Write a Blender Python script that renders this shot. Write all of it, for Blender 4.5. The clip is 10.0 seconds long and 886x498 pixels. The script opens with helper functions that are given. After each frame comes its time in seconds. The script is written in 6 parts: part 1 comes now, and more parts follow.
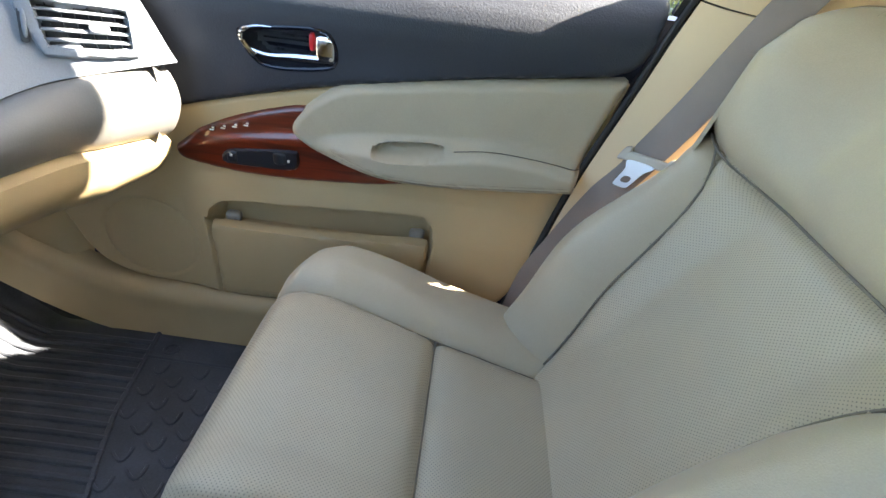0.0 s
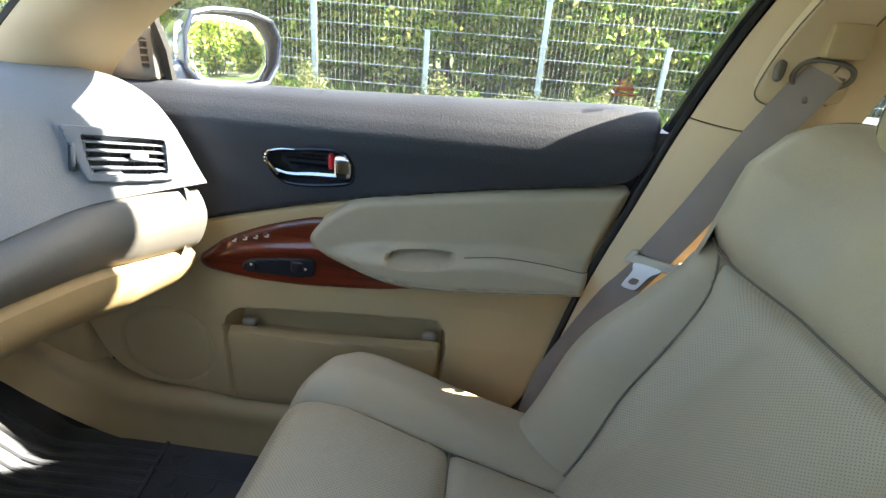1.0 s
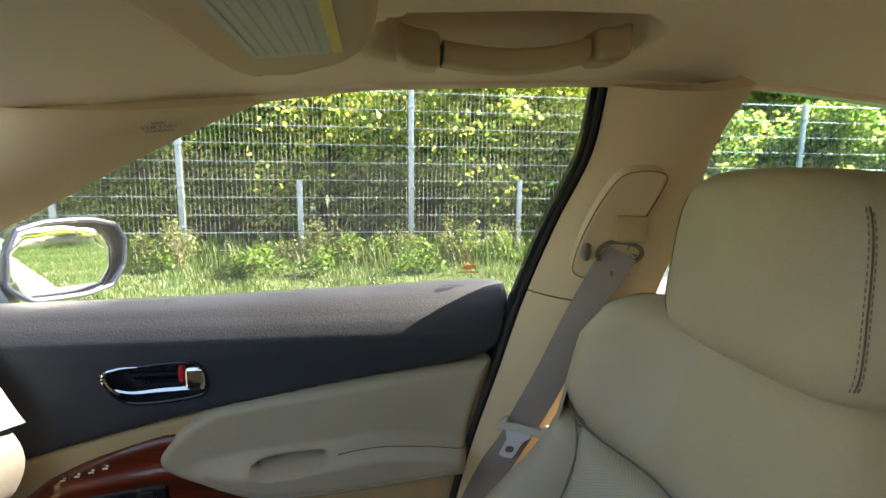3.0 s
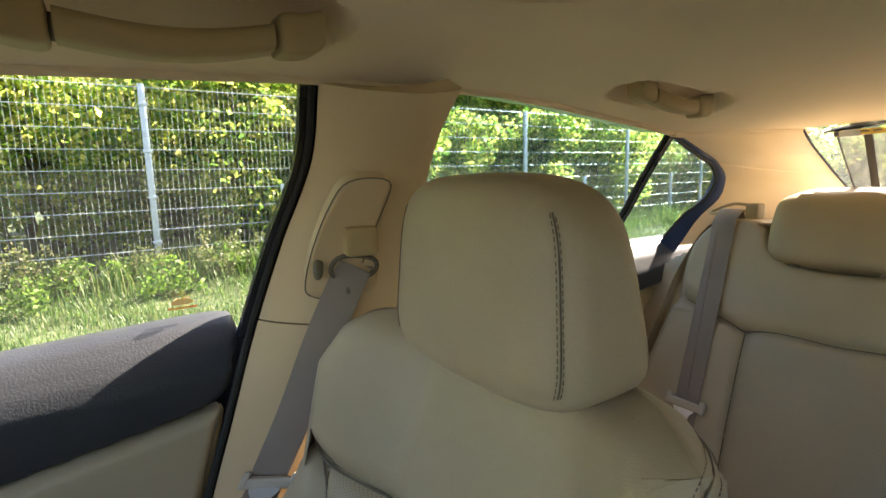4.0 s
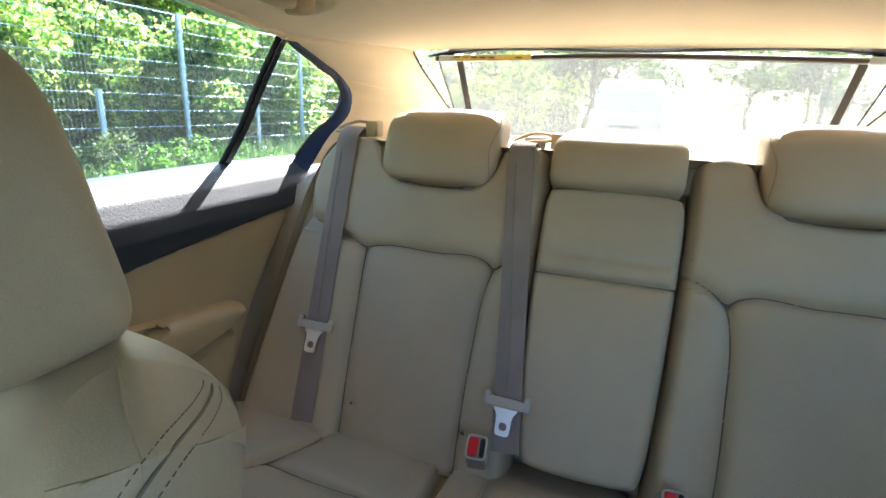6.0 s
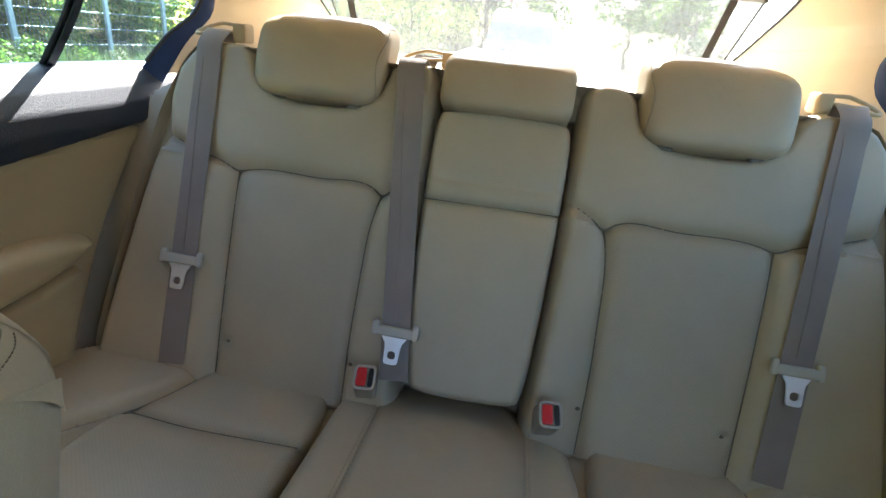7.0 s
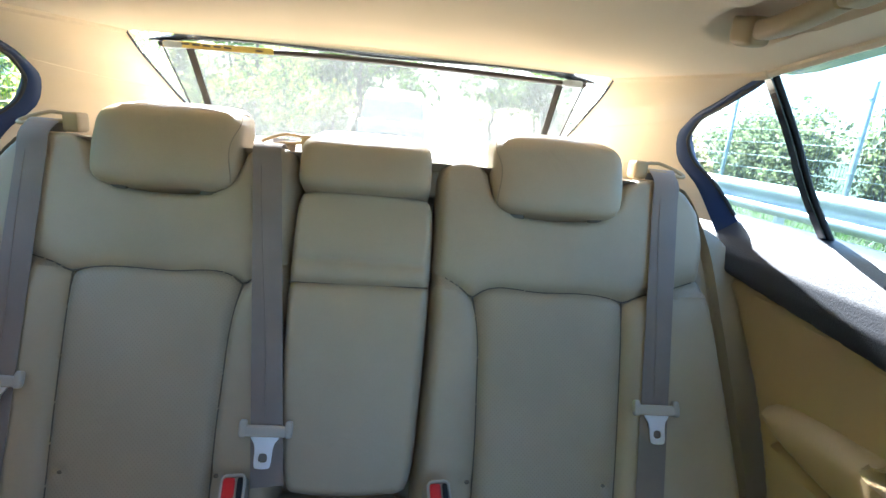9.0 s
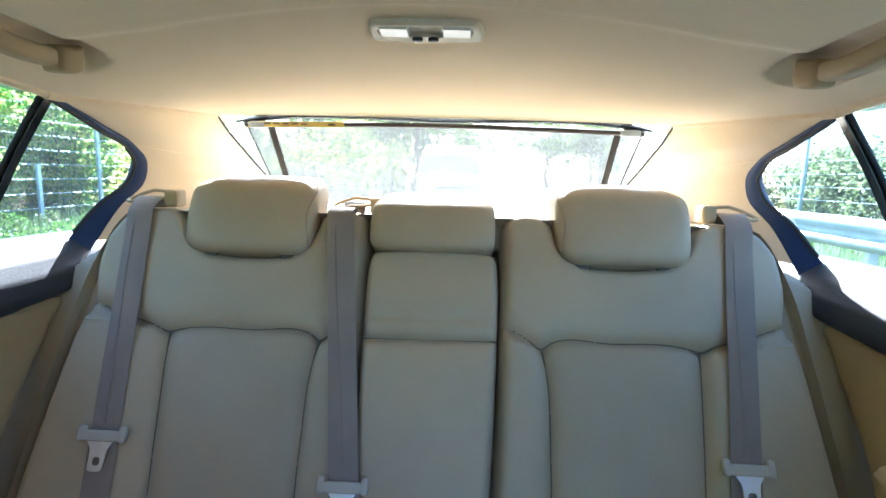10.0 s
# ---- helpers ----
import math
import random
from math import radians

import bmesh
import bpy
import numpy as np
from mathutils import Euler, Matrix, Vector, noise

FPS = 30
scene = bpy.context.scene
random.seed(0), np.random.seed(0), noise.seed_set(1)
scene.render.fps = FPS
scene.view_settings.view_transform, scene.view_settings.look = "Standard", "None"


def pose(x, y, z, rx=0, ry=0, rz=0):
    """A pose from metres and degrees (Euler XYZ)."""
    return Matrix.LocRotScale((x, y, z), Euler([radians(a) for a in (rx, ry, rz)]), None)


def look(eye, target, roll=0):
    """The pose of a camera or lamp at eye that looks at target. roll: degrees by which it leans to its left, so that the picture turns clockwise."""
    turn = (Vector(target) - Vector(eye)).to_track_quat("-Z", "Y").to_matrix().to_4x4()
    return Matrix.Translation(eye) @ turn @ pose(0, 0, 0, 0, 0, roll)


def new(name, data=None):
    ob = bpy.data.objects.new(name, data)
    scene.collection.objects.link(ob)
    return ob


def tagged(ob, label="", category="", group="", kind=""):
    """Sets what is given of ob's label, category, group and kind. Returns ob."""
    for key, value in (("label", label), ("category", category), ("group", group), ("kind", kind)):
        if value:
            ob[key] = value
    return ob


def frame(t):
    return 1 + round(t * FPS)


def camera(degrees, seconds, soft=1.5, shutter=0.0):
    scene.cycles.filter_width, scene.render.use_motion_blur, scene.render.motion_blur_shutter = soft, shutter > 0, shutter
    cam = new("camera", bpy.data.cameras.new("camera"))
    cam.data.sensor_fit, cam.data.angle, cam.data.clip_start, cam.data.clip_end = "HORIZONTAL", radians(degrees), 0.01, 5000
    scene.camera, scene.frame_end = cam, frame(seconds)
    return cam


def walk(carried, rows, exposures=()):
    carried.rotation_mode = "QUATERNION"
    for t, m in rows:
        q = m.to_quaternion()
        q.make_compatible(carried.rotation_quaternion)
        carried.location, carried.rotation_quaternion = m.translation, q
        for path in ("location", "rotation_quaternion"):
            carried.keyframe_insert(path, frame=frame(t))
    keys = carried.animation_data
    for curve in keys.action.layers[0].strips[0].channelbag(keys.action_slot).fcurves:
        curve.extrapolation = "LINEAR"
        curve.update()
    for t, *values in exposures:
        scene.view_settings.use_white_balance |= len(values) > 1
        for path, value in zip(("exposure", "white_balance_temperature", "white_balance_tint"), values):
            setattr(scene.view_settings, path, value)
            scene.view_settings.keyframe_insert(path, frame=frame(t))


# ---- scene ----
cam = camera(83.7, 10.0)
PATH = [
    (0, (0.304, -0.06, 0.985), (0.278, 1.609, -0.116), 7.3),
    (0.5, (0.301, -0.06, 1.0), (0.231, 1.711, 0.074), 6.1),
    (1, (0.305, -0.063, 1.012), (0.179, 1.772, 0.227), 4.8),
    (1.5, (0.308, -0.064, 1.025), (0.163, 1.819, 0.366), 4.0),
    (2, (0.307, -0.058, 1.05), (0.193, 1.87, 0.53), 3.0),
    (3.5, (0.387, -0.039, 1.121), (1.06, 1.831, 0.895), -0.8),
    (4, (0.438, 0.008, 1.119), (1.537, 1.654, 0.832), -1.6),
    (4.5, (0.494, 0.001, 1.105), (1.89, 1.389, 0.75), -0.8),
    (5, (0.544, -0.012, 1.104), (2.184, 1.056, 0.694), 0.8),
    (6.5, (0.621, -0.027, 1.073), (2.438, 0.464, 0.397), 3.7),
    (7, (0.64, -0.027, 1.062), (2.467, 0.198, 0.279), 6.6),
    (7.5, (0.648, -0.046, 1.044), (2.492, -0.035, 0.271), 9.0),
    (8, (0.651, -0.058, 1.045), (2.503, -0.226, 0.31), 10.5),
    (8.5, (0.657, -0.069, 1.048), (2.534, -0.303, 0.4), 8.8),
    (9, (0.649, -0.062, 1.078), (2.582, -0.239, 0.595), 5.1),
    (9.5, (0.638, -0.058, 1.084), (2.61, -0.139, 0.757), 2.6),
    (10, (0.63, -0.05, 1.089), (2.607, 0.023, 0.791), 1.6),
]
EXPOSURES = [
    (0.0, 1.36, 6650, 11), (0.5, 0.88, 6750, 9), (1.0, 0.70, 6850, 8), (2.0, 0.48, 7150, 8), (3.5, 0.04, 7450, 13), (4.0, 0.08, 7350, 14), (4.5, 0.18, 7250, 14),
    (5.0, 0.58, 6500, 12), (6.5, 0.55, 5850, 11), (7.5, 0.58, 5900, 9), (8.5, 0.55, 5600, 8), (9.0, 0.64, 5450, 9), (10.0, 0.74, 5200, 9),
]
BASE = 3.0
walk(cam, [(t, look(eye, target, roll)) for t, eye, target, roll in PATH], [(t, BASE + s, k, n) for t, s, k, n in EXPOSURES])

# ---- light ----
SUN_TO = Vector((1.0, 0.14, 0.79)).normalized()
world = bpy.data.worlds.new("sky")
scene.world = world
world.use_nodes = True
wn = world.node_tree
sky = wn.nodes.new("ShaderNodeTexSky")
sky.sky_type, sky.sun_disc = "NISHITA", False
sky.sun_elevation = math.asin(SUN_TO.z)
sky.sun_rotation = math.atan2(SUN_TO.x, SUN_TO.y)
sky.air_density, sky.dust_density = 1.0, 2.0
wn.nodes["Background"].inputs["Strength"].default_value = 0.085
wn.links.new(sky.outputs[0], wn.nodes["Background"].inputs["Color"])
sun = new("sun", bpy.data.lights.new("sun", "SUN"))
sun.data.energy, sun.data.angle, sun.data.color = 5.0, radians(0.5), (1.0, 0.93, 0.82)
sun.matrix_world = look((0, 0, 0), -SUN_TO)


# ---- materials ----
def node_mat(name):
    m = bpy.data.materials.new(name)
    m.use_nodes = True
    return m, m.node_tree, m.node_tree.nodes["Principled BSDF"]


def surface(name, color, rough=0.5, metal=0.0, var=0.12, scale=8.0, grain=900.0, bump=0.15, depth=0.0004, spec=0.5, coat=0.0, sheen=0.0):
    """A material with broad tone changes, fine grain and relief, at real size."""
    m, t, b = node_mat(name)
    co = t.nodes.new("ShaderNodeTexCoord")
    big = t.nodes.new("ShaderNodeTexNoise")
    big.inputs["Scale"].default_value, big.inputs["Detail"].default_value = scale, 5
    t.links.new(co.outputs["Object"], big.inputs["Vector"])
    fine = t.nodes.new("ShaderNodeTexNoise")
    fine.inputs["Scale"].default_value, fine.inputs["Detail"].default_value = grain, 3
    t.links.new(co.outputs["Object"], fine.inputs["Vector"])
    add = t.nodes.new("ShaderNodeMath")
    add.operation = "MULTIPLY_ADD"
    t.links.new(fine.outputs["Fac"], add.inputs[0])
    add.inputs[1].default_value = 0.5
    t.links.new(big.outputs["Fac"], add.inputs[2])
    mix = t.nodes.new("ShaderNodeMix")
    mix.data_type = "RGBA"
    c = Vector(color)
    mix.inputs["A"].default_value = (*(c * (1 - var)), 1)
    mix.inputs["B"].default_value = (*[min(1, v * (1 + var)) for v in c], 1)
    ramp = t.nodes.new("ShaderNodeMapRange")
    ramp.inputs["From Min"].default_value, ramp.inputs["From Max"].default_value = 0.5, 1.0
    t.links.new(add.outputs[0], ramp.inputs["Value"])
    t.links.new(ramp.outputs[0], mix.inputs["Factor"])
    t.links.new(mix.outputs["Result"], b.inputs["Base Color"])
    rr = t.nodes.new("ShaderNodeMapRange")
    rr.inputs["To Min"].default_value, rr.inputs["To Max"].default_value = rough * 0.88, min(1, rough * 1.12)
    t.links.new(big.outputs["Fac"], rr.inputs["Value"])
    t.links.new(rr.outputs[0], b.inputs["Roughness"])
    b.inputs["Metallic"].default_value = metal
    b.inputs["Specular IOR Level"].default_value = spec
    b.inputs["Coat Weight"].default_value = coat
    b.inputs["Coat Roughness"].default_value = 0.04
    b.inputs["Sheen Weight"].default_value = sheen
    if bump > 0:
        bn = t.nodes.new("ShaderNodeBump")
        bn.inputs["Strength"].default_value, bn.inputs["Distance"].default_value = bump, depth
        t.links.new(fine.outputs["Fac"], bn.inputs["Height"])
        t.links.new(bn.outputs[0], b.inputs["Normal"])
    return m


def hide(name, color, rough=0.45, holes=0.0, pitch=0.007):
    """Leather: voronoi grain; with holes, small punched dots in rows on the UV map (metres)."""
    m = surface(name, color, rough, var=0.10, scale=5.0, grain=700.0, bump=0.25, spec=0.4)
    t = m.node_tree
    b = t.nodes["Principled BSDF"]
    cell = t.nodes.new("ShaderNodeTexVoronoi")
    cell.feature, cell.inputs["Scale"].default_value = "DISTANCE_TO_EDGE", 420.0
    co = t.nodes.new("ShaderNodeTexCoord")
    t.links.new(co.outputs["Object"], cell.inputs["Vector"])
    bn = t.nodes.new("ShaderNodeBump")
    bn.inputs["Strength"].default_value, bn.inputs["Distance"].default_value = 0.35, 0.0006
    t.links.new(cell.outputs["Distance"], bn.inputs["Height"])
    old = b.inputs["Normal"].links[0].from_node
    t.links.new(old.outputs[0], bn.inputs["Normal"])
    wrinkle = t.nodes.new("ShaderNodeTexNoise")
    wrinkle.inputs["Scale"].default_value, wrinkle.inputs["Detail"].default_value, wrinkle.inputs["Distortion"].default_value = 11.0, 4, 0.8
    t.links.new(co.outputs["Object"], wrinkle.inputs["Vector"])
    soft = t.nodes.new("ShaderNodeBump")
    soft.inputs["Strength"].default_value, soft.inputs["Distance"].default_value = 0.35, 0.006
    t.links.new(wrinkle.outputs["Fac"], soft.inputs["Height"])
    t.links.new(bn.outputs[0], soft.inputs["Normal"])
    t.links.new(soft.outputs[0], b.inputs["Normal"])
    if holes:
        uv = t.nodes.new("ShaderNodeUVMap")
        turn = t.nodes.new("ShaderNodeVectorRotate")
        turn.rotation_type, turn.inputs["Angle"].default_value = "Z_AXIS", radians(45)
        t.links.new(uv.outputs[0], turn.inputs["Vector"])
        fr = t.nodes.new("ShaderNodeVectorMath")
        fr.operation = "SCALE"
        fr.inputs["Scale"].default_value = 1 / pitch
        t.links.new(turn.outputs[0], fr.inputs[0])
        fc = t.nodes.new("ShaderNodeVectorMath")
        fc.operation = "FRACTION"
        t.links.new(fr.outputs[0], fc.inputs[0])
        ds = t.nodes.new("ShaderNodeVectorMath")
        ds.operation = "DISTANCE"
        ds.inputs[1].default_value = (0.5, 0.5, 0)
        t.links.new(fc.outputs[0], ds.inputs[0])
        mr = t.nodes.new("ShaderNodeMapRange")
        mr.inputs["From Min"].default_value, mr.inputs["From Max"].default_value = 0.13, 0.24
        t.links.new(ds.outputs["Value"], mr.inputs["Value"])
        mx = t.nodes.new("ShaderNodeMix")
        mx.data_type = "RGBA"
        src = b.inputs["Base Color"].links[0].from_socket
        mx.inputs["A"].default_value = (*(Vector(color) * (1 - holes)), 1)
        t.links.new(src, mx.inputs["B"])
        t.links.new(mr.outputs[0], mx.inputs["Factor"])
        t.links.new(mx.outputs["Result"], b.inputs["Base Color"])
    return m


def glass_mat(name, tint=(0.95, 0.97, 0.96), veil_low=0.0015, veil_high=0.006):
    m, t, b = node_mat(name)
    t.nodes.remove(b)
    tr, gl, fr, mx, pw, ad = [t.nodes.new("ShaderNode" + k) for k in ("BsdfTransparent", "BsdfGlossy", "LayerWeight", "MixShader", "Math", "Math")]
    tr.inputs[0].default_value = (*tint, 1)
    gl.inputs["Roughness"].default_value = 0.02
    fr.inputs["Blend"].default_value = 0.5
    pw.operation, pw.inputs[1].default_value = "POWER", 5.0
    ad.operation, ad.inputs[1].default_value, ad.inputs[2].default_value = "MULTIPLY_ADD", 0.6, 0.02
    t.links.new(fr.outputs["Facing"], pw.inputs[0])
    t.links.new(pw.outputs[0], ad.inputs[0])
    t.links.new(ad.outputs[0], mx.inputs[0])
    t.links.new(tr.outputs[0], mx.inputs[1])
    t.links.new(gl.outputs[0], mx.inputs[2])
    # pale translucent veil: haze put into the pane, with the dust lying on it
    veil, film = t.nodes.new("ShaderNodeBsdfTranslucent"), t.nodes.new("ShaderNodeMixShader")
    veil.inputs[0].default_value = (0.75, 0.78, 0.80, 1)
    speck = t.nodes.new("ShaderNodeTexNoise")
    speck.inputs["Scale"].default_value, speck.inputs["Detail"].default_value = 9.0, 6
    amount = t.nodes.new("ShaderNodeMapRange")
    amount.inputs["To Min"].default_value, amount.inputs["To Max"].default_value = veil_low, veil_high
    t.links.new(speck.outputs["Fac"], amount.inputs["Value"])
    t.links.new(amount.outputs[0], film.inputs[0])
    t.links.new(mx.outputs[0], film.inputs[1])
    t.links.new(veil.outputs[0], film.inputs[2])
    t.links.new(film.outputs[0], t.nodes["Material Output"].inputs["Surface"])
    return m


def leaf_mat(name, colors, glow=0.5):
    """Foliage: tone by leaf, light passes through."""
    m, t, b = node_mat(name)
    geo = t.nodes.new("ShaderNodeNewGeometry")
    ramp = t.nodes.new("ShaderNodeValToRGB")
    ramp.color_ramp.elements[0].color = (*colors[0], 1)
    ramp.color_ramp.elements[1].color = (*colors[-1], 1)
    for k, c in enumerate(colors[1:-1]):
        e = ramp.color_ramp.elements.new((k + 1) / (len(colors) - 1))
        e.color = (*c, 1)
    t.links.new(geo.outputs["Random Per Island"], ramp.inputs[0])
    t.links.new(ramp.outputs[0], b.inputs["Base Color"])
    b.inputs["Roughness"].default_value = 0.5
    tl = t.nodes.new("ShaderNodeBsdfTranslucent")
    bright = t.nodes.new("ShaderNodeVectorMath")
    bright.operation, bright.inputs["Scale"].default_value = "SCALE", 2.2
    t.links.new(ramp.outputs[0], bright.inputs[0])
    t.links.new(bright.outputs[0], tl.inputs[0])
    mx = t.nodes.new("ShaderNodeMixShader")
    mx.inputs[0].default_value = glow
    t.links.new(b.outputs[0], mx.inputs[1])
    t.links.new(tl.outputs[0], mx.inputs[2])
    t.links.new(mx.outputs[0], t.nodes["Material Output"].inputs["Surface"])
    return m


LEATHER = hide("leather", (0.405, 0.328, 0.222))
PERF = hide("perforated_leather", (0.405, 0.328, 0.222), holes=0.55, pitch=0.0033)
FINEPERF = hide("finely_perforated_leather", (0.375, 0.303, 0.206), holes=0.16, pitch=0.0046)
DOORHIDE = hide("door_leather", (0.39, 0.325, 0.225))
BEIGE = surface("beige_plastic", (0.42, 0.305, 0.155), 0.55, var=0.06, bump=0.3, grain=1100)
CLOTH = surface("headliner_cloth", (0.77, 0.61, 0.41), 0.95, var=0.05, scale=3, grain=1500, bump=0.5, spec=0.1, sheen=0.2)
PILLAR = surface("pillar_cloth", (0.62, 0.47, 0.295), 0.9, var=0.05, scale=3, grain=1500, bump=0.4, spec=0.15)
DARK = surface("dark_trim", (0.028, 0.031, 0.039), 0.5, var=0.15, scale=6, grain=380, bump=0.6, depth=0.0009, spec=0.4)
DASHTOP = surface("dash_top", (0.17, 0.185, 0.205), 0.55, var=0.1, grain=500, bump=0.5, depth=0.0008)
DASHMID = surface("dash_mid", (0.125, 0.118, 0.104), 0.5, var=0.07, grain=500, bump=0.4, depth=0.0006)
BLACK = surface("black_plastic", (0.012, 0.013, 0.016), 0.35, var=0.2, bump=0.1)
GLOSSBLACK = surface("gloss_black_frame", (0.008, 0.010, 0.018), 0.12, var=0.1, bump=0.0, spec=0.6)
NAVY = surface("navy_window_frame", (0.012, 0.028, 0.085), 0.5, var=0.15, bump=0.1, spec=0.3)
WIRE = surface("fence_wire", (0.24, 0.27, 0.27), 0.6, metal=0.3, var=0.2, scale=9, grain=90, bump=0.1)
SEAL = surface("rubber_seal", (0.015, 0.015, 0.015), 0.7, var=0.2, bump=0.1)
CHROME = surface("chrome", (0.75, 0.75, 0.76), 0.12, metal=1.0, var=0.03, bump=0.0)
STEEL = surface("belt_steel", (0.92, 0.92, 0.95), 0.38, metal=1.0, var=0.05, bump=0.05)
BUCKLE = surface("buckle_plastic", (0.29, 0.24, 0.18), 0.45, var=0.06, bump=0.1)
TONGUE = surface("grey_beige_plastic", (0.44, 0.39, 0.32), 0.45, var=0.05, bump=0.1)
RED = surface("red_plastic", (0.62, 0.02, 0.025), 0.35, var=0.1, bump=0.1)
WEB = surface("belt_webbing", (0.245, 0.198, 0.168), 0.75, var=0.12, scale=12, grain=1400, bump=0.8, spec=0.2, sheen=0.3)
SEWING = surface("dark_sewing", (0.16, 0.13, 0.095), 0.8, var=0.1, bump=0.2)
STITCH = surface("stitching", (0.30, 0.25, 0.18), 0.8, var=0.1, bump=0.2)
PIPE = surface("seam_piping", (0.15, 0.125, 0.09), 0.7, var=0.1, bump=0.2)
RUBBER = surface("rubber_mat", (0.042, 0.045, 0.052), 0.55, var=0.45, scale=11, grain=300, bump=0.4)
CARPET = surface("carpet", (0.045, 0.045, 0.05), 0.95, var=0.3, scale=60, grain=900, bump=0.9, depth=0.002, spec=0.1)
PAINT = surface("dark_blue_paint", (0.018, 0.025, 0.05), 0.3, metal=0.3, var=0.1, bump=0.05, coat=1.0)
WHITE = surface("white_paint", (0.8, 0.8, 0.8), 0.3, var=0.04, bump=0.02, coat=0.8)
GALV = surface("galvanised_steel", (0.46, 0.50, 0.53), 0.5, metal=0.4, var=0.18, scale=18, grain=150, bump=0.2)
SHELF = surface("shelf_cloth", (0.80, 0.73, 0.60), 0.95, var=0.05, scale=3, grain=1500, bump=0.4, spec=0.1)
VISOR = surface("visor_cloth", (0.56, 0.42, 0.26), 0.9, var=0.05, scale=3, grain=1500, bump=0.4, spec=0.15)
VISORLABEL = surface("visor_label", (0.46, 0.45, 0.37), 0.6, var=0.06, bump=0.05)
LAMPBODY = surface("lamp_housing", (0.66, 0.58, 0.45), 0.5, var=0.04, bump=0.1)
LENS = surface("lamp_lens", (0.85, 0.85, 0.82), 0.25, var=0.04, bump=0.1)
LABEL = surface("label_paper", (0.70, 0.68, 0.60), 0.6, var=0.06, bump=0.05)
YELLOW = surface("yellow_label", (0.70, 0.52, 0.12), 0.6, var=0.1, bump=0.05)
PRINT = surface("print_bar", (0.10, 0.10, 0.10), 0.7, var=0.1, bump=0.0)
SCRIPT = surface("grey_print", (0.38, 0.37, 0.31), 0.7, var=0.1, bump=0.0)
STAY = surface("stay_plastic", (0.13, 0.11, 0.085), 0.5, var=0.1, bump=0.1)
RAILBROWN = surface("brown_strip", (0.05, 0.038, 0.028), 0.5, var=0.15, bump=0.1)
MIRROR = surface("mirror_glass", (0.9, 0.91, 0.92), 0.01, metal=1.0, var=0.0, bump=0.0)
GLASS = glass_mat("window_glass")
TINTED = glass_mat("tinted_rear_glass", (0.72, 0.83, 0.85), 0.002, 0.008)
DUSTY = glass_mat("dusty_rear_glass", (0.86, 0.88, 0.85), 0.012, 0.035)
DIRT = surface("ground_soil", (0.05, 0.07, 0.024), 0.95, var=0.4, scale=1.5, grain=30, bump=0.8, depth=0.02)
ROADM = surface("asphalt", (0.15, 0.148, 0.14), 0.9, var=0.25, scale=2.5, grain=90, bump=0.6, depth=0.006)
LEAF = leaf_mat("shrub_leaves", [(0.055, 0.13, 0.024), (0.125, 0.195, 0.040), (0.24, 0.275, 0.060), (0.44, 0.39, 0.12)], 0.72)
LEAFDARK = leaf_mat("dark_leaves", [(0.03, 0.07, 0.012), (0.07, 0.13, 0.02), (0.13, 0.19, 0.035)])
# leaves of the barrier hedge: haze put into the colour as grey-yellow tones
LEAFHAZY = leaf_mat("hazy_leaves", [(0.07, 0.09, 0.035), (0.13, 0.14, 0.06), (0.21, 0.20, 0.10)])
GRASS = leaf_mat("grass_blades", [(0.025, 0.065, 0.012), (0.045, 0.10, 0.018), (0.075, 0.125, 0.028), (0.16, 0.165, 0.07)], 0.3)
SEEDS = leaf_mat("seed_heads", [(0.06, 0.10, 0.02), (0.11, 0.13, 0.04), (0.20, 0.18, 0.10)], 0.3)
BARK = surface("bark", (0.12, 0.095, 0.07), 0.9, var=0.4, scale=20, grain=90, bump=0.8, depth=0.006)


def film_mat():
    """Thin see-through coloured film."""
    m, t, b = node_mat("window_film")
    b.inputs["Base Color"].default_value = (0.9, 0.16, 0.02, 1)
    b.inputs["Specular IOR Level"].default_value = 0.1
    tr, mx = t.nodes.new("ShaderNodeBsdfTransparent"), t.nodes.new("ShaderNodeMixShader")
    mx.inputs[0].default_value = 0.42
    t.links.new(b.outputs[0], mx.inputs[1])
    t.links.new(tr.outputs[0], mx.inputs[2])
    t.links.new(mx.outputs[0], t.nodes["Material Output"].inputs["Surface"])
    return m


ORANGE = film_mat()


def wood_mat():
    m = surface("glossy_wood", (0.2, 0.04, 0.012), 0.35, var=0.1, bump=0.0, coat=0.8, spec=0.4)
    t = m.node_tree
    b = t.nodes["Principled BSDF"]
    co = t.nodes.new("ShaderNodeTexCoord")
    mp = t.nodes.new("ShaderNodeMapping")
    mp.inputs["Scale"].default_value = (3, 25, 30)
    mp.inputs["Rotation"].default_value = (0, radians(12), 0)
    t.links.new(co.outputs["Object"], mp.inputs[0])
    nz = t.nodes.new("ShaderNodeTexNoise")
    nz.inputs["Scale"].default_value, nz.inputs["Detail"].default_value, nz.inputs["Distortion"].default_value = 1.6, 6, 1.2
    t.links.new(mp.outputs[0], nz.inputs["Vector"])
    rp = t.nodes.new("ShaderNodeValToRGB")
    rp.color_ramp.elements[0].position, rp.color_ramp.elements[0].color = 0.30, (0.050, 0.009, 0.003, 1)
    rp.color_ramp.elements[1].position, rp.color_ramp.elements[1].color = 0.75, (0.20, 0.026, 0.007, 1)
    t.links.new(nz.outputs["Fac"], rp.inputs[0])
    t.links.new(rp.outputs[0], b.inputs["Base Color"])
    return m


WOOD = wood_mat()


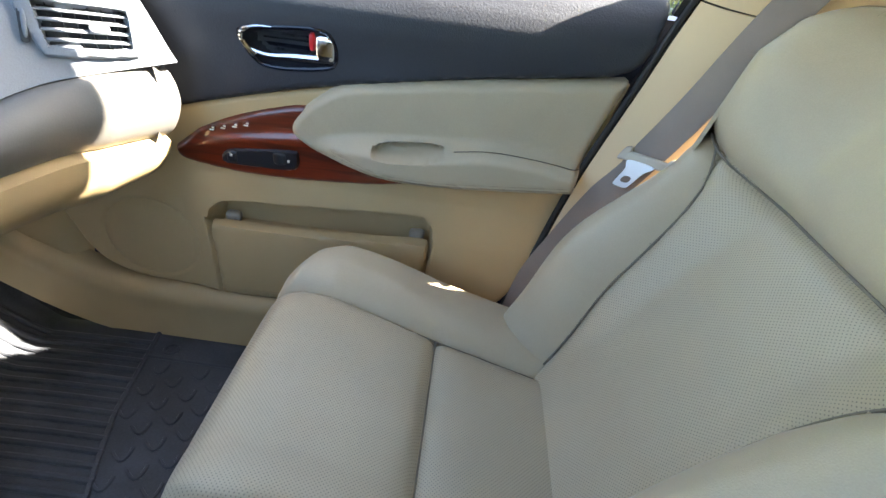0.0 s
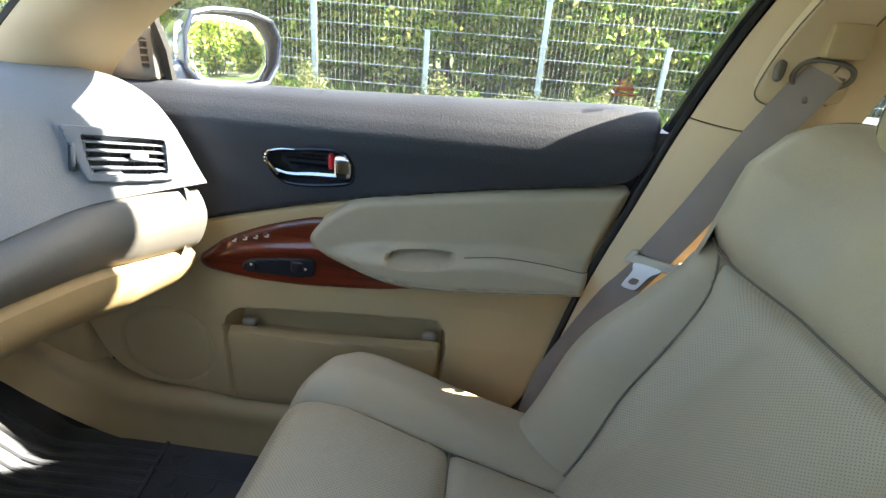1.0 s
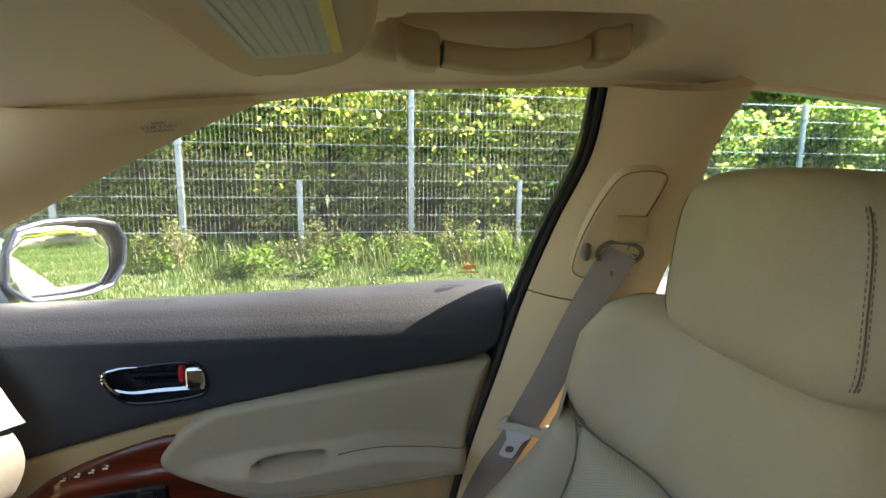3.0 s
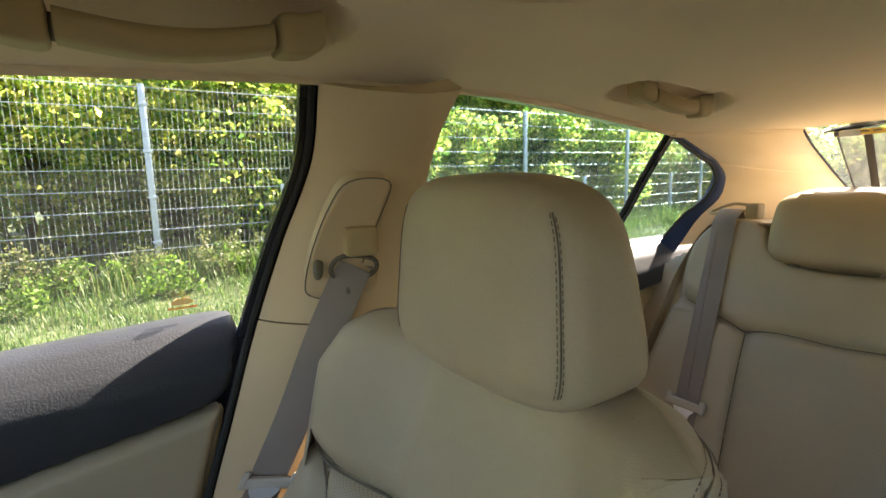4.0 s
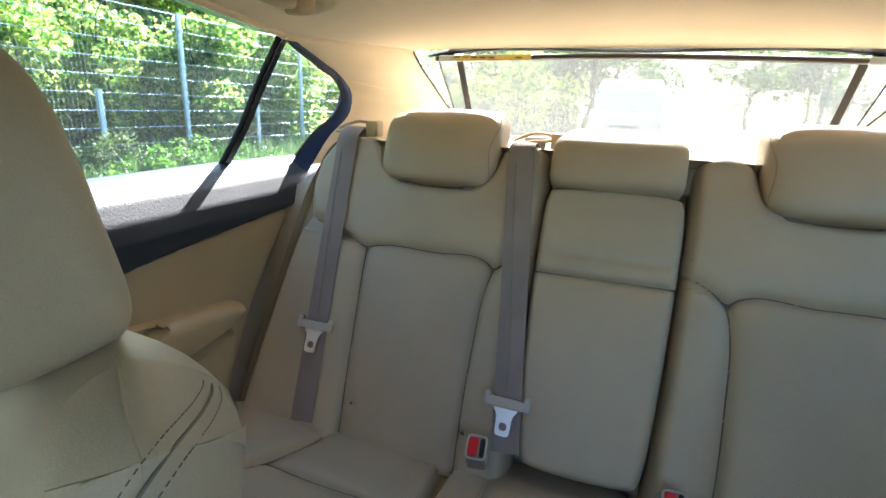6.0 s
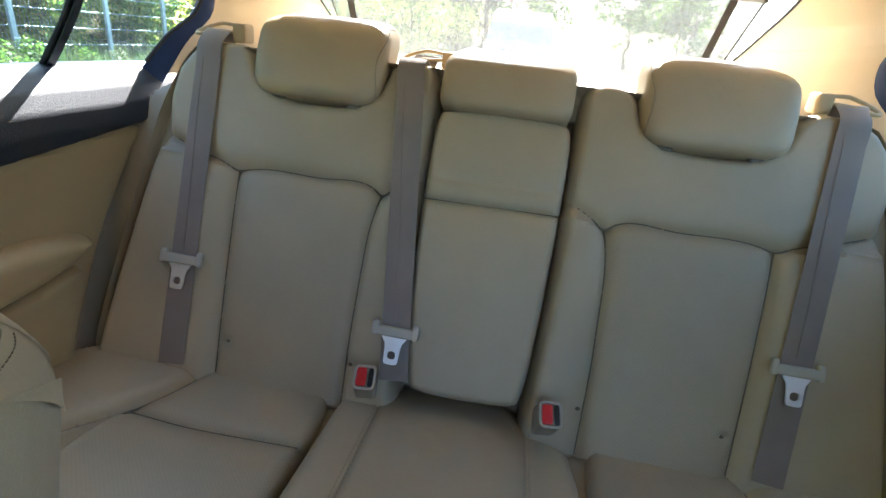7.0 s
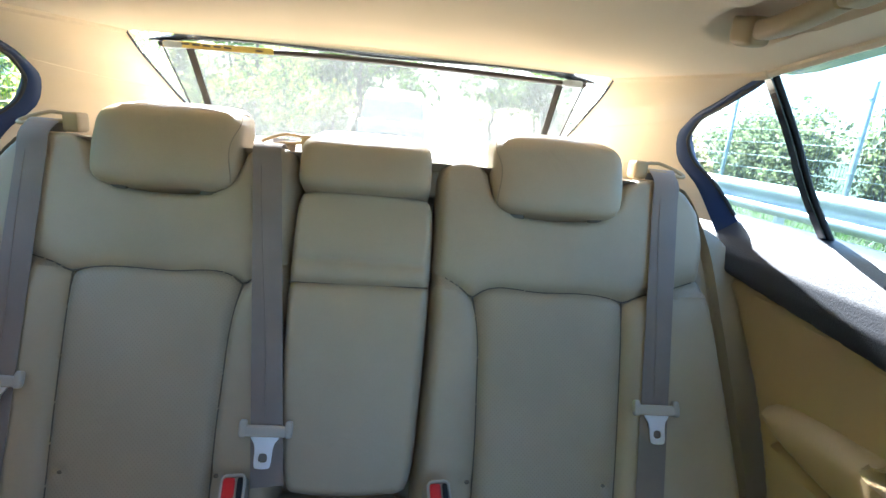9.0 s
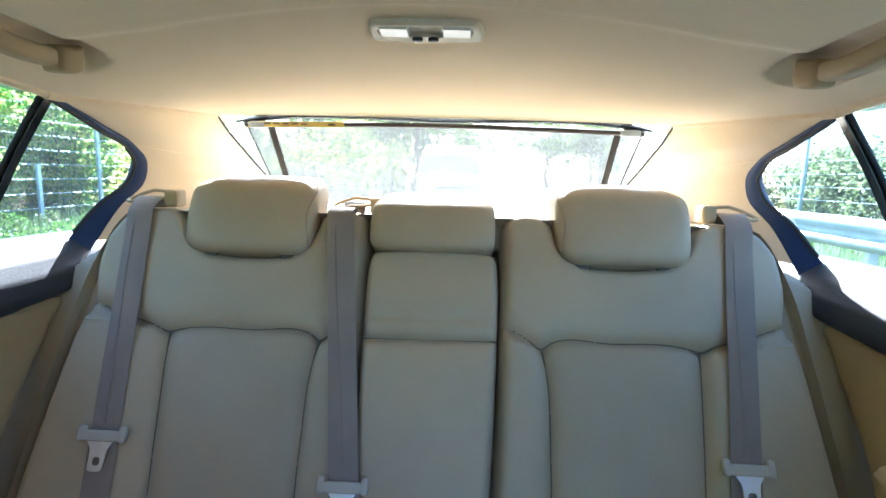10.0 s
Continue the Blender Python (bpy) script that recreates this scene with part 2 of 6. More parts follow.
# ---- building helpers ----
def thing(name, at, label, category, group="", kind=""):
    ob = new(name)
    ob.empty_display_size = 0.05
    ob.location = at
    return tagged(ob, label, category, group, kind)


def base_of(parent):
    at = Vector((0, 0, 0))
    while parent is not None:
        at = at + parent.location
        parent = parent.parent
    return at


def part(name, data, material, parent=None, label="", angle=40, kind=""):
    """Links (verts, faces[, uvs]) or a bmesh, in world metres, as one mesh under a thing or a part."""
    me = bpy.data.meshes.new(name)
    at = base_of(parent)
    if isinstance(data, bmesh.types.BMesh):
        bmesh.ops.recalc_face_normals(data, faces=data.faces)
        data.to_mesh(me)
        data.free()
        me.transform(Matrix.Translation(-at))
    else:
        me.from_pydata([Vector(v) - at for v in data[0]], [], [[int(k) for k in f] for f in data[1]])
        if len(data) > 2:
            uv = me.uv_layers.new(name="UVMap")
            flat = [c for p in me.polygons for k in p.vertices for c in data[2][k]]
            uv.data.foreach_set("uv", flat)
        me.update()
    me.shade_smooth()
    me.set_sharp_from_angle(angle=radians(angle))
    me.materials.append(material)
    ob = new(name, me)
    ob.parent = parent
    if label or kind:
        tagged(ob, label, kind=kind)
    return ob


def solo(name, data, material, label, category, group="", kind="", angle=40):
    return tagged(part(name, data, material, None, "", angle), label, category, group, kind)


def smooth(points, n=3, closed=True):
    """Corner cutting."""
    p = np.array(points, float)
    for _ in range(n):
        q = np.roll(p, -1, 0) if closed else p[1:]
        a = p if closed else p[:-1]
        out = np.empty((2 * len(a), p.shape[1]))
        out[0::2], out[1::2] = 0.75 * a + 0.25 * q, 0.25 * a + 0.75 * q
        p = out if closed else np.vstack([p[:1], out, p[-1:]])
    return p


def rounded(points, r):
    """The outline with its corners rounded to about r, its sides kept."""
    p = np.array(points, float)
    out = []
    for k in range(len(p)):
        for q in (p[k - 1], p[(k + 1) % len(p)]):
            d = q - p[k]
            far = np.linalg.norm(d)
            out.append(p[k] + d * min(0.45, r / max(far, 1e-9)))
    return smooth(out, 2)


def spline(points, n):
    """n points along a smooth open line through the points."""
    p = np.array(points, float)
    d = np.r_[0, np.cumsum(np.linalg.norm(np.diff(p, axis=0), axis=1))]
    tang = np.gradient(p, d, axis=0)
    out = []
    for s in np.linspace(0, d[-1], n):
        k = min(len(p) - 2, max(0, np.searchsorted(d, s) - 1))
        h = d[k + 1] - d[k]
        u = (s - d[k]) / h
        out.append((2 * u**3 - 3 * u**2 + 1) * p[k] + (u**3 - 2 * u**2 + u) * h * tang[k] + (3 * u**2 - 2 * u**3) * p[k + 1] + (u**3 - u**2) * h * tang[k + 1])
    return np.array(out)


def to_line(pts, line, closed):
    """Distance of each point to a polyline, and the nearest point on it."""
    a = line if closed else line[:-1]
    b = np.roll(line, -1, 0) if closed else line[1:]
    best, where = np.full(len(pts), 1e9), np.zeros_like(pts)
    for p, q in zip(a, b):
        e = q - p
        u = np.clip(((pts - p) @ e) / max(e @ e, 1e-12), 0, 1)[:, None]
        c = p + u * e
        d = np.linalg.norm(pts - c, axis=1)
        near = d < best
        best[near], where[near] = d[near], c[near]
    return best, where


def inside(pts, poly):
    x, y = pts[:, 0], pts[:, 1]
    hit = np.zeros(len(pts), bool)
    for (ax, ay), (bx, by) in zip(poly, np.roll(poly, -1, 0)):
        cross = (ay > y) != (by > y)
        hit ^= cross & (x < (bx - ax) * (y - ay) / (by - ay + 1e-15) + ax)
    return hit


def cushion(outline, place, thick=0.03, edge=0.02, crown=0.0, res=0.007, corner=0.025, dents=(), grooves=(), skirt=0.02, lift=None, regions=None, puff=()):
    """A padded or moulded piece over a 2D outline: it rises over its edge, may bulge, and may have dents
    (outline, depth, edge) and grooves (line, depth, width, closed). place(u, v, h) lays it into the world.
    With regions (outlines), gives a list: one mesh a region and one for the rest, parted along the grooves;
    puff: how far each of them swells away from the grooves."""
    poly = rounded(outline, corner) if corner else np.array(outline, float)
    lo, hi = poly.min(0), poly.max(0)
    nu, nv = [max(4, int(math.ceil((hi[k] - lo[k]) / res))) for k in (0, 1)]
    gu, gv = np.meshgrid(np.linspace(lo[0], hi[0], nu + 1), np.linspace(lo[1], hi[1], nv + 1), indexing="ij")
    pts = np.stack([gu.ravel(), gv.ravel()], 1)
    ins = inside(pts, poly)
    dist, near = to_line(pts, poly, True)
    idx = np.arange(len(pts)).reshape(nu + 1, nv + 1)
    quads = np.stack([idx[:-1, :-1], idx[1:, :-1], idx[1:, 1:], idx[:-1, 1:]], -1).reshape(-1, 4)
    keep = ins[quads].any(1)
    quads = quads[keep]
    used = np.zeros(len(pts), bool)
    used[quads.ravel()] = True
    step = max((hi - lo) / np.array([nu, nv]))
    snap = used & (~ins | (dist < 0.3 * step))
    dent_lines = [rounded(d[0], d[3] if len(d) > 3 else 0.012) for d in dents]
    for line, closed in [(d, True) for d in dent_lines] + [(np.array(g[0], float), g[3]) for g in grooves]:
        dd, at = to_line(pts, line, closed)
        pull = ~snap & (dd < 0.5 * step)
        pts[pull] = at[pull]
    dist, again = to_line(pts, poly, True)
    pts[snap] = again[snap]
    dist = np.where(snap, 0, dist)
    u = np.clip(dist / edge, 0, 1)
    h = thick * (1 - (1 - u) ** 2) ** 0.7
    if crown:
        top = dist[used].max()
        h = h + crown * (1 - (1 - np.clip(dist / top, 0, 1)) ** 2)
    for dp, (depth, soft) in zip(dent_lines, [d[1:3] for d in dents]):
        dd, _ = to_line(pts, dp, True)
        di = inside(pts, dp)
        w = np.clip(np.where(di, dd, 0) / soft, 0, 1)
        h = h - depth * w * w * (3 - 2 * w)
    seam = np.full(len(pts), 1e9)
    for line, depth, width, closed in grooves:
        dd, _ = to_line(pts, np.array(line, float), closed)
        h = h - depth * np.exp(-((dd / width) ** 2))
        seam = np.minimum(seam, dd)
    if lift is not None:
        h = h + lift(pts)
    mid = pts[quads].mean(1)
    owner = np.full(len(quads), len(regions or ()))
    for k, reg in reversed(list(enumerate(regions or ()))):
        owner[inside(mid, np.array(reg, float))] = k
    for k, rise in enumerate(puff):
        mine = np.zeros(len(pts), bool)
        mine[quads[owner == k].ravel()] = True
        h = np.where(mine, h + rise * (1 - np.exp(-seam / 0.025)) * np.clip(dist / edge, 0, 1), h)
    count = {}
    for q, o in zip(quads, owner):
        for a, b in zip(q, np.roll(q, -1)):
            count[(a, b)] = o
    rim = [(a, b, o) for (a, b), o in count.items() if (b, a) not in count]
    out = []
    for o in range(len(regions or ()) + 1):
        mine = quads[owner == o]
        if len(mine) == 0:
            continue
        order = np.unique(mine)
        new_id = {k: n for n, k in enumerate(order)}
        verts = [place(pts[k, 0], pts[k, 1], h[k]) for k in order]
        uvs = [(pts[k, 0], pts[k, 1]) for k in order]
        faces = [[new_id[k] for k in q] for q in mine]
        low = {}
        for a, b, ro in rim:
            if ro != o:
                continue
            for k in (a, b):
                if k not in low:
                    low[k] = len(verts)
                    verts.append(place(pts[k, 0], pts[k, 1], -skirt))
                    uvs.append((pts[k, 0], pts[k, 1]))
            faces.append([new_id[b], new_id[a], low[a], low[b]])
        out.append((verts, faces, uvs))
    return out if regions else out[0]


def band(line, below):
    """A region on one side of a line: from the line out to the points below."""
    return [tuple(p) for p in line] + list(below)


def softbox(size, centre, power=5.0, n=10, turn=None, warp=None):
    """A rounded block: a cube bulged to a superellipsoid."""
    verts, faces, seen = [], [], {}
    s = Vector(size) / 2
    turn = turn or Matrix.Identity(3)

    def vert(p):
        key = tuple(round(c, 5) for c in p)
        if key not in seen:
            q = Vector(p)
            r = sum(abs(c) ** power for c in q) ** (1 / power)
            q = q / r
            q = Vector((q.x * s.x, q.y * s.y, q.z * s.z))
            if warp:
                q = Vector(warp(q))
            seen[key] = len(verts)
            verts.append(Vector(centre) + turn @ q)
        return seen[key]

    for ax in range(3):
        for side in (-1, 1):
            for i in range(n):
                for j in range(n):
                    quad = []
                    for a, b in ((i, j), (i + 1, j), (i + 1, j + 1), (i, j + 1)):
                        p = [0, 0, 0]
                        p[ax] = side
                        p[(ax + 1) % 3] = math.tan((2 * a / n - 1) * math.pi / 4)
                        p[(ax + 2) % 3] = math.tan((2 * b / n - 1) * math.pi / 4)
                        quad.append(vert(p))
                    faces.append(quad if side > 0 else quad[::-1])
    return verts, faces


def tube(points, radius, sides=8, closed=False, flat=1.0):
    """A round bar along points; radius may be a list."""
    p = [Vector(q) for q in points]
    n = len(p)
    rad = [float(r) for r in radius] if isinstance(radius, (list, tuple)) else [float(radius)] * n
    verts, faces = [], []
    up = Vector((0.13, 0.21, 0.97))
    for k in range(n):
        a, b = (p[k - 1], p[(k + 1) % n]) if closed else (p[max(k - 1, 0)], p[min(k + 1, n - 1)])
        d = (b - a).normalized()
        side = d.cross(up)
        if side.length < 0.05:
            side = d.cross(Vector((1, 0, 0)))
        side.normalize()
        top = side.cross(d)
        for s in range(sides):
            ang = 2 * math.pi * s / sides
            verts.append(p[k] + rad[k] * (math.cos(ang) * side + flat * math.sin(ang) * top))
    for k in range(n if closed else n - 1):
        for s in range(sides):
            a, b = k * sides, ((k + 1) % n) * sides
            faces.append([a + s, a + (s + 1) % sides, b + (s + 1) % sides, b + s])
    if not closed:
        faces += [list(range(sides))[::-1], [(n - 1) * sides + s for s in range(sides)]]
    return verts, faces


def ribbon(points, across, width, thick=0.0014):
    """A strap along points; across: the direction of its width at each point."""
    verts, faces = [], []
    p = [Vector(q) for q in points]
    n = len(p)
    for k in range(n):
        d = (p[min(k + 1, n - 1)] - p[max(k - 1, 0)]).normalized()
        w = Vector(across[k])
        w = (w - d * w.dot(d)).normalized()
        up = w.cross(d)
        for a, b in ((-1, -0.4), (-0.94, -1), (0.94, -1), (1, -0.4), (1, 0.4), (0.94, 1), (-0.94, 1), (-1, 0.4)):
            verts.append(p[k] + w * a * width / 2 + up * b * thick / 2)
    for k in range(n - 1):
        for s in range(8):
            faces.append([k * 8 + s, k * 8 + (s + 1) % 8, (k + 1) * 8 + (s + 1) % 8, (k + 1) * 8 + s])
    faces += [list(range(8))[::-1], [(n - 1) * 8 + s for s in range(8)]]
    return verts, faces


def sheet(f, nu, nv, thick=0.006):
    """A curved panel f(u, v), u and v from 0 to 1, with thickness."""
    g = [[Vector(f(i / nu, j / nv)) for j in range(nv + 1)] for i in range(nu + 1)]
    verts, faces = [], []
    low = []
    for i in range(nu + 1):
        for j in range(nv + 1):
            du = g[min(i + 1, nu)][j] - g[max(i - 1, 0)][j]
            dv = g[i][min(j + 1, nv)] - g[i][max(j - 1, 0)]
            nrm = du.cross(dv)
            nrm = nrm.normalized() if nrm.length > 1e-12 else Vector((0, 0, 1))
            verts.append(g[i][j])
            low.append(g[i][j] - nrm * thick)
    m = len(verts)
    verts += low
    k = lambda i, j: i * (nv + 1) + j
    for i in range(nu):
        for j in range(nv):
            q = [k(i, j), k(i + 1, j), k(i + 1, j + 1), k(i, j + 1)]
            faces += [q, [m + a for a in q[::-1]]]
    rim = [k(i, 0) for i in range(nu)] + [k(nu, j) for j in range(nv)] + [k(i, nv) for i in range(nu, 0, -1)] + [k(0, j) for j in range(nv, 0, -1)]
    for a, b in zip(rim, rim[1:] + rim[:1]):
        faces.append([b, a, a + m, b + m])
    return verts, faces


def join(*pieces):
    verts, faces = [], []
    for v, f in pieces:
        n = len(verts)
        verts += list(v)
        faces += [[k + n for k in q] for q in f]
    return verts, faces


def box(x0, x1, y0, y1, z0, z1, bevel=0.0):
    bm = bmesh.new()
    bmesh.ops.create_cube(bm, size=1)
    bmesh.ops.transform(bm, matrix=Matrix.LocRotScale(((x0 + x1) / 2, (y0 + y1) / 2, (z0 + z1) / 2), None, (x1 - x0, y1 - y0, z1 - z0)), verts=bm.verts)
    if bevel:
        bmesh.ops.bevel(bm, geom=bm.edges[:], offset=bevel, segments=2, profile=0.5, affect="EDGES")
    v = [q.co.copy() for q in bm.verts]
    bm.verts.index_update()
    f = [[q.index for q in fc.verts] for fc in bm.faces]
    bm.free()
    return v, f


def mirrored(data, side):
    """The same piece on the other side of the car's middle."""
    if side > 0:
        return data
    out = ([Vector((v[0], -v[1], v[2])) for v in data[0]], [list(f)[::-1] for f in data[1]])
    return (*out, data[2]) if len(data) > 2 else out


def stitches(points, up, length=0.005, gap=0.0035, r=0.0006):
    """A row of single stitches along a line."""
    p = spline(points, max(2, int(np.linalg.norm(np.diff(np.array(points, float), axis=0), axis=1).sum() / (length + gap))))
    bits = []
    for a, b in zip(p[:-1], p[1:]):
        d = b - a
        c = a + d * length / (length + gap)
        bits.append(tube([a + np.array(up) * 0.0004, c + np.array(up) * 0.0004], r, 5))
    return join(*bits)


# ---- shell of the car ----
def lerp_curve(xs, ys):
    return lambda x: float(np.interp(x, xs, ys))


def glass_y(z):
    return 0.765 - (z - 0.94) * 0.62


RAIL = lerp_curve([-0.30, -0.20, -0.05, 0.08, 0.15, 0.20, 0.25, 0.35, 0.476, 0.633, 0.85, 0.92, 1.04, 1.25, 1.40, 1.52, 1.66],
                  [0.92, 1.0, 1.075, 1.135, 1.165, 1.185, 1.20, 1.217, 1.228, 1.234, 1.238, 1.238, 1.229, 1.208, 1.188, 1.152, 1.105])
CROWN = lerp_curve([-0.04, 0.2, 0.5, 0.9, 1.2, 1.45, 1.6, 1.71], [1.21, 1.25, 1.275, 1.28, 1.276, 1.256, 1.232, 1.207])
HALF = lerp_curve([-0.04, 0.2, 0.4, 1.3, 1.40, 1.71], [0.535, 0.575, 0.582, 0.585, 0.583, 0.487])
EDGE = lerp_curve([-0.04, 0.08, 0.2, 0.35, 0.633, 0.92, 1.04, 1.25, 1.40, 1.71], [1.175, 1.18, 1.20, 1.222, 1.236, 1.24, 1.231, 1.21, 1.192, 1.203])


def liner_z(x, y):
    a = min(1.0, abs(y) / HALF(x))
    step = min(1.0, max(0.0, (1.214 + 0.05 * min(1.0, abs(y) / 0.34) ** 1.5 - x) / 0.036))
    return EDGE(x) + (CROWN(x) - EDGE(x)) * (1 - a**2.6) - 0.012 * step * step * (3 - 2 * step) * (1 - a**4) * min(1.0, max(0.0, (x - 0.90) / 0.22))


def liner_dip(x, y):
    """The hollows over the grab handles."""
    up = 0.0
    for cx, half, sides, cy, r, deep in ((0.49, 0.130, (1,), 0.458, 0.056, 0.044), (1.21, 0.130, (1, -1), 0.484, 0.044, 0.026)):
        for s in sides:
            d = math.hypot(max(0.0, abs(x - cx) - half + 0.035), y * s - cy) / r
            if d < 1:
                up = deep * (1 - d**3)
    return up


def liner(u, v):
    x = -0.04 + 1.75 * u
    y = HALF(x) * math.sin((v * 2 - 1) * math.pi / 2)
    return (x, y, liner_z(x, y) + liner_dip(x, y))


solo("ceiling", sheet(liner, 220, 150, -0.012), CLOTH, "beige woven cloth headliner, softly curved, over the whole cabin", "headliner", kind="structure")
solo("roof_panel", sheet(lambda u, v: (lambda x: (x, 0.99 * HALF(x) * (2 * v - 1), liner_z(x, 0.99 * HALF(x) * (2 * v - 1)) + 0.05))(-0.04 + 1.75 * u), 30, 24, 0.004), PAINT,
     "dark blue painted steel roof of the car", "car roof", kind="structure")
solo("floor", box(-0.95, 2.3, -0.78, 0.78, 0.16, 0.185, 0.004), CARPET, "dark grey carpeted car floor", "floor", kind="structure")
solo("firewall", box(-1.0, -0.95, -0.78, 0.78, 0.16, 0.93, 0.004), CARPET, "dark carpeted bulkhead under the dashboard", "bulkhead", kind="structure")
solo("boot_bulkhead", box(2.25, 2.3, -0.78, 0.78, 0.16, 0.98, 0.004), CARPET, "dark panel behind the rear seat", "bulkhead", kind="structure")

OPEN_Q = [(1.41, 0.60, 1.188), (1.517, 0.61, 1.152), (1.62, 0.628, 1.12), (1.655, 0.64, 1.09), (1.655, 0.655, 1.06), (1.61, 0.69, 1.01), (1.575, 0.72, 0.955)]
TRIM_W = [(1.40, 0.583, 1.192), (1.53, 0.595, 1.172), (1.65, 0.61, 1.14), (1.70, 0.622, 1.10), (1.695, 0.635, 1.06), (1.645, 0.668, 1.0), (1.60, 0.69, 0.935)]
TRIM_Q = [tuple(np.array(a) + (np.array(b) - np.array(a)) * w) for a, b, w in zip(OPEN_Q, TRIM_W, (0.8, 0.45, 0.45, 0.6, 0.8, 0.9, 0.95))]
REAR_E = [(1.71, 0.487, 1.203), (1.76, 0.487, 1.172), (1.82, 0.484, 1.14), (1.88, 0.48, 1.107), (1.94, 0.475, 1.075), (2.01, 0.472, 1.037), (2.08, 0.47, 0.99)]
A_SIDE = [(-0.33, 0.745, 0.90), (-0.275, 0.70, 0.935), (-0.20, 0.69, 1.0), (-0.06, 0.655, 1.072), (0.07, 0.61, 1.132), (0.16, 0.585, 1.172), (0.22, 0.575, 1.196)]
A_FRONT = [(-0.56, 0.67, 0.90), (-0.44, 0.635, 0.938), (-0.377, 0.62, 0.983), (-0.28, 0.605, 1.055), (-0.19, 0.585, 1.112), (-0.10, 0.555, 1.160), (-0.04, 0.535, 1.178)]
B_FRONT = [(0.655, 0.585, 1.232), (0.656, 0.62, 1.154), (0.624, 0.675, 1.036), (0.583, 0.70, 0.908), (0.548, 0.70, 0.80), (0.505, 0.70, 0.67), (0.455, 0.70, 0.46), (0.42, 0.70, 0.30)]
B_REAR = [(0.80, 0.50, 1.224), (0.80, 0.55, 1.174), (0.787, 0.598, 1.043), (0.758, 0.635, 0.895), (0.745, 0.67, 0.80), (0.735, 0.675, 0.67), (0.72, 0.68, 0.46), (0.70, 0.68, 0.30)]


def bridge(a, b, bulge, n=24, m=14, side=1, thick=0.008, v0=0.0, v1=1.0):
    """A panel from line a to line b; bulge(u, v) moves it towards the car's middle."""
    pa, pb = spline(a, 101), spline(b, 101)

    def f(u, v):
        k = (v0 + (v1 - v0) * v) * 100
        i = min(99, int(k))
        p = (pa[i] + (pa[i + 1] - pa[i]) * (k - i)) * (1 - u) + (pb[i] + (pb[i + 1] - pb[i]) * (k - i)) * u
        off = bulge(u, v0 + (v1 - v0) * v)
        return (p[0], p[1] - off, p[2] - 0.35 * off)

    return mirrored(sheet(f, m, n, -thick), side)


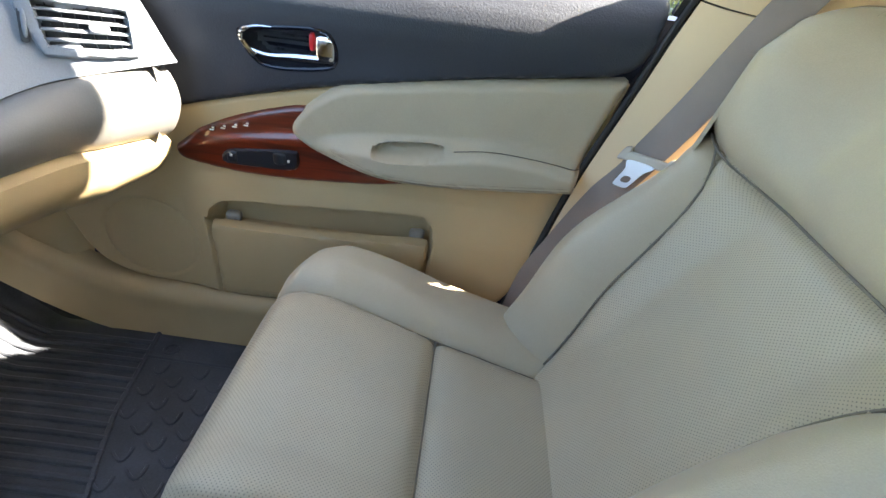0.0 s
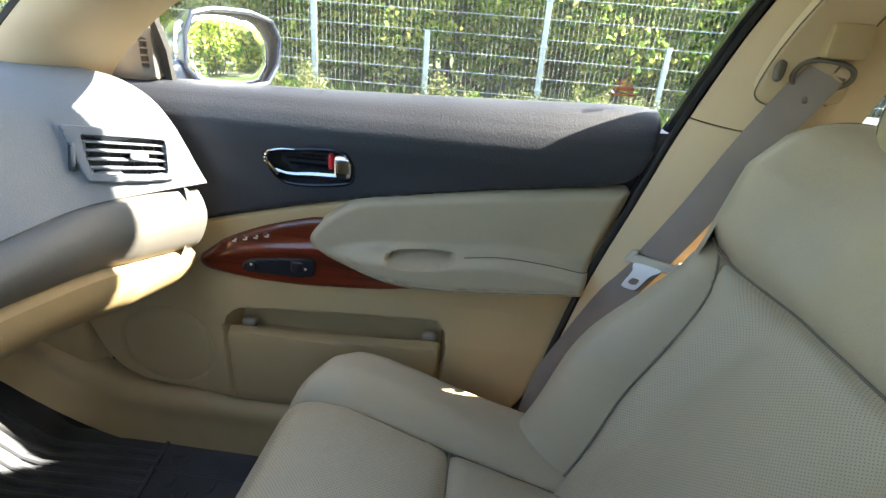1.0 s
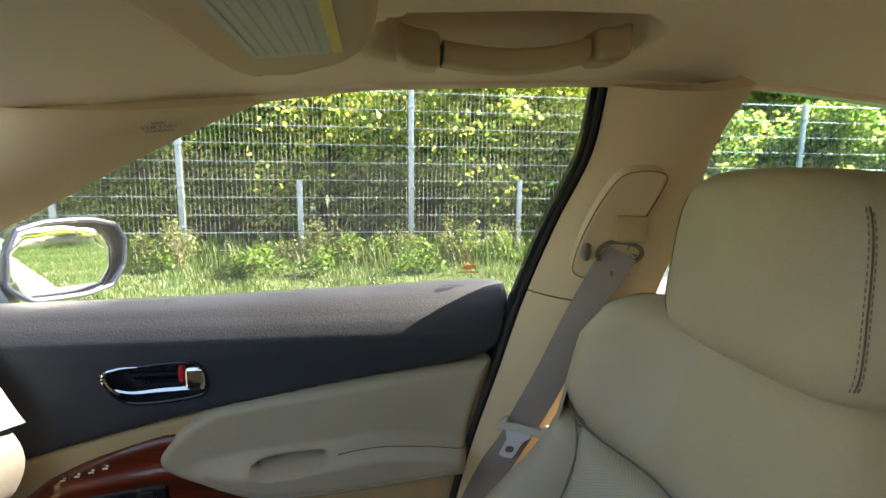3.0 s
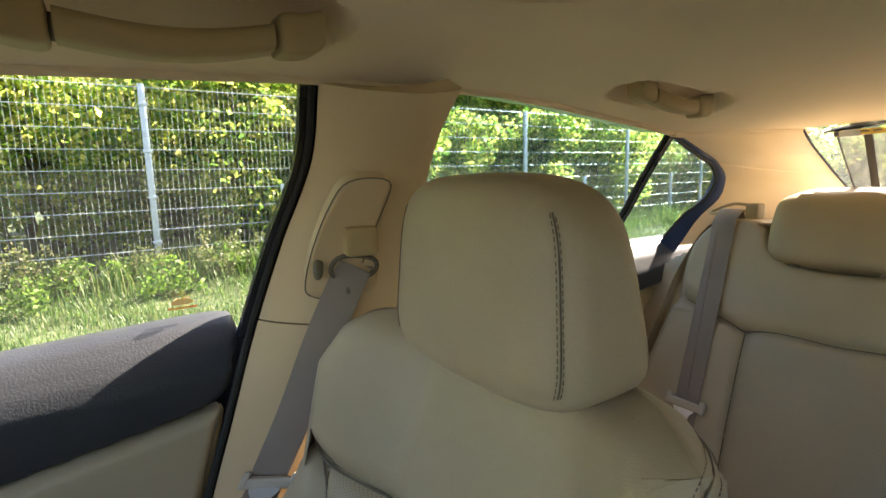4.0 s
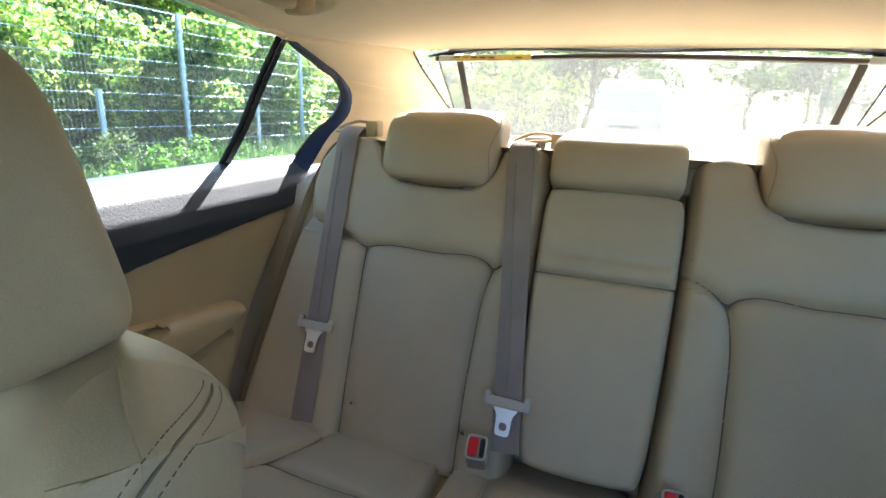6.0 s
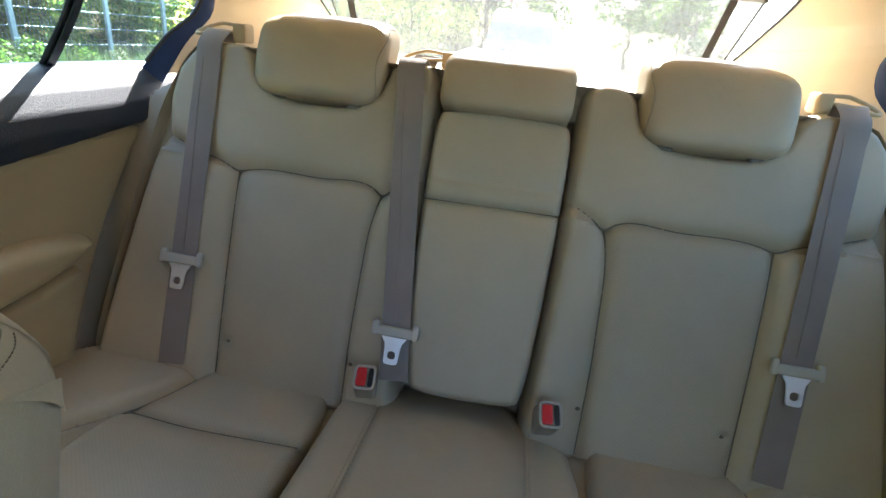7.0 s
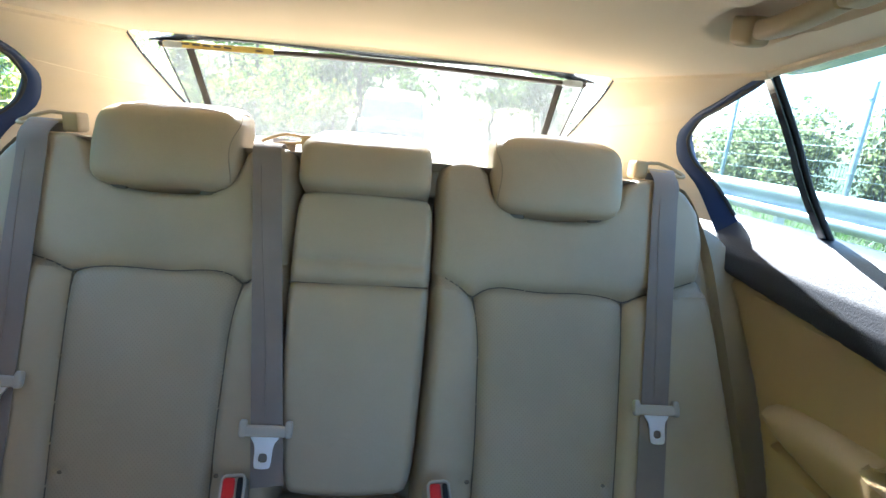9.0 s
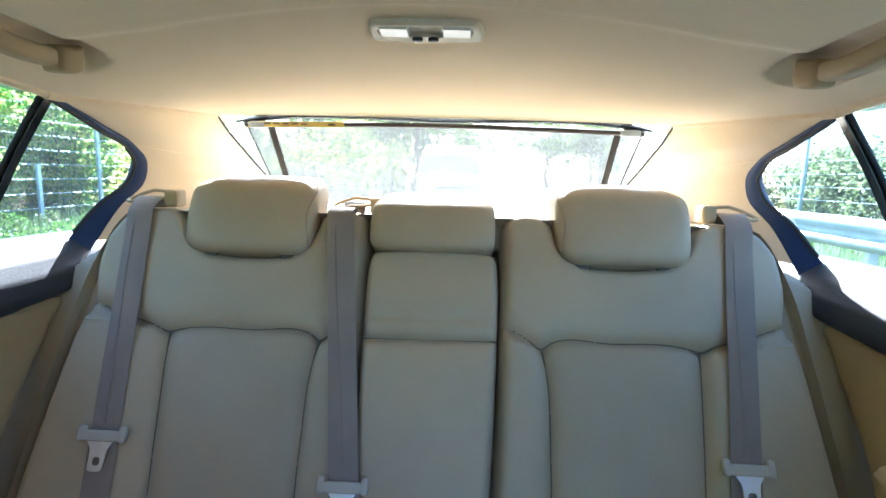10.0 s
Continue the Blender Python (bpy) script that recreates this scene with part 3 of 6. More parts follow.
arch = lambda u: math.sin(math.pi * min(1, max(0, u)))
for side in (1, -1):
    c = thing("c_pillar_trim", (1.7, side * 0.6, 0.95), "cream cloth-covered rear pillar trim beside the rear window", "pillar trim", "pillar trims")
    part("upper_cover", bridge(TRIM_Q, REAR_E, lambda u, v: 0.022 * arch(u) * min(1, 4 * v), 30, 16, side, v1=0.47), CLOTH, c)
    part("lower_cover", bridge(TRIM_Q, REAR_E, lambda u, v: 0.022 * arch(u), 20, 16, side, v0=0.473), CLOTH, c)
    part("glass_seal", mirrored(tube([(p[0] - 0.004, p[1] - 0.004, p[2] - 0.002) for p in spline(REAR_E, 30)], 0.0028, 6), side), SEAL, c, "thin black glass edge")
    part("roof_joint", mirrored(tube([(1.38, 0.586, 1.194), (1.40, 0.584, 1.193), (1.71, 0.488, 1.204), (1.73, 0.482, 1.196)], 0.009, 8), side), CLOTH, c)
    q = thing("rear_window_frame", (1.6, side * 0.65, 0.95), "gloss black blue-tinged frame round the rear side window", "window frame", "window frames")
    part("frame", bridge(OPEN_Q + [(1.545, 0.745, 0.905)], TRIM_Q + [(1.575, 0.712, 0.885)], lambda u, v: 0.004 * arch(u), 30, 6, side, 0.02), NAVY, q)
    part("seal", mirrored(tube(spline(OPEN_Q, 40), 0.004, 6), side), SEAL, q)
    div = [(1.388, 0.762, 0.94), (1.393, 0.70, 1.03), (1.396, 0.655, 1.11), (1.398, 0.60, 1.195)]
    d = thing("window_divider", (1.39, side * 0.76, 0.94), "black upright bar between rear door glass and quarter glass", "window bar", "window bars")
    part("bar", mirrored(ribbon(spline(div, 12), [(1, 0, 0)] * 12, 0.016, 0.014), side), GLOSSBLACK, d)
    part("channel", mirrored(tube(spline([(p[0] - 0.010, p[1], p[2]) for p in div], 12), 0.004, 6), side), SEAL, d)
    b = thing("b_pillar_trim", (0.62, side * 0.69, 0.3), "beige cloth and plastic trim on the middle pillar", "pillar trim", "pillar trims")
    bulge = lambda u, v: arch(u) ** 0.8 * (0.045 - 0.02 * min(1, v / 0.3))
    upper = part("upper_cover", bridge(B_FRONT, B_REAR, bulge, 40, 18, side, 0.02, v1=0.333), PILLAR, b)
    part("lower_cover", bridge(B_FRONT, B_REAR, bulge, 40, 18, side, 0.02, v0=0.3355), PILLAR, b)
    part("pillar_core", bridge([(p[0] + 0.004, p[1] + 0.05, p[2]) for p in B_FRONT], [(p[0], p[1] + 0.05, p[2]) for p in B_REAR], lambda u, v: 0.0, 30, 6, side, 0.03), SEAL, b)
    part("edge_seal", mirrored(tube([(p[0] - 0.006, p[1] + 0.006, p[2]) for p in spline(B_FRONT, 60)], 0.005, 7), side), SEAL, b)
    a = thing("a_pillar_trim", (-0.3, side * 0.7, 0.9), "pale beige front pillar trim curving up beside the windscreen", "pillar trim", "pillar trims")
    part("cover", bridge(A_SIDE, A_FRONT, lambda u, v: 0.03 * arch(u) ** 0.8, 40, 16, side, 0.01), PILLAR, a)
    if side > 0:
        text = bpy.data.curves.new("airbag_text", "FONT")
        text.body, text.align_x, text.size, text.space_line = "SRS\nCURTAIN\nAIRBAG", "CENTER", 0.0085, 0.9
        probe = new("probe", text)
        words = bpy.data.meshes.new_from_object(probe.evaluated_get(bpy.context.evaluated_depsgraph_get()))
        bpy.data.objects.remove(probe)
        face = Vector((0.25, -0.40, -0.88)).normalized()
        tx = Vector((0.95, 0.28, 0.10))
        tx = (tx - face * tx.dot(face)).normalized()
        tz = face.cross(tx)
        o = Vector((0.1095, 0.558, 1.1645)) + face * 0.0028 + tz * 0.006
        bm = bmesh.new()
        bm.from_mesh(words)
        bmesh.ops.transform(bm, matrix=Matrix.Translation(o) @ Matrix((tx, tz, tx.cross(tz))).transposed().to_4x4(), verts=bm.verts)
        part("airbag_text", bm, PRINT, a, "grey moulded words")
    part("screen_seal", mirrored(tube([(p[0] - 0.004, p[1] + 0.004, p[2]) for p in spline(A_FRONT, 40)], 0.007, 6), side), SEAL, a)
    rail_pts = [(x, HALF(x) + 0.004, EDGE(x) + 0.002) for x in np.linspace(0.18, 1.40, 40)]
    solo("window_top_trim", mirrored(tube(rail_pts, 0.009, 8), side), CLOTH, "cloth-covered roof edge above the side windows", "roof edge", "roof edges", "structure")
    def rail_skin(u, v):
        x = -0.05 + 1.47 * u
        p = spline([(-0.001, 0.0), (0.036, 0.007), (0.086, 0.013), (0.092, 0.040), (0.03, 0.070), (-0.08, 0.082)], 13)[int(round(v * 12))]
        return (x, HALF(x) + p[0], EDGE(x) + p[1])

    solo("roof_rail", mirrored(sheet(rail_skin, 40, 12, -0.004), side), PAINT, "dark blue painted roof rail over the doors", "roof rail", "roof rails", "structure")
    # glass
    low_f, low_r = 0.90, 0.93
    solo("window_1" if side > 0 else "window_2", mirrored(sheet(lambda u, v: ((lambda x, z: (x, glass_y(z) + 0.006, z))(-0.31 + 0.96 * u, low_f + (RAIL(-0.31 + 0.96 * u) + 0.012 - low_f) * v)), 40, 4, 0.004), side), GLASS,
         "clear front side window, closed", "car window", "side windows", "structure").visible_shadow = False
    solo("window_3" if side > 0 else "window_4", mirrored(sheet(lambda u, v: ((lambda x, z: (x, glass_y(z) + 0.006, z))(0.70 + 0.96 * u, low_r + (RAIL(0.70 + 0.96 * u) + 0.012 - low_r) * v)), 40, 4, 0.004), side), TINTED,
         "lightly tinted rear side window, closed", "car window", "side windows", "structure").visible_shadow = False
    # body sides below the glass
    solo("body_side", mirrored(sheet(lambda u, v: (-1.0 + 3.45 * u, 0.80 + 0.09 * math.sin(math.pi * v) ** 0.7, 0.20 + 0.70 * v), 20, 12, -0.01), side), PAINT, "dark blue painted side of the car", "car body", "body sides", "structure")

solo("window_5", sheet(lambda u, v: (1.69 + 0.60 * u, (0.50 - 0.03 * u) * (2 * v - 1), 1.214 - 0.545 * 0.60 * u + 0.03 * (1 - (2 * v - 1) ** 2) * u), 10, 16, 0.004), DUSTY,
     "dusty sloping rear window, sun-bleached", "car window", kind="structure").visible_shadow = False
solo("window_6", sheet(lambda u, v: (-0.03 - (0.52 + 0.35 * (1 - (2 * v - 1) ** 2)) * u - 0.08 * (1 - (2 * v - 1) ** 2), (0.545 + 0.13 * u) * (2 * v - 1), 1.205 - 0.30 * u), 12, 20, 0.004), GLASS,
     "clear windscreen", "car window", kind="structure").visible_shadow = False
solo("rear_deck", sheet(lambda u, v: (2.26 + 0.19 * u, 0.82 * (2 * v - 1), 0.965 - 0.07 * u), 6, 10, 0.02), PAINT, "dark blue boot lid behind the rear window", "boot lid", kind="structure")
solo("body_tail", box(2.42, 2.45, -0.82, 0.82, 0.20, 0.90, 0.01), PAINT, "dark blue painted tail of the car", "car body", kind="structure")
solo("parcel_shelf", sheet(lambda u, v: (1.60 + 0.67 * u, (0.60 - 0.1 * u) * (2 * v - 1), 1.0 - 0.02 * u), 10, 20, 0.02), SHELF, "beige cloth parcel shelf behind the rear seat", "parcel shelf", kind="structure")


# ---- doors ----
DOOR_Y = lerp_curve([0.28, 0.40, 0.50, 0.62, 0.72, 0.80, 0.84, 0.865, 0.885, 0.905, 0.92, 0.935, 0.96], [0.705, 0.716, 0.722, 0.724, 0.724, 0.722, 0.716, 0.716, 0.724, 0.738, 0.752, 0.766, 0.79])
on_door = lambda off=0.0: (lambda x, z, h: (x, DOOR_Y(z) - off - h, z))


def front_door(side):
    near = side > 0
    d = thing("front_door", (0.1, side * 0.76, 0.3), "closed front door with dark upper trim, beige lower panel and wood inlay" if near else "closed front door with dark upper trim and beige lower panel", "car door", "car doors")
    handle = [(-0.056, 0.815), (-0.043, 0.823), (0.078, 0.836), (0.094, 0.818), (0.097, 0.787), (0.083, 0.775), (-0.009, 0.766), (-0.036, 0.779)]
    top = [(-0.36, 0.915), (-0.198, 0.914), (0.06, 0.919), (0.333, 0.928), (0.56, 0.937), (0.574, 0.925), (0.568, 0.90), (0.545, 0.82), (0.304, 0.787), (0.068, 0.744), (-0.052, 0.716), (-0.173, 0.684), (-0.28, 0.65), (-0.36, 0.62)]
    up = part("upper_trim", mirrored(cushion(top, on_door(), 0.014, 0.010, res=0.006, dents=[(handle, 0.034, 0.010)] if near else ()), side), DARK, d, "dark grey grained upper door trim")
    low = [(-0.48, 0.60), (-0.36, 0.62), (-0.28, 0.65), (-0.173, 0.684), (-0.052, 0.716), (0.068, 0.744), (0.304, 0.787), (0.541, 0.818), (0.54, 0.80), (0.502, 0.655), (0.459, 0.468), (0.41, 0.363), (0.34, 0.322), (-0.02, 0.312), (-0.15, 0.311), (-0.33, 0.316), (-0.41, 0.36), (-0.43, 0.42), (-0.48, 0.50)]
    pocket = [(-0.156, 0.44), (-0.154, 0.486), (-0.138, 0.510), (-0.108, 0.520), (0.237, 0.541), (0.264, 0.530), (0.272, 0.505), (0.270, 0.44)]
    speaker = [(-0.275 + 0.094 * math.cos(t), 0.412 + 0.082 * math.sin(t)) for t in np.linspace(0, 2 * math.pi, 40)[:-1]]
    part("lower_panel", mirrored(cushion(low, on_door(0.0), 0.006, 0.008, res=0.0033, dents=[(pocket, 0.060, 0.011)] if near else (),
         grooves=[(speaker, 0.003, 0.003, True), ([(-0.155, 0.474), (-0.142, 0.318)], 0.010, 0.003, False), ([(0.269, 0.490), (0.262, 0.407), (0.25, 0.33)], 0.010, 0.003, False)] if near else (),
         lift=lambda p: 0.010 * np.clip((0.57 - p[:, 1]) / 0.08, 0, 1) * np.clip((p[:, 0] + 0.20) / 0.06, 0, 1)), side), BEIGE, d)
    if not near:
        return d
    flap = [(-0.151, 0.472), (0.022, 0.472), (0.176, 0.482), (0.265, 0.489), (0.259, 0.41), (0.250, 0.332), (0.0, 0.325), (-0.139, 0.320)]
    part("map_pocket", cushion(flap, on_door(0.004), 0.016, 0.006, 0.003, res=0.005, corner=0.008, skirt=0.004), BEIGE, d, "beige plastic map pocket flap")
    for x, z in ((-0.118, 0.474), (0.238, 0.488)):
        part("pocket_stop", softbox((0.030, 0.020, 0.022), (x, DOOR_Y(z) + 0.020, z - 0.006), 3, 8), BUCKLE, d)
    pad = smooth([(0.024, 0.650), (0.012, 0.676), (0.034, 0.707), (0.068, 0.736), (0.104, 0.757), (0.125, 0.760), (0.304, 0.787), (0.525, 0.815), (0.537, 0.817), (0.534, 0.806), (0.515, 0.74), (0.500, 0.69), (0.499, 0.640), (0.496, 0.631), (0.485, 0.629), (0.371, 0.617), (0.235, 0.606), (0.124, 0.616), (0.060, 0.634)], 3)
    pad_line = pad
    shelf = spline([(0.0, 0.640), (0.045, 0.652), (0.10, 0.664), (0.20, 0.676), (0.283, 0.681), (0.344, 0.689), (0.418, 0.686), (0.52, 0.672)], 60)
    pull = [(0.150, 0.662), (0.166, 0.680), (0.262, 0.688), (0.284, 0.682), (0.264, 0.663), (0.18, 0.654)]

    def shelf_lift(p):
        d, _ = to_line(p, pad_line, True)
        t = np.clip((np.interp(p[:, 0], shelf[:, 0], shelf[:, 1]) + 0.016 - p[:, 1]) / 0.030, 0, 1)
        w = np.clip((p[:, 0] - 0.03) / 0.16, 0, 1)
        u = np.clip(d / 0.022, 0, 1)
        return 0.042 * t * t * (3 - 2 * t) * w * w * (3 - 2 * w) * (1 - (1 - u) ** 2)

    seam_a = shelf[shelf[:, 0] > 0.284]
    hem = [[(0.09, 0.645 + o), (0.16, 0.631 + o), (0.235, 0.626 + o), (0.371, 0.636 + o), (0.488, 0.648 + o)] for o in (0.0, 0.0055)]
    pieces = cushion(pad, on_door(0.004), 0.018, 0.016, res=0.0035, corner=0, dents=[(pull, 0.034, 0.007)], lift=shelf_lift,
        grooves=[(seam_a, 0.005, 0.003, False), (spline(hem[0], 40), 0.0018, 0.002, False), (spline(hem[1], 40), 0.0018, 0.002, False)], regions=[band(shelf, [(0.7, 0.5), (0.0, 0.5)])])
    part("armrest", pieces[0], DOORHIDE, d, "leather armrest with a sunken pull grip", 60)
    part("padded_insert", pieces[1], DOORHIDE, d, "pale leather door pad", 60)
    for line in [seam_a[:-3]] + [spline(e, 40) for e in hem]:
        out = shelf_lift(np.array(line))
        part("arm_seam", tube([on_door(0.0195 + o)(a, b, 0) for (a, b), o in zip(line, out)], 0.0009, 5), PIPE, d)
    wood = [(-0.208, 0.594), (-0.17, 0.636), (-0.115, 0.669), (-0.031, 0.699), (0.06, 0.722), (0.10, 0.70), (0.13, 0.63), (0.21, 0.612), (0.225, 0.600), (0.19, 0.589), (0.111, 0.581), (-0.016, 0.573), (-0.123, 0.577)]
    crease = spline([(-0.205, 0.600), (-0.15, 0.622), (-0.08, 0.640), (0.0, 0.651), (0.07, 0.658), (0.12, 0.66)], 40)
    inlay = part("wood_inlay", cushion(wood, on_door(0.002), 0.012, 0.012, 0.0, res=0.004,
         lift=lambda p: 0.006 * np.exp(-((p[:, 1] - np.interp(p[:, 0], crease[:, 0], crease[:, 1])) / np.where(p[:, 1] > np.interp(p[:, 0], crease[:, 0], crease[:, 1]), 0.009, 0.022)) ** 2)), WOOD, d, "glossy reddish-brown wood inlay", 60)
    sw = [(-0.110, 0.606), (-0.094, 0.625), (0.029, 0.638), (0.029, 0.604), (0.012, 0.597), (-0.100, 0.595)]
    plate = part("window_switch_plate", cushion(sw, on_door(0.017), 0.005, 0.003, res=0.003, corner=0.006), BLACK, inlay)
    part("window_switch", softbox((0.024, 0.006, 0.020), (-0.003, DOOR_Y(0.62) - 0.0235, 0.619), 5, 8, warp=lambda p: (p.x, p.y + 0.004 * (p.x / 0.012) ** 2, p.z)), BLACK, plate)
    for x, z in ((-0.085, 0.617), (0.014, 0.619)):
        part("switch_mark", box(x - 0.002, x + 0.002, DOOR_Y(z) - 0.0285, DOOR_Y(z) - 0.0262, z - 0.002, z + 0.002, 0.0004), LABEL, plate)
    part("lock_switch", softbox((0.016, 0.006, 0.020), (-0.085, DOOR_Y(0.613) - 0.0235, 0.613), 5, 6), BLACK, plate)
    for k, (x, z) in enumerate([(-0.118, 0.655), (-0.098, 0.660), (-0.078, 0.665), (-0.058, 0.670)]):
        part("memory_button_mark", box(x - 0.0042, x + 0.0030, DOOR_Y(z) - 0.0165, DOOR_Y(z) - 0.0140, z - 0.0030, z - 0.0012, 0.0004), LABEL, inlay)
        part("memory_button_mark", box(x + 0.0004, x + 0.0042, DOOR_Y(z) - 0.0165, DOOR_Y(z) - 0.0140, z + 0.0004, z + 0.0030, 0.0004), LABEL, inlay)
        part("memory_button", softbox((0.014, 0.004, 0.011), (x, DOOR_Y(z) - 0.0125, z), 5, 6), WOOD, inlay)
    part("speaker_cover", cushion([(c[0] * 0.97 - 0.275 * 0.03, c[1] * 0.97 + 0.412 * 0.03) for c in speaker], on_door(0.004), 0.003, 0.006, 0.002, res=0.008, corner=0), BEIGE, d)
    # handle
    bezel = part("handle_bezel", tube([on_door(0.0135)(p[0], p[1], 0) for p in smooth(handle, 3)], 0.0030, 8, True), GLOSSBLACK, d, "gloss black ring round the door handle")
    horn = spline([(0.01, 0.8285), (-0.03, 0.8245), (-0.047, 0.817), (-0.049, 0.808), (-0.042, 0.795), (-0.030, 0.784)], 24)
    part("chrome_edge", tube([on_door(0.0150)(p[0], p[1], 0) for p in horn], [0.0008 + 0.0030 * math.sin(math.pi * min(1, k / 15 if k < 15 else 1.0) / 2) for k in range(24)], 8), CHROME, bezel, "chrome edge")
    cup = part("handle_cup", cushion([(0.02 + (p[0] - 0.02) * 0.93, 0.80 + (p[1] - 0.80) * 0.9) for p in handle], on_door(-0.021), 0.001, 0.01, res=0.008), GLOSSBLACK, d)
    lev = spline([(-0.048, 0.795), (-0.02, 0.786), (0.03, 0.787), (0.088, 0.789)], 14)
    part("lever", join(tube([on_door(0.012)(p[0], p[1], 0) for p in lev], [0.003 + 0.004 * min(1, k / 8) for k in range(14)], 8, flat=1.0), softbox((0.030, 0.018, 0.040), (0.079, DOOR_Y(0.80) - 0.011, 0.806), 4, 8)), CHROME, bezel, "polished lever")
    part("lock_tab", softbox((0.008, 0.012, 0.026), (0.058, DOOR_Y(0.81) - 0.008, 0.813), 4, 6), RED, bezel, "red lock marker")
    # black window frame at the pillar and corner trim by the mirror
    fr = [(p[0] - 0.008, p[1] + 0.014, p[2]) for p in B_FRONT[:4]]
    part("window_frame", ribbon(spline(fr, 24), [(1, 0, 0)] * 24, 0.024, 0.012), GLOSSBLACK, d)
    on_sail = lambda x, z, h: (x, 0.742 - h, z)
    part("sail_panel", cushion([(-0.34, 0.905), (-0.335, 0.925), (-0.29, 0.955), (-0.255, 0.985), (-0.232, 1.0), (-0.230, 0.908)], on_sail, 0.012, 0.006, res=0.005, corner=0.008, dents=[([(-0.257, 0.928), (-0.257, 0.974), (-0.243, 0.980), (-0.243, 0.928)], 0.010, 0.002, 0.003)]), DASHMID, d, "taupe triangular trim by the mirror")
    part("tweeter_well", box(-0.258, -0.242, 0.738, 0.7395, 0.926, 0.978), BLACK, d)
    for k in range(4):
        part("tweeter_bar", box(-0.258, -0.242, 0.7305, 0.737, 0.9365 + 0.011 * k, 0.9395 + 0.011 * k, 0.0008), DASHMID, d)
    part("sail_seal", ribbon([(-0.222, 0.75, 0.908), (-0.222, 0.742, 0.96), (-0.224, 0.725, 1.004)], [(1, 0, 0)] * 3, 0.012, 0.012), SEAL, d)
    st = lambda x, z, h: (x, glass_y(z) - 0.0005 - h, z)
    part("window_sticker", cushion([(0.49, 0.957), (0.497, 0.967), (0.516, 0.967), (0.522, 0.957)], st, 0.0006, 0.001, res=0.006, corner=0.004, skirt=0.0004), ORANGE, d, "small orange window sticker")
    part("window_sticker", cushion([(0.488, 0.950), (0.488, 0.954), (0.524, 0.954), (0.524, 0.950)], st, 0.0006, 0.001, res=0.006, corner=0, skirt=0.0004), ORANGE, d)
    part("belt_seal", tube([(x, 0.776, float(np.interp(x, [-0.34, 0.06, 0.57], [0.903, 0.91, 0.928]))) for x in np.linspace(-0.34, 0.552, 30)], 0.006, 6), SEAL, d)
    return d


for side in (1, -1):
    front_door(side)


def rear_door(side):
    d = thing("rear_door", (1.15, side * 0.74, 0.3), "closed rear door with dark upper trim and beige panel", "car door", "car doors")
    y0 = lerp_curve([0.3, 0.5, 0.7, 0.80, 0.86, 0.89, 0.92, 0.945, 0.965], [0.69, 0.695, 0.70, 0.704, 0.695, 0.70, 0.715, 0.738, 0.775])
    on = lambda off=0.0: (lambda x, z, h: (x, y0(z) - off - h, z))
    top = [(0.74, 0.945), (1.119, 0.952), (1.39, 0.954), (1.60, 0.952), (1.70, 0.95), (1.70, 0.88), (1.60, 0.858), (1.345, 0.834), (1.174, 0.818), (1.072, 0.803), (0.9, 0.775), (0.74, 0.75)]
    part("upper_trim", mirrored(cushion(top, on(), 0.014, 0.010, res=0.005), side), DARK, d, "dark grey grained upper door trim")
    low = [(0.74, 0.75), (0.9, 0.775), (1.072, 0.803), (1.174, 0.818), (1.345, 0.834), (1.528, 0.85), (1.46, 0.77), (1.38, 0.673), (1.30, 0.53), (1.25, 0.43), (1.22, 0.32), (0.74, 0.30)]
    part("lower_panel", mirrored(cushion(low, on(), 0.006, 0.008, res=0.010), side), BEIGE, d)
    arm = [(0.90, 0.735), (1.08, 0.728), (1.158, 0.714), (1.25, 0.706), (1.325, 0.693), (1.345, 0.672), (1.325, 0.652), (1.25, 0.632), (1.157, 0.625), (0.9, 0.61)]
    cup = [(1.04, 0.722), (1.10, 0.720), (1.155, 0.708), (1.145, 0.694), (1.04, 0.695)]
    part("armrest", mirrored(cushion(arm, on(0.004), 0.036, 0.025, 0.006, res=0.006, dents=[(cup, 0.04, 0.008)]), side), BEIGE, d, "padded beige armrest with a finger cup")
    part("lower_pocket", mirrored(cushion([(0.9, 0.60), (1.2, 0.622), (1.33, 0.643), (1.29, 0.53), (1.25, 0.45), (0.9, 0.42)], on(0.004), 0.02, 0.02, res=0.012), side), BEIGE, d)
    part("window_frame", mirrored(ribbon(spline([(0.80, 0.60, 1.21), (0.80, 0.66, 1.10), (0.79, 0.74, 0.95)], 12), [(1, 0, 0)] * 12, 0.03, 0.02), side), GLOSSBLACK, d)
    part("belt_seal", mirrored(tube([(x, 0.778, 0.944) for x in np.linspace(0.76, 1.58, 12)], 0.006, 6), side), SEAL, d)
    sp = [(1.0 + 0.055 * math.cos(t), 0.84 + 0.05 * math.sin(t)) for t in np.linspace(0, 2 * math.pi, 28)[:-1]]
    part("speaker_ring", mirrored(tube([on(0.014)(p[0], p[1], 0) for p in sp], 0.004, 6, True), side), BLACK, d)
    return d


for side in (1, -1):
    rear_door(side)

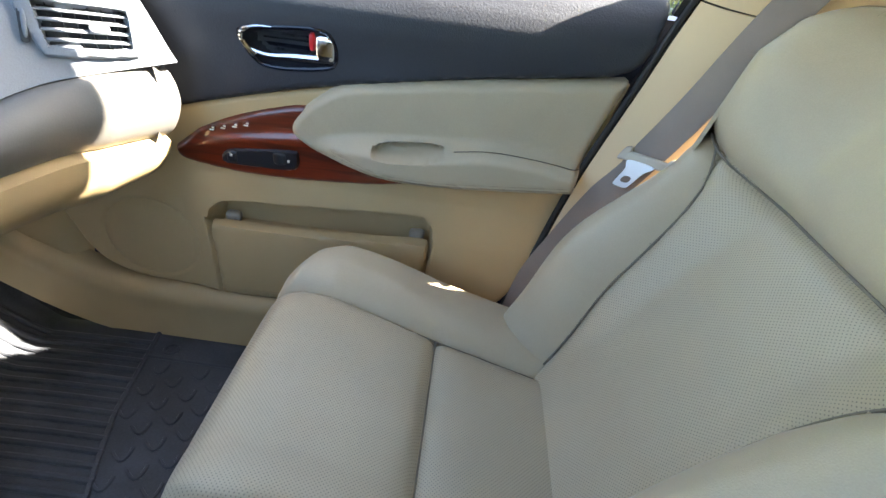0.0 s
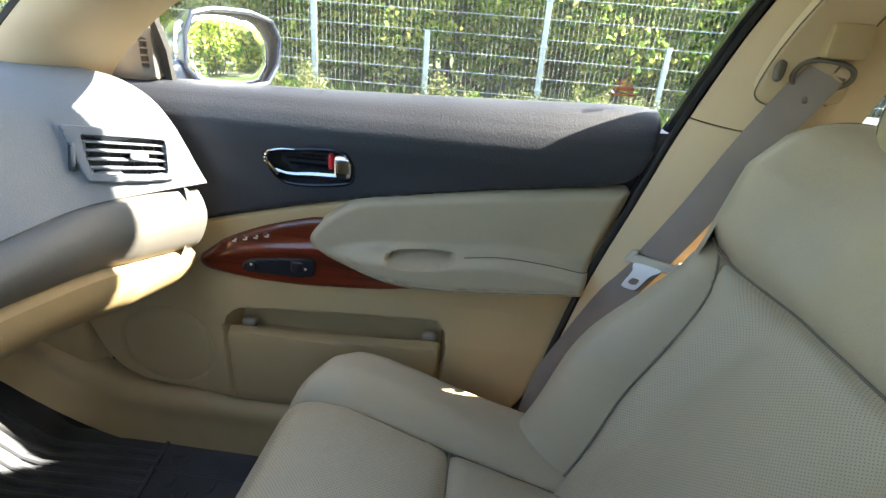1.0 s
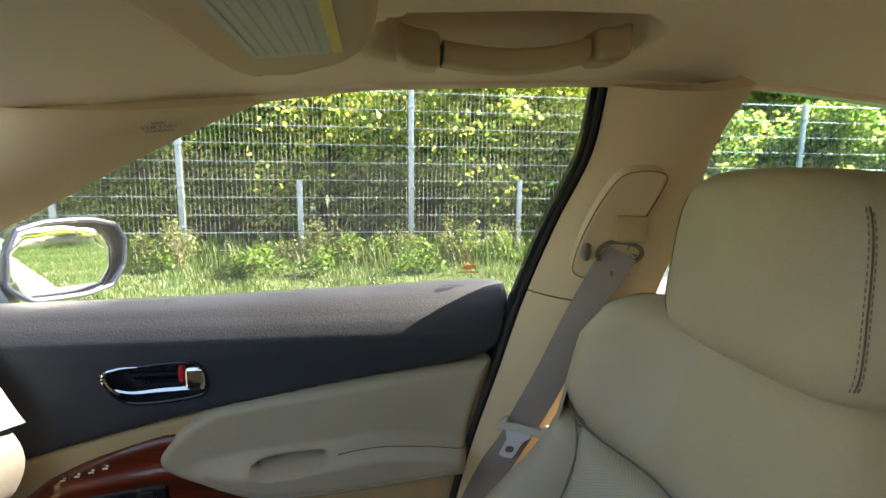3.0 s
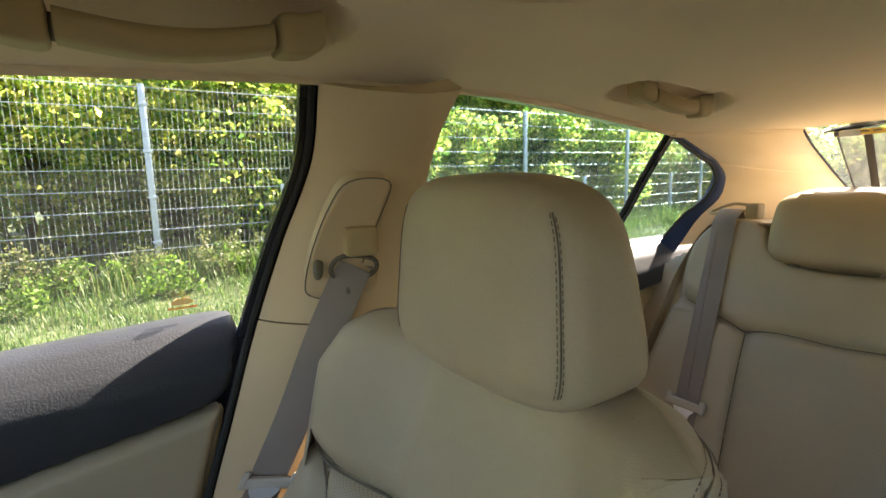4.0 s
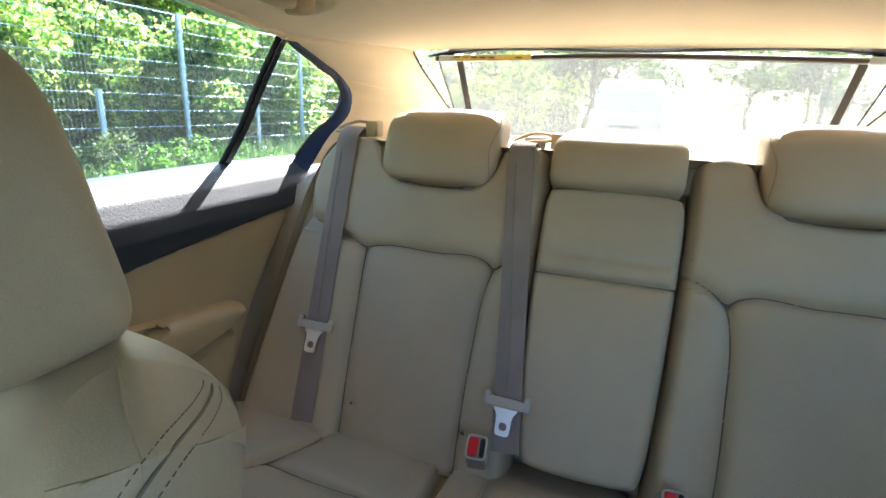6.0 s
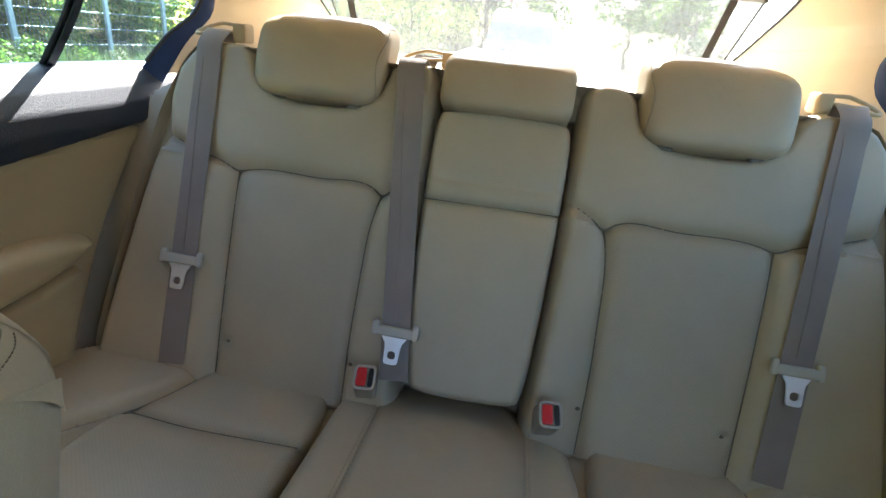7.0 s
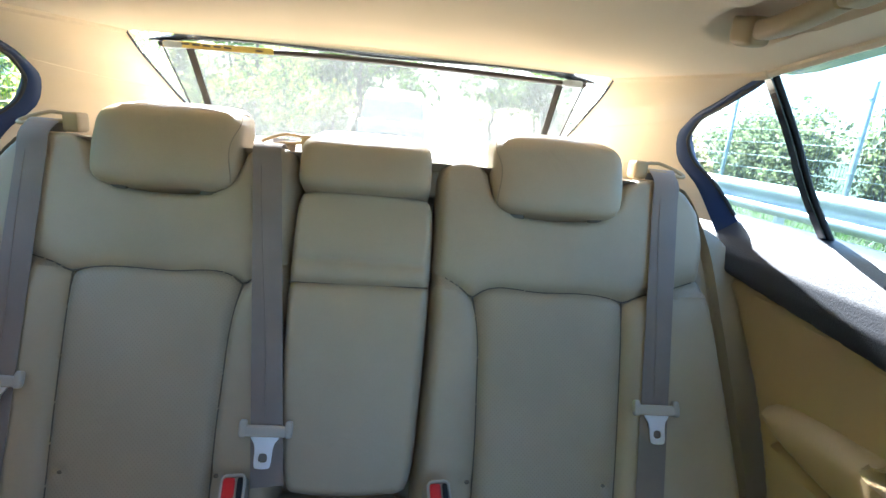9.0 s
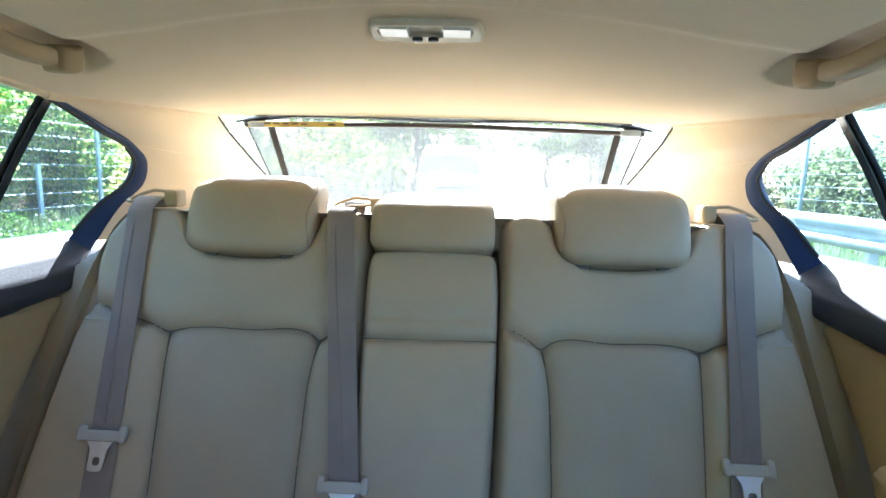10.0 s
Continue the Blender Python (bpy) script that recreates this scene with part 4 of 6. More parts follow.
for side in (1, -1):
    s = thing("door_sill", (0.0, side * 0.68, 0.185), "beige plastic door sill trim with a rounded step", "door sill", "door sills")
    prof = [(0.735, 0.315), (0.715, 0.312), (0.69, 0.306), (0.678, 0.29), (0.676, 0.255), (0.670, 0.220), (0.664, 0.186)]
    part("step", mirrored(sheet(lambda u, v: (lambda x, p: (x, p[0] - 0.10 * max(0, -0.38 - x), p[1] + 1.1 * max(0, -0.34 - x) ** 1.5))(-0.74 + 2.34 * u, spline(prof, 21)[int(round(v * 20))]), 50, 20, -0.01), side), BEIGE, s)
    kick = [(-0.42, 0.33), (-0.445, 0.38), (-0.455, 0.46), (-0.47, 0.64), (-0.80, 0.64), (-0.80, 0.20), (-0.52, 0.24)]
    part("kick_panel", mirrored(cushion(kick, lambda x, z, h: (x, 0.725 - h - 0.15 * max(0, -0.47 - x), z), 0.03, 0.03, res=0.012), side), BEIGE, s)


# ---- dashboard ----
dash = thing("dashboard", (-0.5, 0.1, 0.45), "two-tone dashboard with grey top, dark band and beige glovebox", "dashboard")
SHIFT_Y = np.linspace(-0.72, 0.76, 371)
SHIFT_X = np.interp(SHIFT_Y, [-0.7, 0.0, 0.3, 0.45, 0.53, 0.565, 0.60, 0.665, 0.72, 0.76], [0.0, -0.10, -0.085, -0.055, -0.035, -0.018, 0.020, 0.098, 0.160, 0.20])
SHIFT_X = np.convolve(np.pad(SHIFT_X, 7, "edge"), np.hanning(17)[1:-1] / np.hanning(17).sum(), "valid")
SHIFT = lambda y: float(np.interp(y, SHIFT_Y, SHIFT_X))
PROF = [(-0.95, 0.915), (-0.70, 0.925), (-0.50, 0.932), (-0.40, 0.928), (-0.34, 0.915), (-0.30, 0.892), (-0.275, 0.862), (-0.255, 0.825), (-0.236, 0.785), (-0.228, 0.770)]
MID = [(-0.232, 0.768), (-0.212, 0.766), (-0.196, 0.745), (-0.190, 0.715), (-0.198, 0.685), (-0.212, 0.662), (-0.222, 0.654)]
LOWP = [(-0.226, 0.655), (-0.214, 0.650), (-0.210, 0.630), (-0.218, 0.600), (-0.245, 0.572), (-0.32, 0.535), (-0.46, 0.46), (-0.62, 0.38)]


SINK = lerp_curve([-0.7, 0.25, 0.40, 0.665], [0.055, 0.055, 0.042, 0.0])


def dash_sheet(prof, m, z_fix, z_seam, reach, reach_low=None):
    """A dash panel along the profile; its seam edge sinks away from the door, its end comes forward to the door."""
    pts = spline(prof, m + 1)

    def f(u, v):
        y = -0.72 + 1.385 * v
        p = pts[int(round(u * m))]
        w = min(1.0, max(0.0, (p[1] - z_fix) / (z_seam - z_fix)))
        s = SHIFT(y)
        if s > 0:
            s *= reach if reach_low is None else float(np.interp(p[1], [0.56, 0.655], [reach_low, reach]))
        return (p[0] + s * min(1.0, max(0.0, (p[0] + 0.60) / 0.2)), y, p[1] - SINK(y) * w)

    return sheet(f, m, 260, 0.012)


TL, TR = Vector((-0.264, 0.585, 0.848)), Vector((-0.184, 0.648, 0.834))
VU = (TR - TL).normalized()
VV = Vector((0.42, 0.0, -0.90))
VV = (VV - VU * VV.dot(VU)).normalized()
VN = VU.cross(VV)
VN = VN if VN.x > 0 else -VN
on_vent = lambda off: (lambda a, b, h: TL + VU * a + VV * b + VN * (off + h))
SLOT = [(0.0, 0.0), (0.106, -0.002), (0.110, 0.050), (0.014, 0.056)]


def cut_slot(data):
    """Leaves an opening for the vent."""
    flat = np.array([((Vector(v) - TL).dot(VU), (Vector(v) - TL).dot(VV)) for v in data[0]])
    hit = inside(flat, np.array(SLOT) + np.array([(-0.005, -0.005), (0.005, -0.005), (0.005, 0.005), (-0.005, 0.005)])) & np.array([abs((Vector(v) - TL).dot(VN)) < 0.04 for v in data[0]])
    return data[0], [f for f in data[1] if not all(hit[k] for k in f)]


part("top_cover", cut_slot(dash_sheet(PROF, 60, 0.92, 0.77, 1.0)), DASHTOP, dash, "grey-blue grained dash top")
part("middle_band", dash_sheet(MID, 20, 0.655, 0.768, 0.55), DASHMID, dash, "dark taupe padded band")
glove = part("glovebox", dash_sheet(LOWP, 24, 0.9, 2.0, 0.52, 0.2), BEIGE, dash, "beige glovebox and lower panel")
part("end_cap", cushion([(-0.70, 0.91), (-0.38, 0.915), (-0.27, 0.90), (-0.20, 0.86), (-0.152, 0.785), (-0.146, 0.73), (-0.155, 0.67), (-0.20, 0.60), (-0.34, 0.51), (-0.6, 0.38)], lambda x, z, h: (x - 0.006, 0.664 + h, z), 0.006, 0.006, res=0.012), DASHMID, dash)
vent = part("air_vent", cushion([(-0.026, -0.012), (0.113, -0.013), (0.119, 0.060), (0.008, 0.069)], on_vent(0.003), 0.004, 0.003, res=0.003, corner=0.005, skirt=0.016,
            dents=[(SLOT, 0.034, 0.002, 0.003)]), DASHTOP, dash, "slanted air vent with slim slats")
part("vent_well", cushion(SLOT, on_vent(-0.024), 0.001, 0.002, res=0.01, corner=0), BLACK, vent)
for k in range(4):
    t = (k + 0.75) / 4.6
    a, b = Vector((0.014 * t, 0.056 * t, 0)), Vector((0.106 + 0.004 * t, -0.002 + 0.052 * t, 0))
    part("vane", ribbon([on_vent(-0.001)(a.x + 0.001, a.y, 0), on_vent(-0.001)((a.x + b.x) / 2, (a.y + b.y) / 2, 0), on_vent(-0.001)(b.x - 0.001, b.y, 0)], [VN + 0.5 * VV] * 3, 0.009, 0.002), DASHTOP, vent)
for k in range(6):
    part("rear_vane", ribbon([on_vent(-0.012)(0.016 + 0.015 * k, 0.001, 0), on_vent(-0.012)(0.024 + 0.015 * k, 0.05, 0)], [VN, VN], 0.010, 0.0015), BLACK, vent)
part("vent_slider", softbox((0.024, 0.012, 0.008), on_vent(0.004)(0.072, 0.027, 0), 4, 6, Matrix((VU, VV, VN)).transposed()), DASHTOP, vent)
part("wheel_slot", softbox((0.010, 0.046, 0.004), on_vent(0.005)(-0.008, 0.030, 0), 6, 6, Matrix((VU, VV, VN)).transposed()), BLACK, vent)
part("vent_wheel", softbox((0.006, 0.036, 0.012), on_vent(0.004)(-0.007, 0.030, 0), 3, 6, Matrix((VU, VV, VN)).transposed()), DASHTOP, vent)

# ---- floor mat ----
mat_o = thing("floor_mat", (-0.3, 0.4, 0.19), "black ribbed rubber floor mat in the footwell", "floor mat")
part("mat_base", cushion([(-0.75, 0.12), (-0.75, 0.672), (-0.40, 0.684), (-0.05, 0.684), (0.05, 0.68), (0.05, 0.12)], lambda x, y, h: (x, y, 0.188 + h + max(0, -0.5 - x) * 0.9), 0.008, 0.006, res=0.02, skirt=0.004), RUBBER, mat_o)
edge_x = lambda y: -0.272 + 0.17 * (0.60 - y) + 0.25 * max(0, 0.45 - y) ** 1.2
for k in range(20):
    y = 0.14 + 0.0245 * k
    x1 = edge_x(y)
    line = [(x, y + 0.03 * math.sin((x + 0.75) * 3), 0.197 + max(0, -0.5 - x) * 0.9) for x in np.linspace(-0.73, x1, 14)]
    part("rib", tube(line, 0.0062, 8), RUBBER, mat_o)
part("rib_border", tube([(edge_x(y), y + 0.02, 0.198) for y in np.linspace(0.12, 0.645, 24)], 0.005, 6), RUBBER, mat_o)
part("field_border", tube([(x, 0.602 - 0.02 * max(0, x + 0.1), 0.197) for x in np.linspace(-0.275, 0.04, 12)], 0.0042, 6), RUBBER, mat_o)
part("eyelet", tube([(-0.232 + 0.013 * math.cos(a), 0.626 + 0.013 * math.sin(a), 0.198) for a in np.linspace(0, 2 * math.pi, 17)[:-1]], 0.0035, 6, True), RUBBER, mat_o)
for i in range(7):
    for j in range(9):
        cx, cy = -0.225 + 0.040 * i, 0.572 - 0.052 * j + (0.026 if i % 2 else 0)
        if cx < edge_x(cy) + 0.02 or cy > 0.585:
            continue
        vee = [(-0.015, 0.012, 0.1955), (-0.008, -0.004, 0.1972), (0, -0.011, 0.1972), (0.008, -0.004, 0.1972), (0.015, 0.012, 0.1955)]
        part("tread_chevron", tube(smooth([(cx + 0.90 * a - 0.43 * b, cy + 0.43 * a + 0.90 * b, z) for a, b, z in vee], 1, False), 0.0034, 6), RUBBER, mat_o)


# ---- front passenger seat ----
FY = 0.365
BACKP = spline([(0.455, 0.36), (0.53, 0.46), (0.60, 0.57), (0.655, 0.66), (0.703, 0.745), (0.748, 0.85), (0.785, 0.945)], 61)
BACKD = np.r_[0, np.cumsum(np.linalg.norm(np.diff(BACKP, axis=0), axis=1))]
BACKT = np.gradient(BACKP, BACKD, axis=0)


def v_at(z):
    return float(np.interp(z, BACKP[:, 1], BACKD))


def wing(u, v):
    a = min(1, max(0, (abs(u) - 0.09) / 0.12))
    out = float(np.interp(v, [v_at(0.70), v_at(0.78), v_at(0.85), v_at(0.945)], [0.055, 0.075, 0.088, 0.070])) if u > 0 else float(np.interp(v, [v_at(0.80), v_at(0.945)], [0.055, 0.042]))
    return out * a * a * (3 - 2 * a)


def on_back(off=0.0):
    def f(u, v, h):
        x, z = [float(np.interp(v, BACKD, BACKP[:, k])) for k in (0, 1)]
        tx, tz = [float(np.interp(v, BACKD, BACKT[:, k])) for k in (0, 1)]
        n = Vector((-tz, 0, tx)).normalized()
        return Vector((x, FY + u, z)) + n * (off + h + wing(u, v))
    return f


seat = thing("passenger_seat", (0.35, FY, 0.185), "grey-beige leather front passenger seat with perforated centre panels", "car seat")
VP, VT = v_at(0.745), v_at(0.945)
edge_o = [(0.115, 0.0), (0.135, v_at(0.45)), (0.150, v_at(0.53)), (0.160, v_at(0.61)), (0.175, v_at(0.68)), (0.195, v_at(0.728))]
edge_i = [(0.125, 0.0), (0.125, v_at(0.45)), (0.127, v_at(0.56)), (0.137, v_at(0.64)), (0.160, v_at(0.69)), (0.192, v_at(0.728))]
panel = [(u - 0.001, v) for u, v in edge_o] + [(0.21, VP), (0.10, VP - 0.006), (-0.10, VP - 0.006), (-0.21, VP)] + [(-u + 0.001, v) for u, v in edge_i[::-1]]


def bolster(edge):
    return [(u + 0.001, v) for u, v in edge] + [(0.213, VP - 0.002), (0.250, VP + 0.016), (0.262, v_at(0.70)), (0.264, v_at(0.55)), (0.255, 0.10), (0.225, 0.0)]


upper = [(-0.213, VP - 0.002), (-0.10, VP - 0.008), (0.10, VP - 0.008), (0.213, VP - 0.002), (0.252, VP + 0.018), (0.258, VP + 0.08), (0.246, VT - 0.06), (0.215, VT - 0.014), (0.12, VT), (-0.12, VT), (-0.195, VT - 0.012), (-0.222, VT - 0.06), (-0.240, VP + 0.08), (-0.243, VP + 0.016)]
TOPLINE = [(0.262, VP + 0.020), (0.235, VP + 0.006), (0.205, VP - 0.004), (0.10, VP - 0.007), (-0.10, VP - 0.007), (-0.205, VP - 0.004), (-0.235, VP + 0.006), (-0.262, VP + 0.018)]
SEAM_O = [(u, v) for u, v in edge_o] + [(0.205, VP - 0.004)]
SEAM_I = [(-u, v) for u, v in edge_i] + [(-0.205, VP - 0.004)]
back_outline = [(0.225, 0.0), (0.255, 0.10), (0.264, v_at(0.55)), (0.263, v_at(0.70)), (0.256, VP + 0.015), (0.259, VP + 0.08), (0.247, VT - 0.06), (0.215, VT - 0.014), (0.12, VT), (-0.12, VT), (-0.195, VT - 0.012), (-0.222, VT - 0.06), (-0.241, VP + 0.08), (-0.247, VP + 0.014), (-0.262, v_at(0.70)), (-0.264, v_at(0.55)), (-0.255, 0.10), (-0.225, 0.0)]


def back_lift(w):
    """How far the sides swell forward beside the hips."""
    return 0.030 * np.clip((np.abs(w[:, 0]) - 0.10) / 0.10, 0, 1) ** 1.5 * np.exp(-(((w[:, 1] - v_at(0.55)) / 0.12) ** 2)) * np.clip((0.275 - np.abs(w[:, 0])) / 0.04, 0.25, 1)


pieces = cushion(back_outline, on_back(), 0.034, 0.042, 0.0, res=0.005, skirt=0.012, corner=0.03,
    grooves=[(line, d, w, False) for line in (TOPLINE, SEAM_O, SEAM_I) for d, w in ((0.008, 0.006), (0.009, 0.020))],
    regions=[band(TOPLINE, [(-0.3, VT + 0.1), (0.3, VT + 0.1)]), SEAM_O + [(0.3, VP), (0.3, -0.1), (0.11, -0.1)], SEAM_I + [(-0.3, VP), (-0.3, -0.1), (-0.08, -0.1)]], puff=(0.004, 0.010, 0.010, 0.002),
    lift=back_lift)
for name, data, mat in zip(("back_upper", "back_bolster", "back_bolster", "back_panel"), pieces, (LEATHER, LEATHER, LEATHER, PERF)):
    part(name, data, mat, seat, "perforated leather centre of the backrest" if mat is PERF else "", 180)
for line in (TOPLINE[1:-1], SEAM_O, SEAM_I):
    part("back_seam", tube([on_back(0.0190 + float(back_lift(np.array([[a, b]]))[0]))(a, b, 0) for a, b in spline(line, 40)], 0.0017, 6), PIPE, seat)
shell = part("back_shell", cushion(back_outline, lambda u, v, h: on_back(0.002)(u, v, -h), 0.11, 0.07, res=0.008, skirt=0.004, corner=0.03), LEATHER, seat, "", 180)
# one smooth skin over the rounded edge of the upper backrest
rim_line = smooth(rounded([p for p in back_outline if abs(p[1] - VP - 0.0145) > 0.001], 0.05), 2)
rim_in = np.roll(rim_line, -1, 0) - np.roll(rim_line, 1, 0)
rim_in = np.stack([-rim_in[:, 1], rim_in[:, 0]], 1) / np.linalg.norm(rim_in, axis=1)[:, None]
pick = np.where(rim_line[:, 1] > v_at(0.48))[0]
fall = lambda d, edge: (1 - (1 - d / edge) ** 2) ** 0.7
proud = lambda d: 0.002 * max(-1.0, 1 - d / 0.016)
SKIN = [(d, 0.034 * fall(min(d, 0.042), 0.042) + 0.004 * d / 0.042 + proud(d)) for d in (0.046, 0.040, 0.033, 0.026, 0.020, 0.015, 0.010, 0.006, 0.002)] + [(-0.0022, 0.002), (-0.0022, -0.006)] + [(d, -proud(d) - 0.11 * fall(d + 0.002, 0.07)) for d in (0.0, 0.004, 0.009, 0.016, 0.024, 0.034, 0.046)]
swell = back_lift(rim_line + 0.015 * rim_in)
verts = [on_back(off + swell[k])(*(rim_line[k] + d * rim_in[k]), 0) for k in pick for d, off in SKIN]
m = len(SKIN)
part("shoulder_skin", (verts, [[a * m + b, a * m + b + 1, (a + 1) * m + b + 1, (a + 1) * m + b] for a in range(len(pick) - 1) for b in range(m - 1)]), LEATHER, seat, "", 180)
HEM = spline([(0.822, 0.226, 0.903), (0.800, 0.198, 0.909), (0.779, 0.182, 0.914), (0.756, 0.168, 0.920), (0.738, 0.158, 0.924), (0.724, 0.1535, 0.922), (0.712, 0.152, 0.916), (0.700, 0.152, 0.906)], 40)
OUT = Vector((0.30, -0.72, 0.62)).normalized()
along = [(Vector(HEM[min(k + 1, 39)]) - Vector(HEM[max(k - 1, 0)])).normalized() for k in range(40)]
over = [d.cross(OUT).normalized() for d in along]
part("hem_seam", tube([Vector(p) + OUT * 0.0026 for p in HEM], 0.0010, 6), PIPE, shell)
for o in (0.0075, -0.0075):
    part("seam_stitching", stitches([Vector(p) + OUT * 0.0026 + v * o for p, v in zip(HEM, over)], OUT, 0.0026, 0.0022, 0.00042), SEWING, shell)
head = thing("front_headrest", (0.75, FY, 0.93), "smooth leather headrest on the front passenger seat", "headrest")


def head_warp(p):
    t = p.z / 0.090
    k = min(1.0, max(0.0, (p.x + 0.054) / 0.108))
    k = k * k * (3 - 2 * k)
    x = p.x - k * 0.42 * t * 0.054 + (1 - k) * 0.010 * (p.y / 0.13) ** 2
    return (x + 0.006 * t, p.y * (1.0 - 0.07 * t - 0.05 * max(0, t) ** 3), p.z + (0.010 if t > 0 else 0.0) * (1 - (p.y / 0.14) ** 2))


HC = Vector((0.736, FY + 0.0, 1.022))
hr = part("cushion_body", softbox((0.108, 0.268, 0.180), HC, 5.0, 24, warp=head_warp), LEATHER, head)
for s in (1, -1):
    for o in (0.0, 0.006, 0.012):
        rows = []
        for z in np.linspace(-0.080, 0.080, 18):
            q = Vector((-1.0, s * (1.05 - o * 6), z / 0.090))
            r = sum(abs(c) ** 5.0 for c in q) ** (1 / 5.0)
            w = Vector(head_warp(Vector((q.x / r * 0.054, q.y / r * 0.134, q.z / r * 0.090))))
            rows.append(HC + w + Vector((-0.0004, s * 0.0003, 0)))
        if o == 0.006:
            part("headrest_seam", tube(rows, 0.0007, 6), SEWING, hr)
        else:
            part("headrest_stitching", stitches(rows, (-1, 0, 0), 0.0034, 0.0022, 0.00045), SEWING, hr)
for s in (1, -1):
    part("post", tube([(0.765, FY + s * 0.06, 0.88), (0.762, FY + s * 0.06, 0.97)], 0.006, 10), CHROME, head)
    part("post_collar", softbox((0.03, 0.03, 0.014), (0.768, FY + s * 0.06, 0.945), 3, 6), BEIGE, seat)

CUSH_Z = lerp_curve([0.0, 0.05, 0.10, 0.142, 0.30, 0.40, 0.49, 0.58], [0.455, 0.478, 0.492, 0.490, 0.442, 0.420, 0.402, 0.39])


def on_cushion(off=0.0):
    def f(x, v, h):
        drop = 0.12 * max(0, 0.075 - x) ** 1.0
        return Vector((x, FY + v, CUSH_Z(x) - drop + off + h))
    return f


CROSS = [(0.302, -0.178), (0.302, 0.0), (0.302, 0.126)]
SIDE_O = [(0.040, 0.137), (0.10, 0.137), (0.20, 0.133), (0.302, 0.126), (0.40, 0.116), (0.50, 0.105), (0.56, 0.10)]
SIDE_I = [(a, -b - 0.052) for a, b in SIDE_O]
seat_outline = [(0.048, -0.16), (0.048, 0.15), (0.062, 0.195), (0.12, 0.252), (0.25, 0.264), (0.45, 0.256), (0.54, 0.235), (0.55, 0.12), (0.55, -0.12), (0.54, -0.235), (0.45, -0.256), (0.25, -0.264), (0.12, -0.252), (0.062, -0.20)]
pieces = cushion(seat_outline, on_cushion(), 0.020, 0.030, 0.0, res=0.006, skirt=0.10, corner=0.03,
    grooves=[(line, d, w, False) for line in (CROSS, SIDE_O, SIDE_I) for d, w in ((0.007, 0.005), (0.004, 0.015))],
    regions=[SIDE_O + [(0.6, 0.4), (0.0, 0.4)], SIDE_I + [(0.6, -0.4), (0.0, -0.4)], [(0.0, -0.2), (0.302, -0.2), (0.302, 0.2), (0.0, 0.2)]], puff=(0.020, 0.020, 0.006, 0.005),
    lift=lambda w: 0.014 * np.clip((np.abs(w[:, 1]) - 0.12) / 0.06, 0, 1) * np.exp(-(((w[:, 0] - 0.16) / 0.13) ** 2)))
for name, data, mat in zip(("cushion_bolster", "cushion_bolster", "cushion_front", "cushion_rear"), pieces, (LEATHER, LEATHER, PERF, PERF)):
    part(name, data, mat, seat, "perforated leather seat cushion" if mat is PERF else "", 60)
for line in (CROSS, SIDE_O[1:], SIDE_I[1:]):
    part("cushion_seam", tube([on_cushion(0.0095)(a, b, 0) for a, b in spline(line, 40)], 0.0016, 6), PIPE, seat)
part("cushion_base", softbox((0.50, 0.49, 0.16), (0.32, FY, 0.312), 8, 10), LEATHER, seat)
part("seat_rail", box(0.10, 0.55, FY - 0.2, FY + 0.2, 0.188, 0.26, 0.01), BLACK, seat)


# ---- seat belts ----
def tongue(at, across, down, parent, lift=Vector((0, 0, 0))):
    a, d = Vector(across).normalized(), Vector(down).normalized()
    n = a.cross(d)
    m = Matrix((a, d, n)).transposed()
    cover = part("tongue_cover", join(softbox((0.078, 0.017, 0.011), at, 5, 8, m), softbox((0.012, 0.026, 0.011), Vector(at) + a * 0.034 - d * 0.003, 4, 6, m), softbox((0.012, 0.026, 0.011), Vector(at) - a * 0.034 - d * 0.003, 4, 6, m)), TONGUE, parent, "grey-beige plastic tongue cover")
    outer = smooth([(-0.022, 0.004), (0.022, 0.004), (0.020, 0.012), (0.013, 0.02), (0.0125, 0.05), (0.009, 0.054), (-0.009, 0.054), (-0.0125, 0.05), (-0.013, 0.02), (-0.020, 0.012)], 2)
    hole = smooth([(-0.007, 0.032), (0.007, 0.032), (0.007, 0.045), (-0.007, 0.045)], 2)
    mid = hole.mean(0)
    unit = lambda w: w / np.linalg.norm(w)
    hole = np.array([max(hole, key=lambda q: float(unit(q - mid) @ unit(o - mid))) for o in outer])
    verts, faces, n_o = [], [], len(outer)
    for h in (0.0014, -0.0014):
        for ring in (outer, hole):
            verts += [Vector(at) + a * p[0] + d * p[1] + n * h + lift for p in ring]
    for k in range(n_o):
        j = (k + 1) % n_o
        faces += [[k, j, n_o + j, n_o + k], [2 * n_o + j, 2 * n_o + k, 3 * n_o + k, 3 * n_o + j], [j, k, 2 * n_o + k, 2 * n_o + j], [n_o + k, n_o + j, 3 * n_o + j, 3 * n_o + k]]
    part("tongue_plate", (verts, faces), STEEL, parent, "bright steel latch plate")


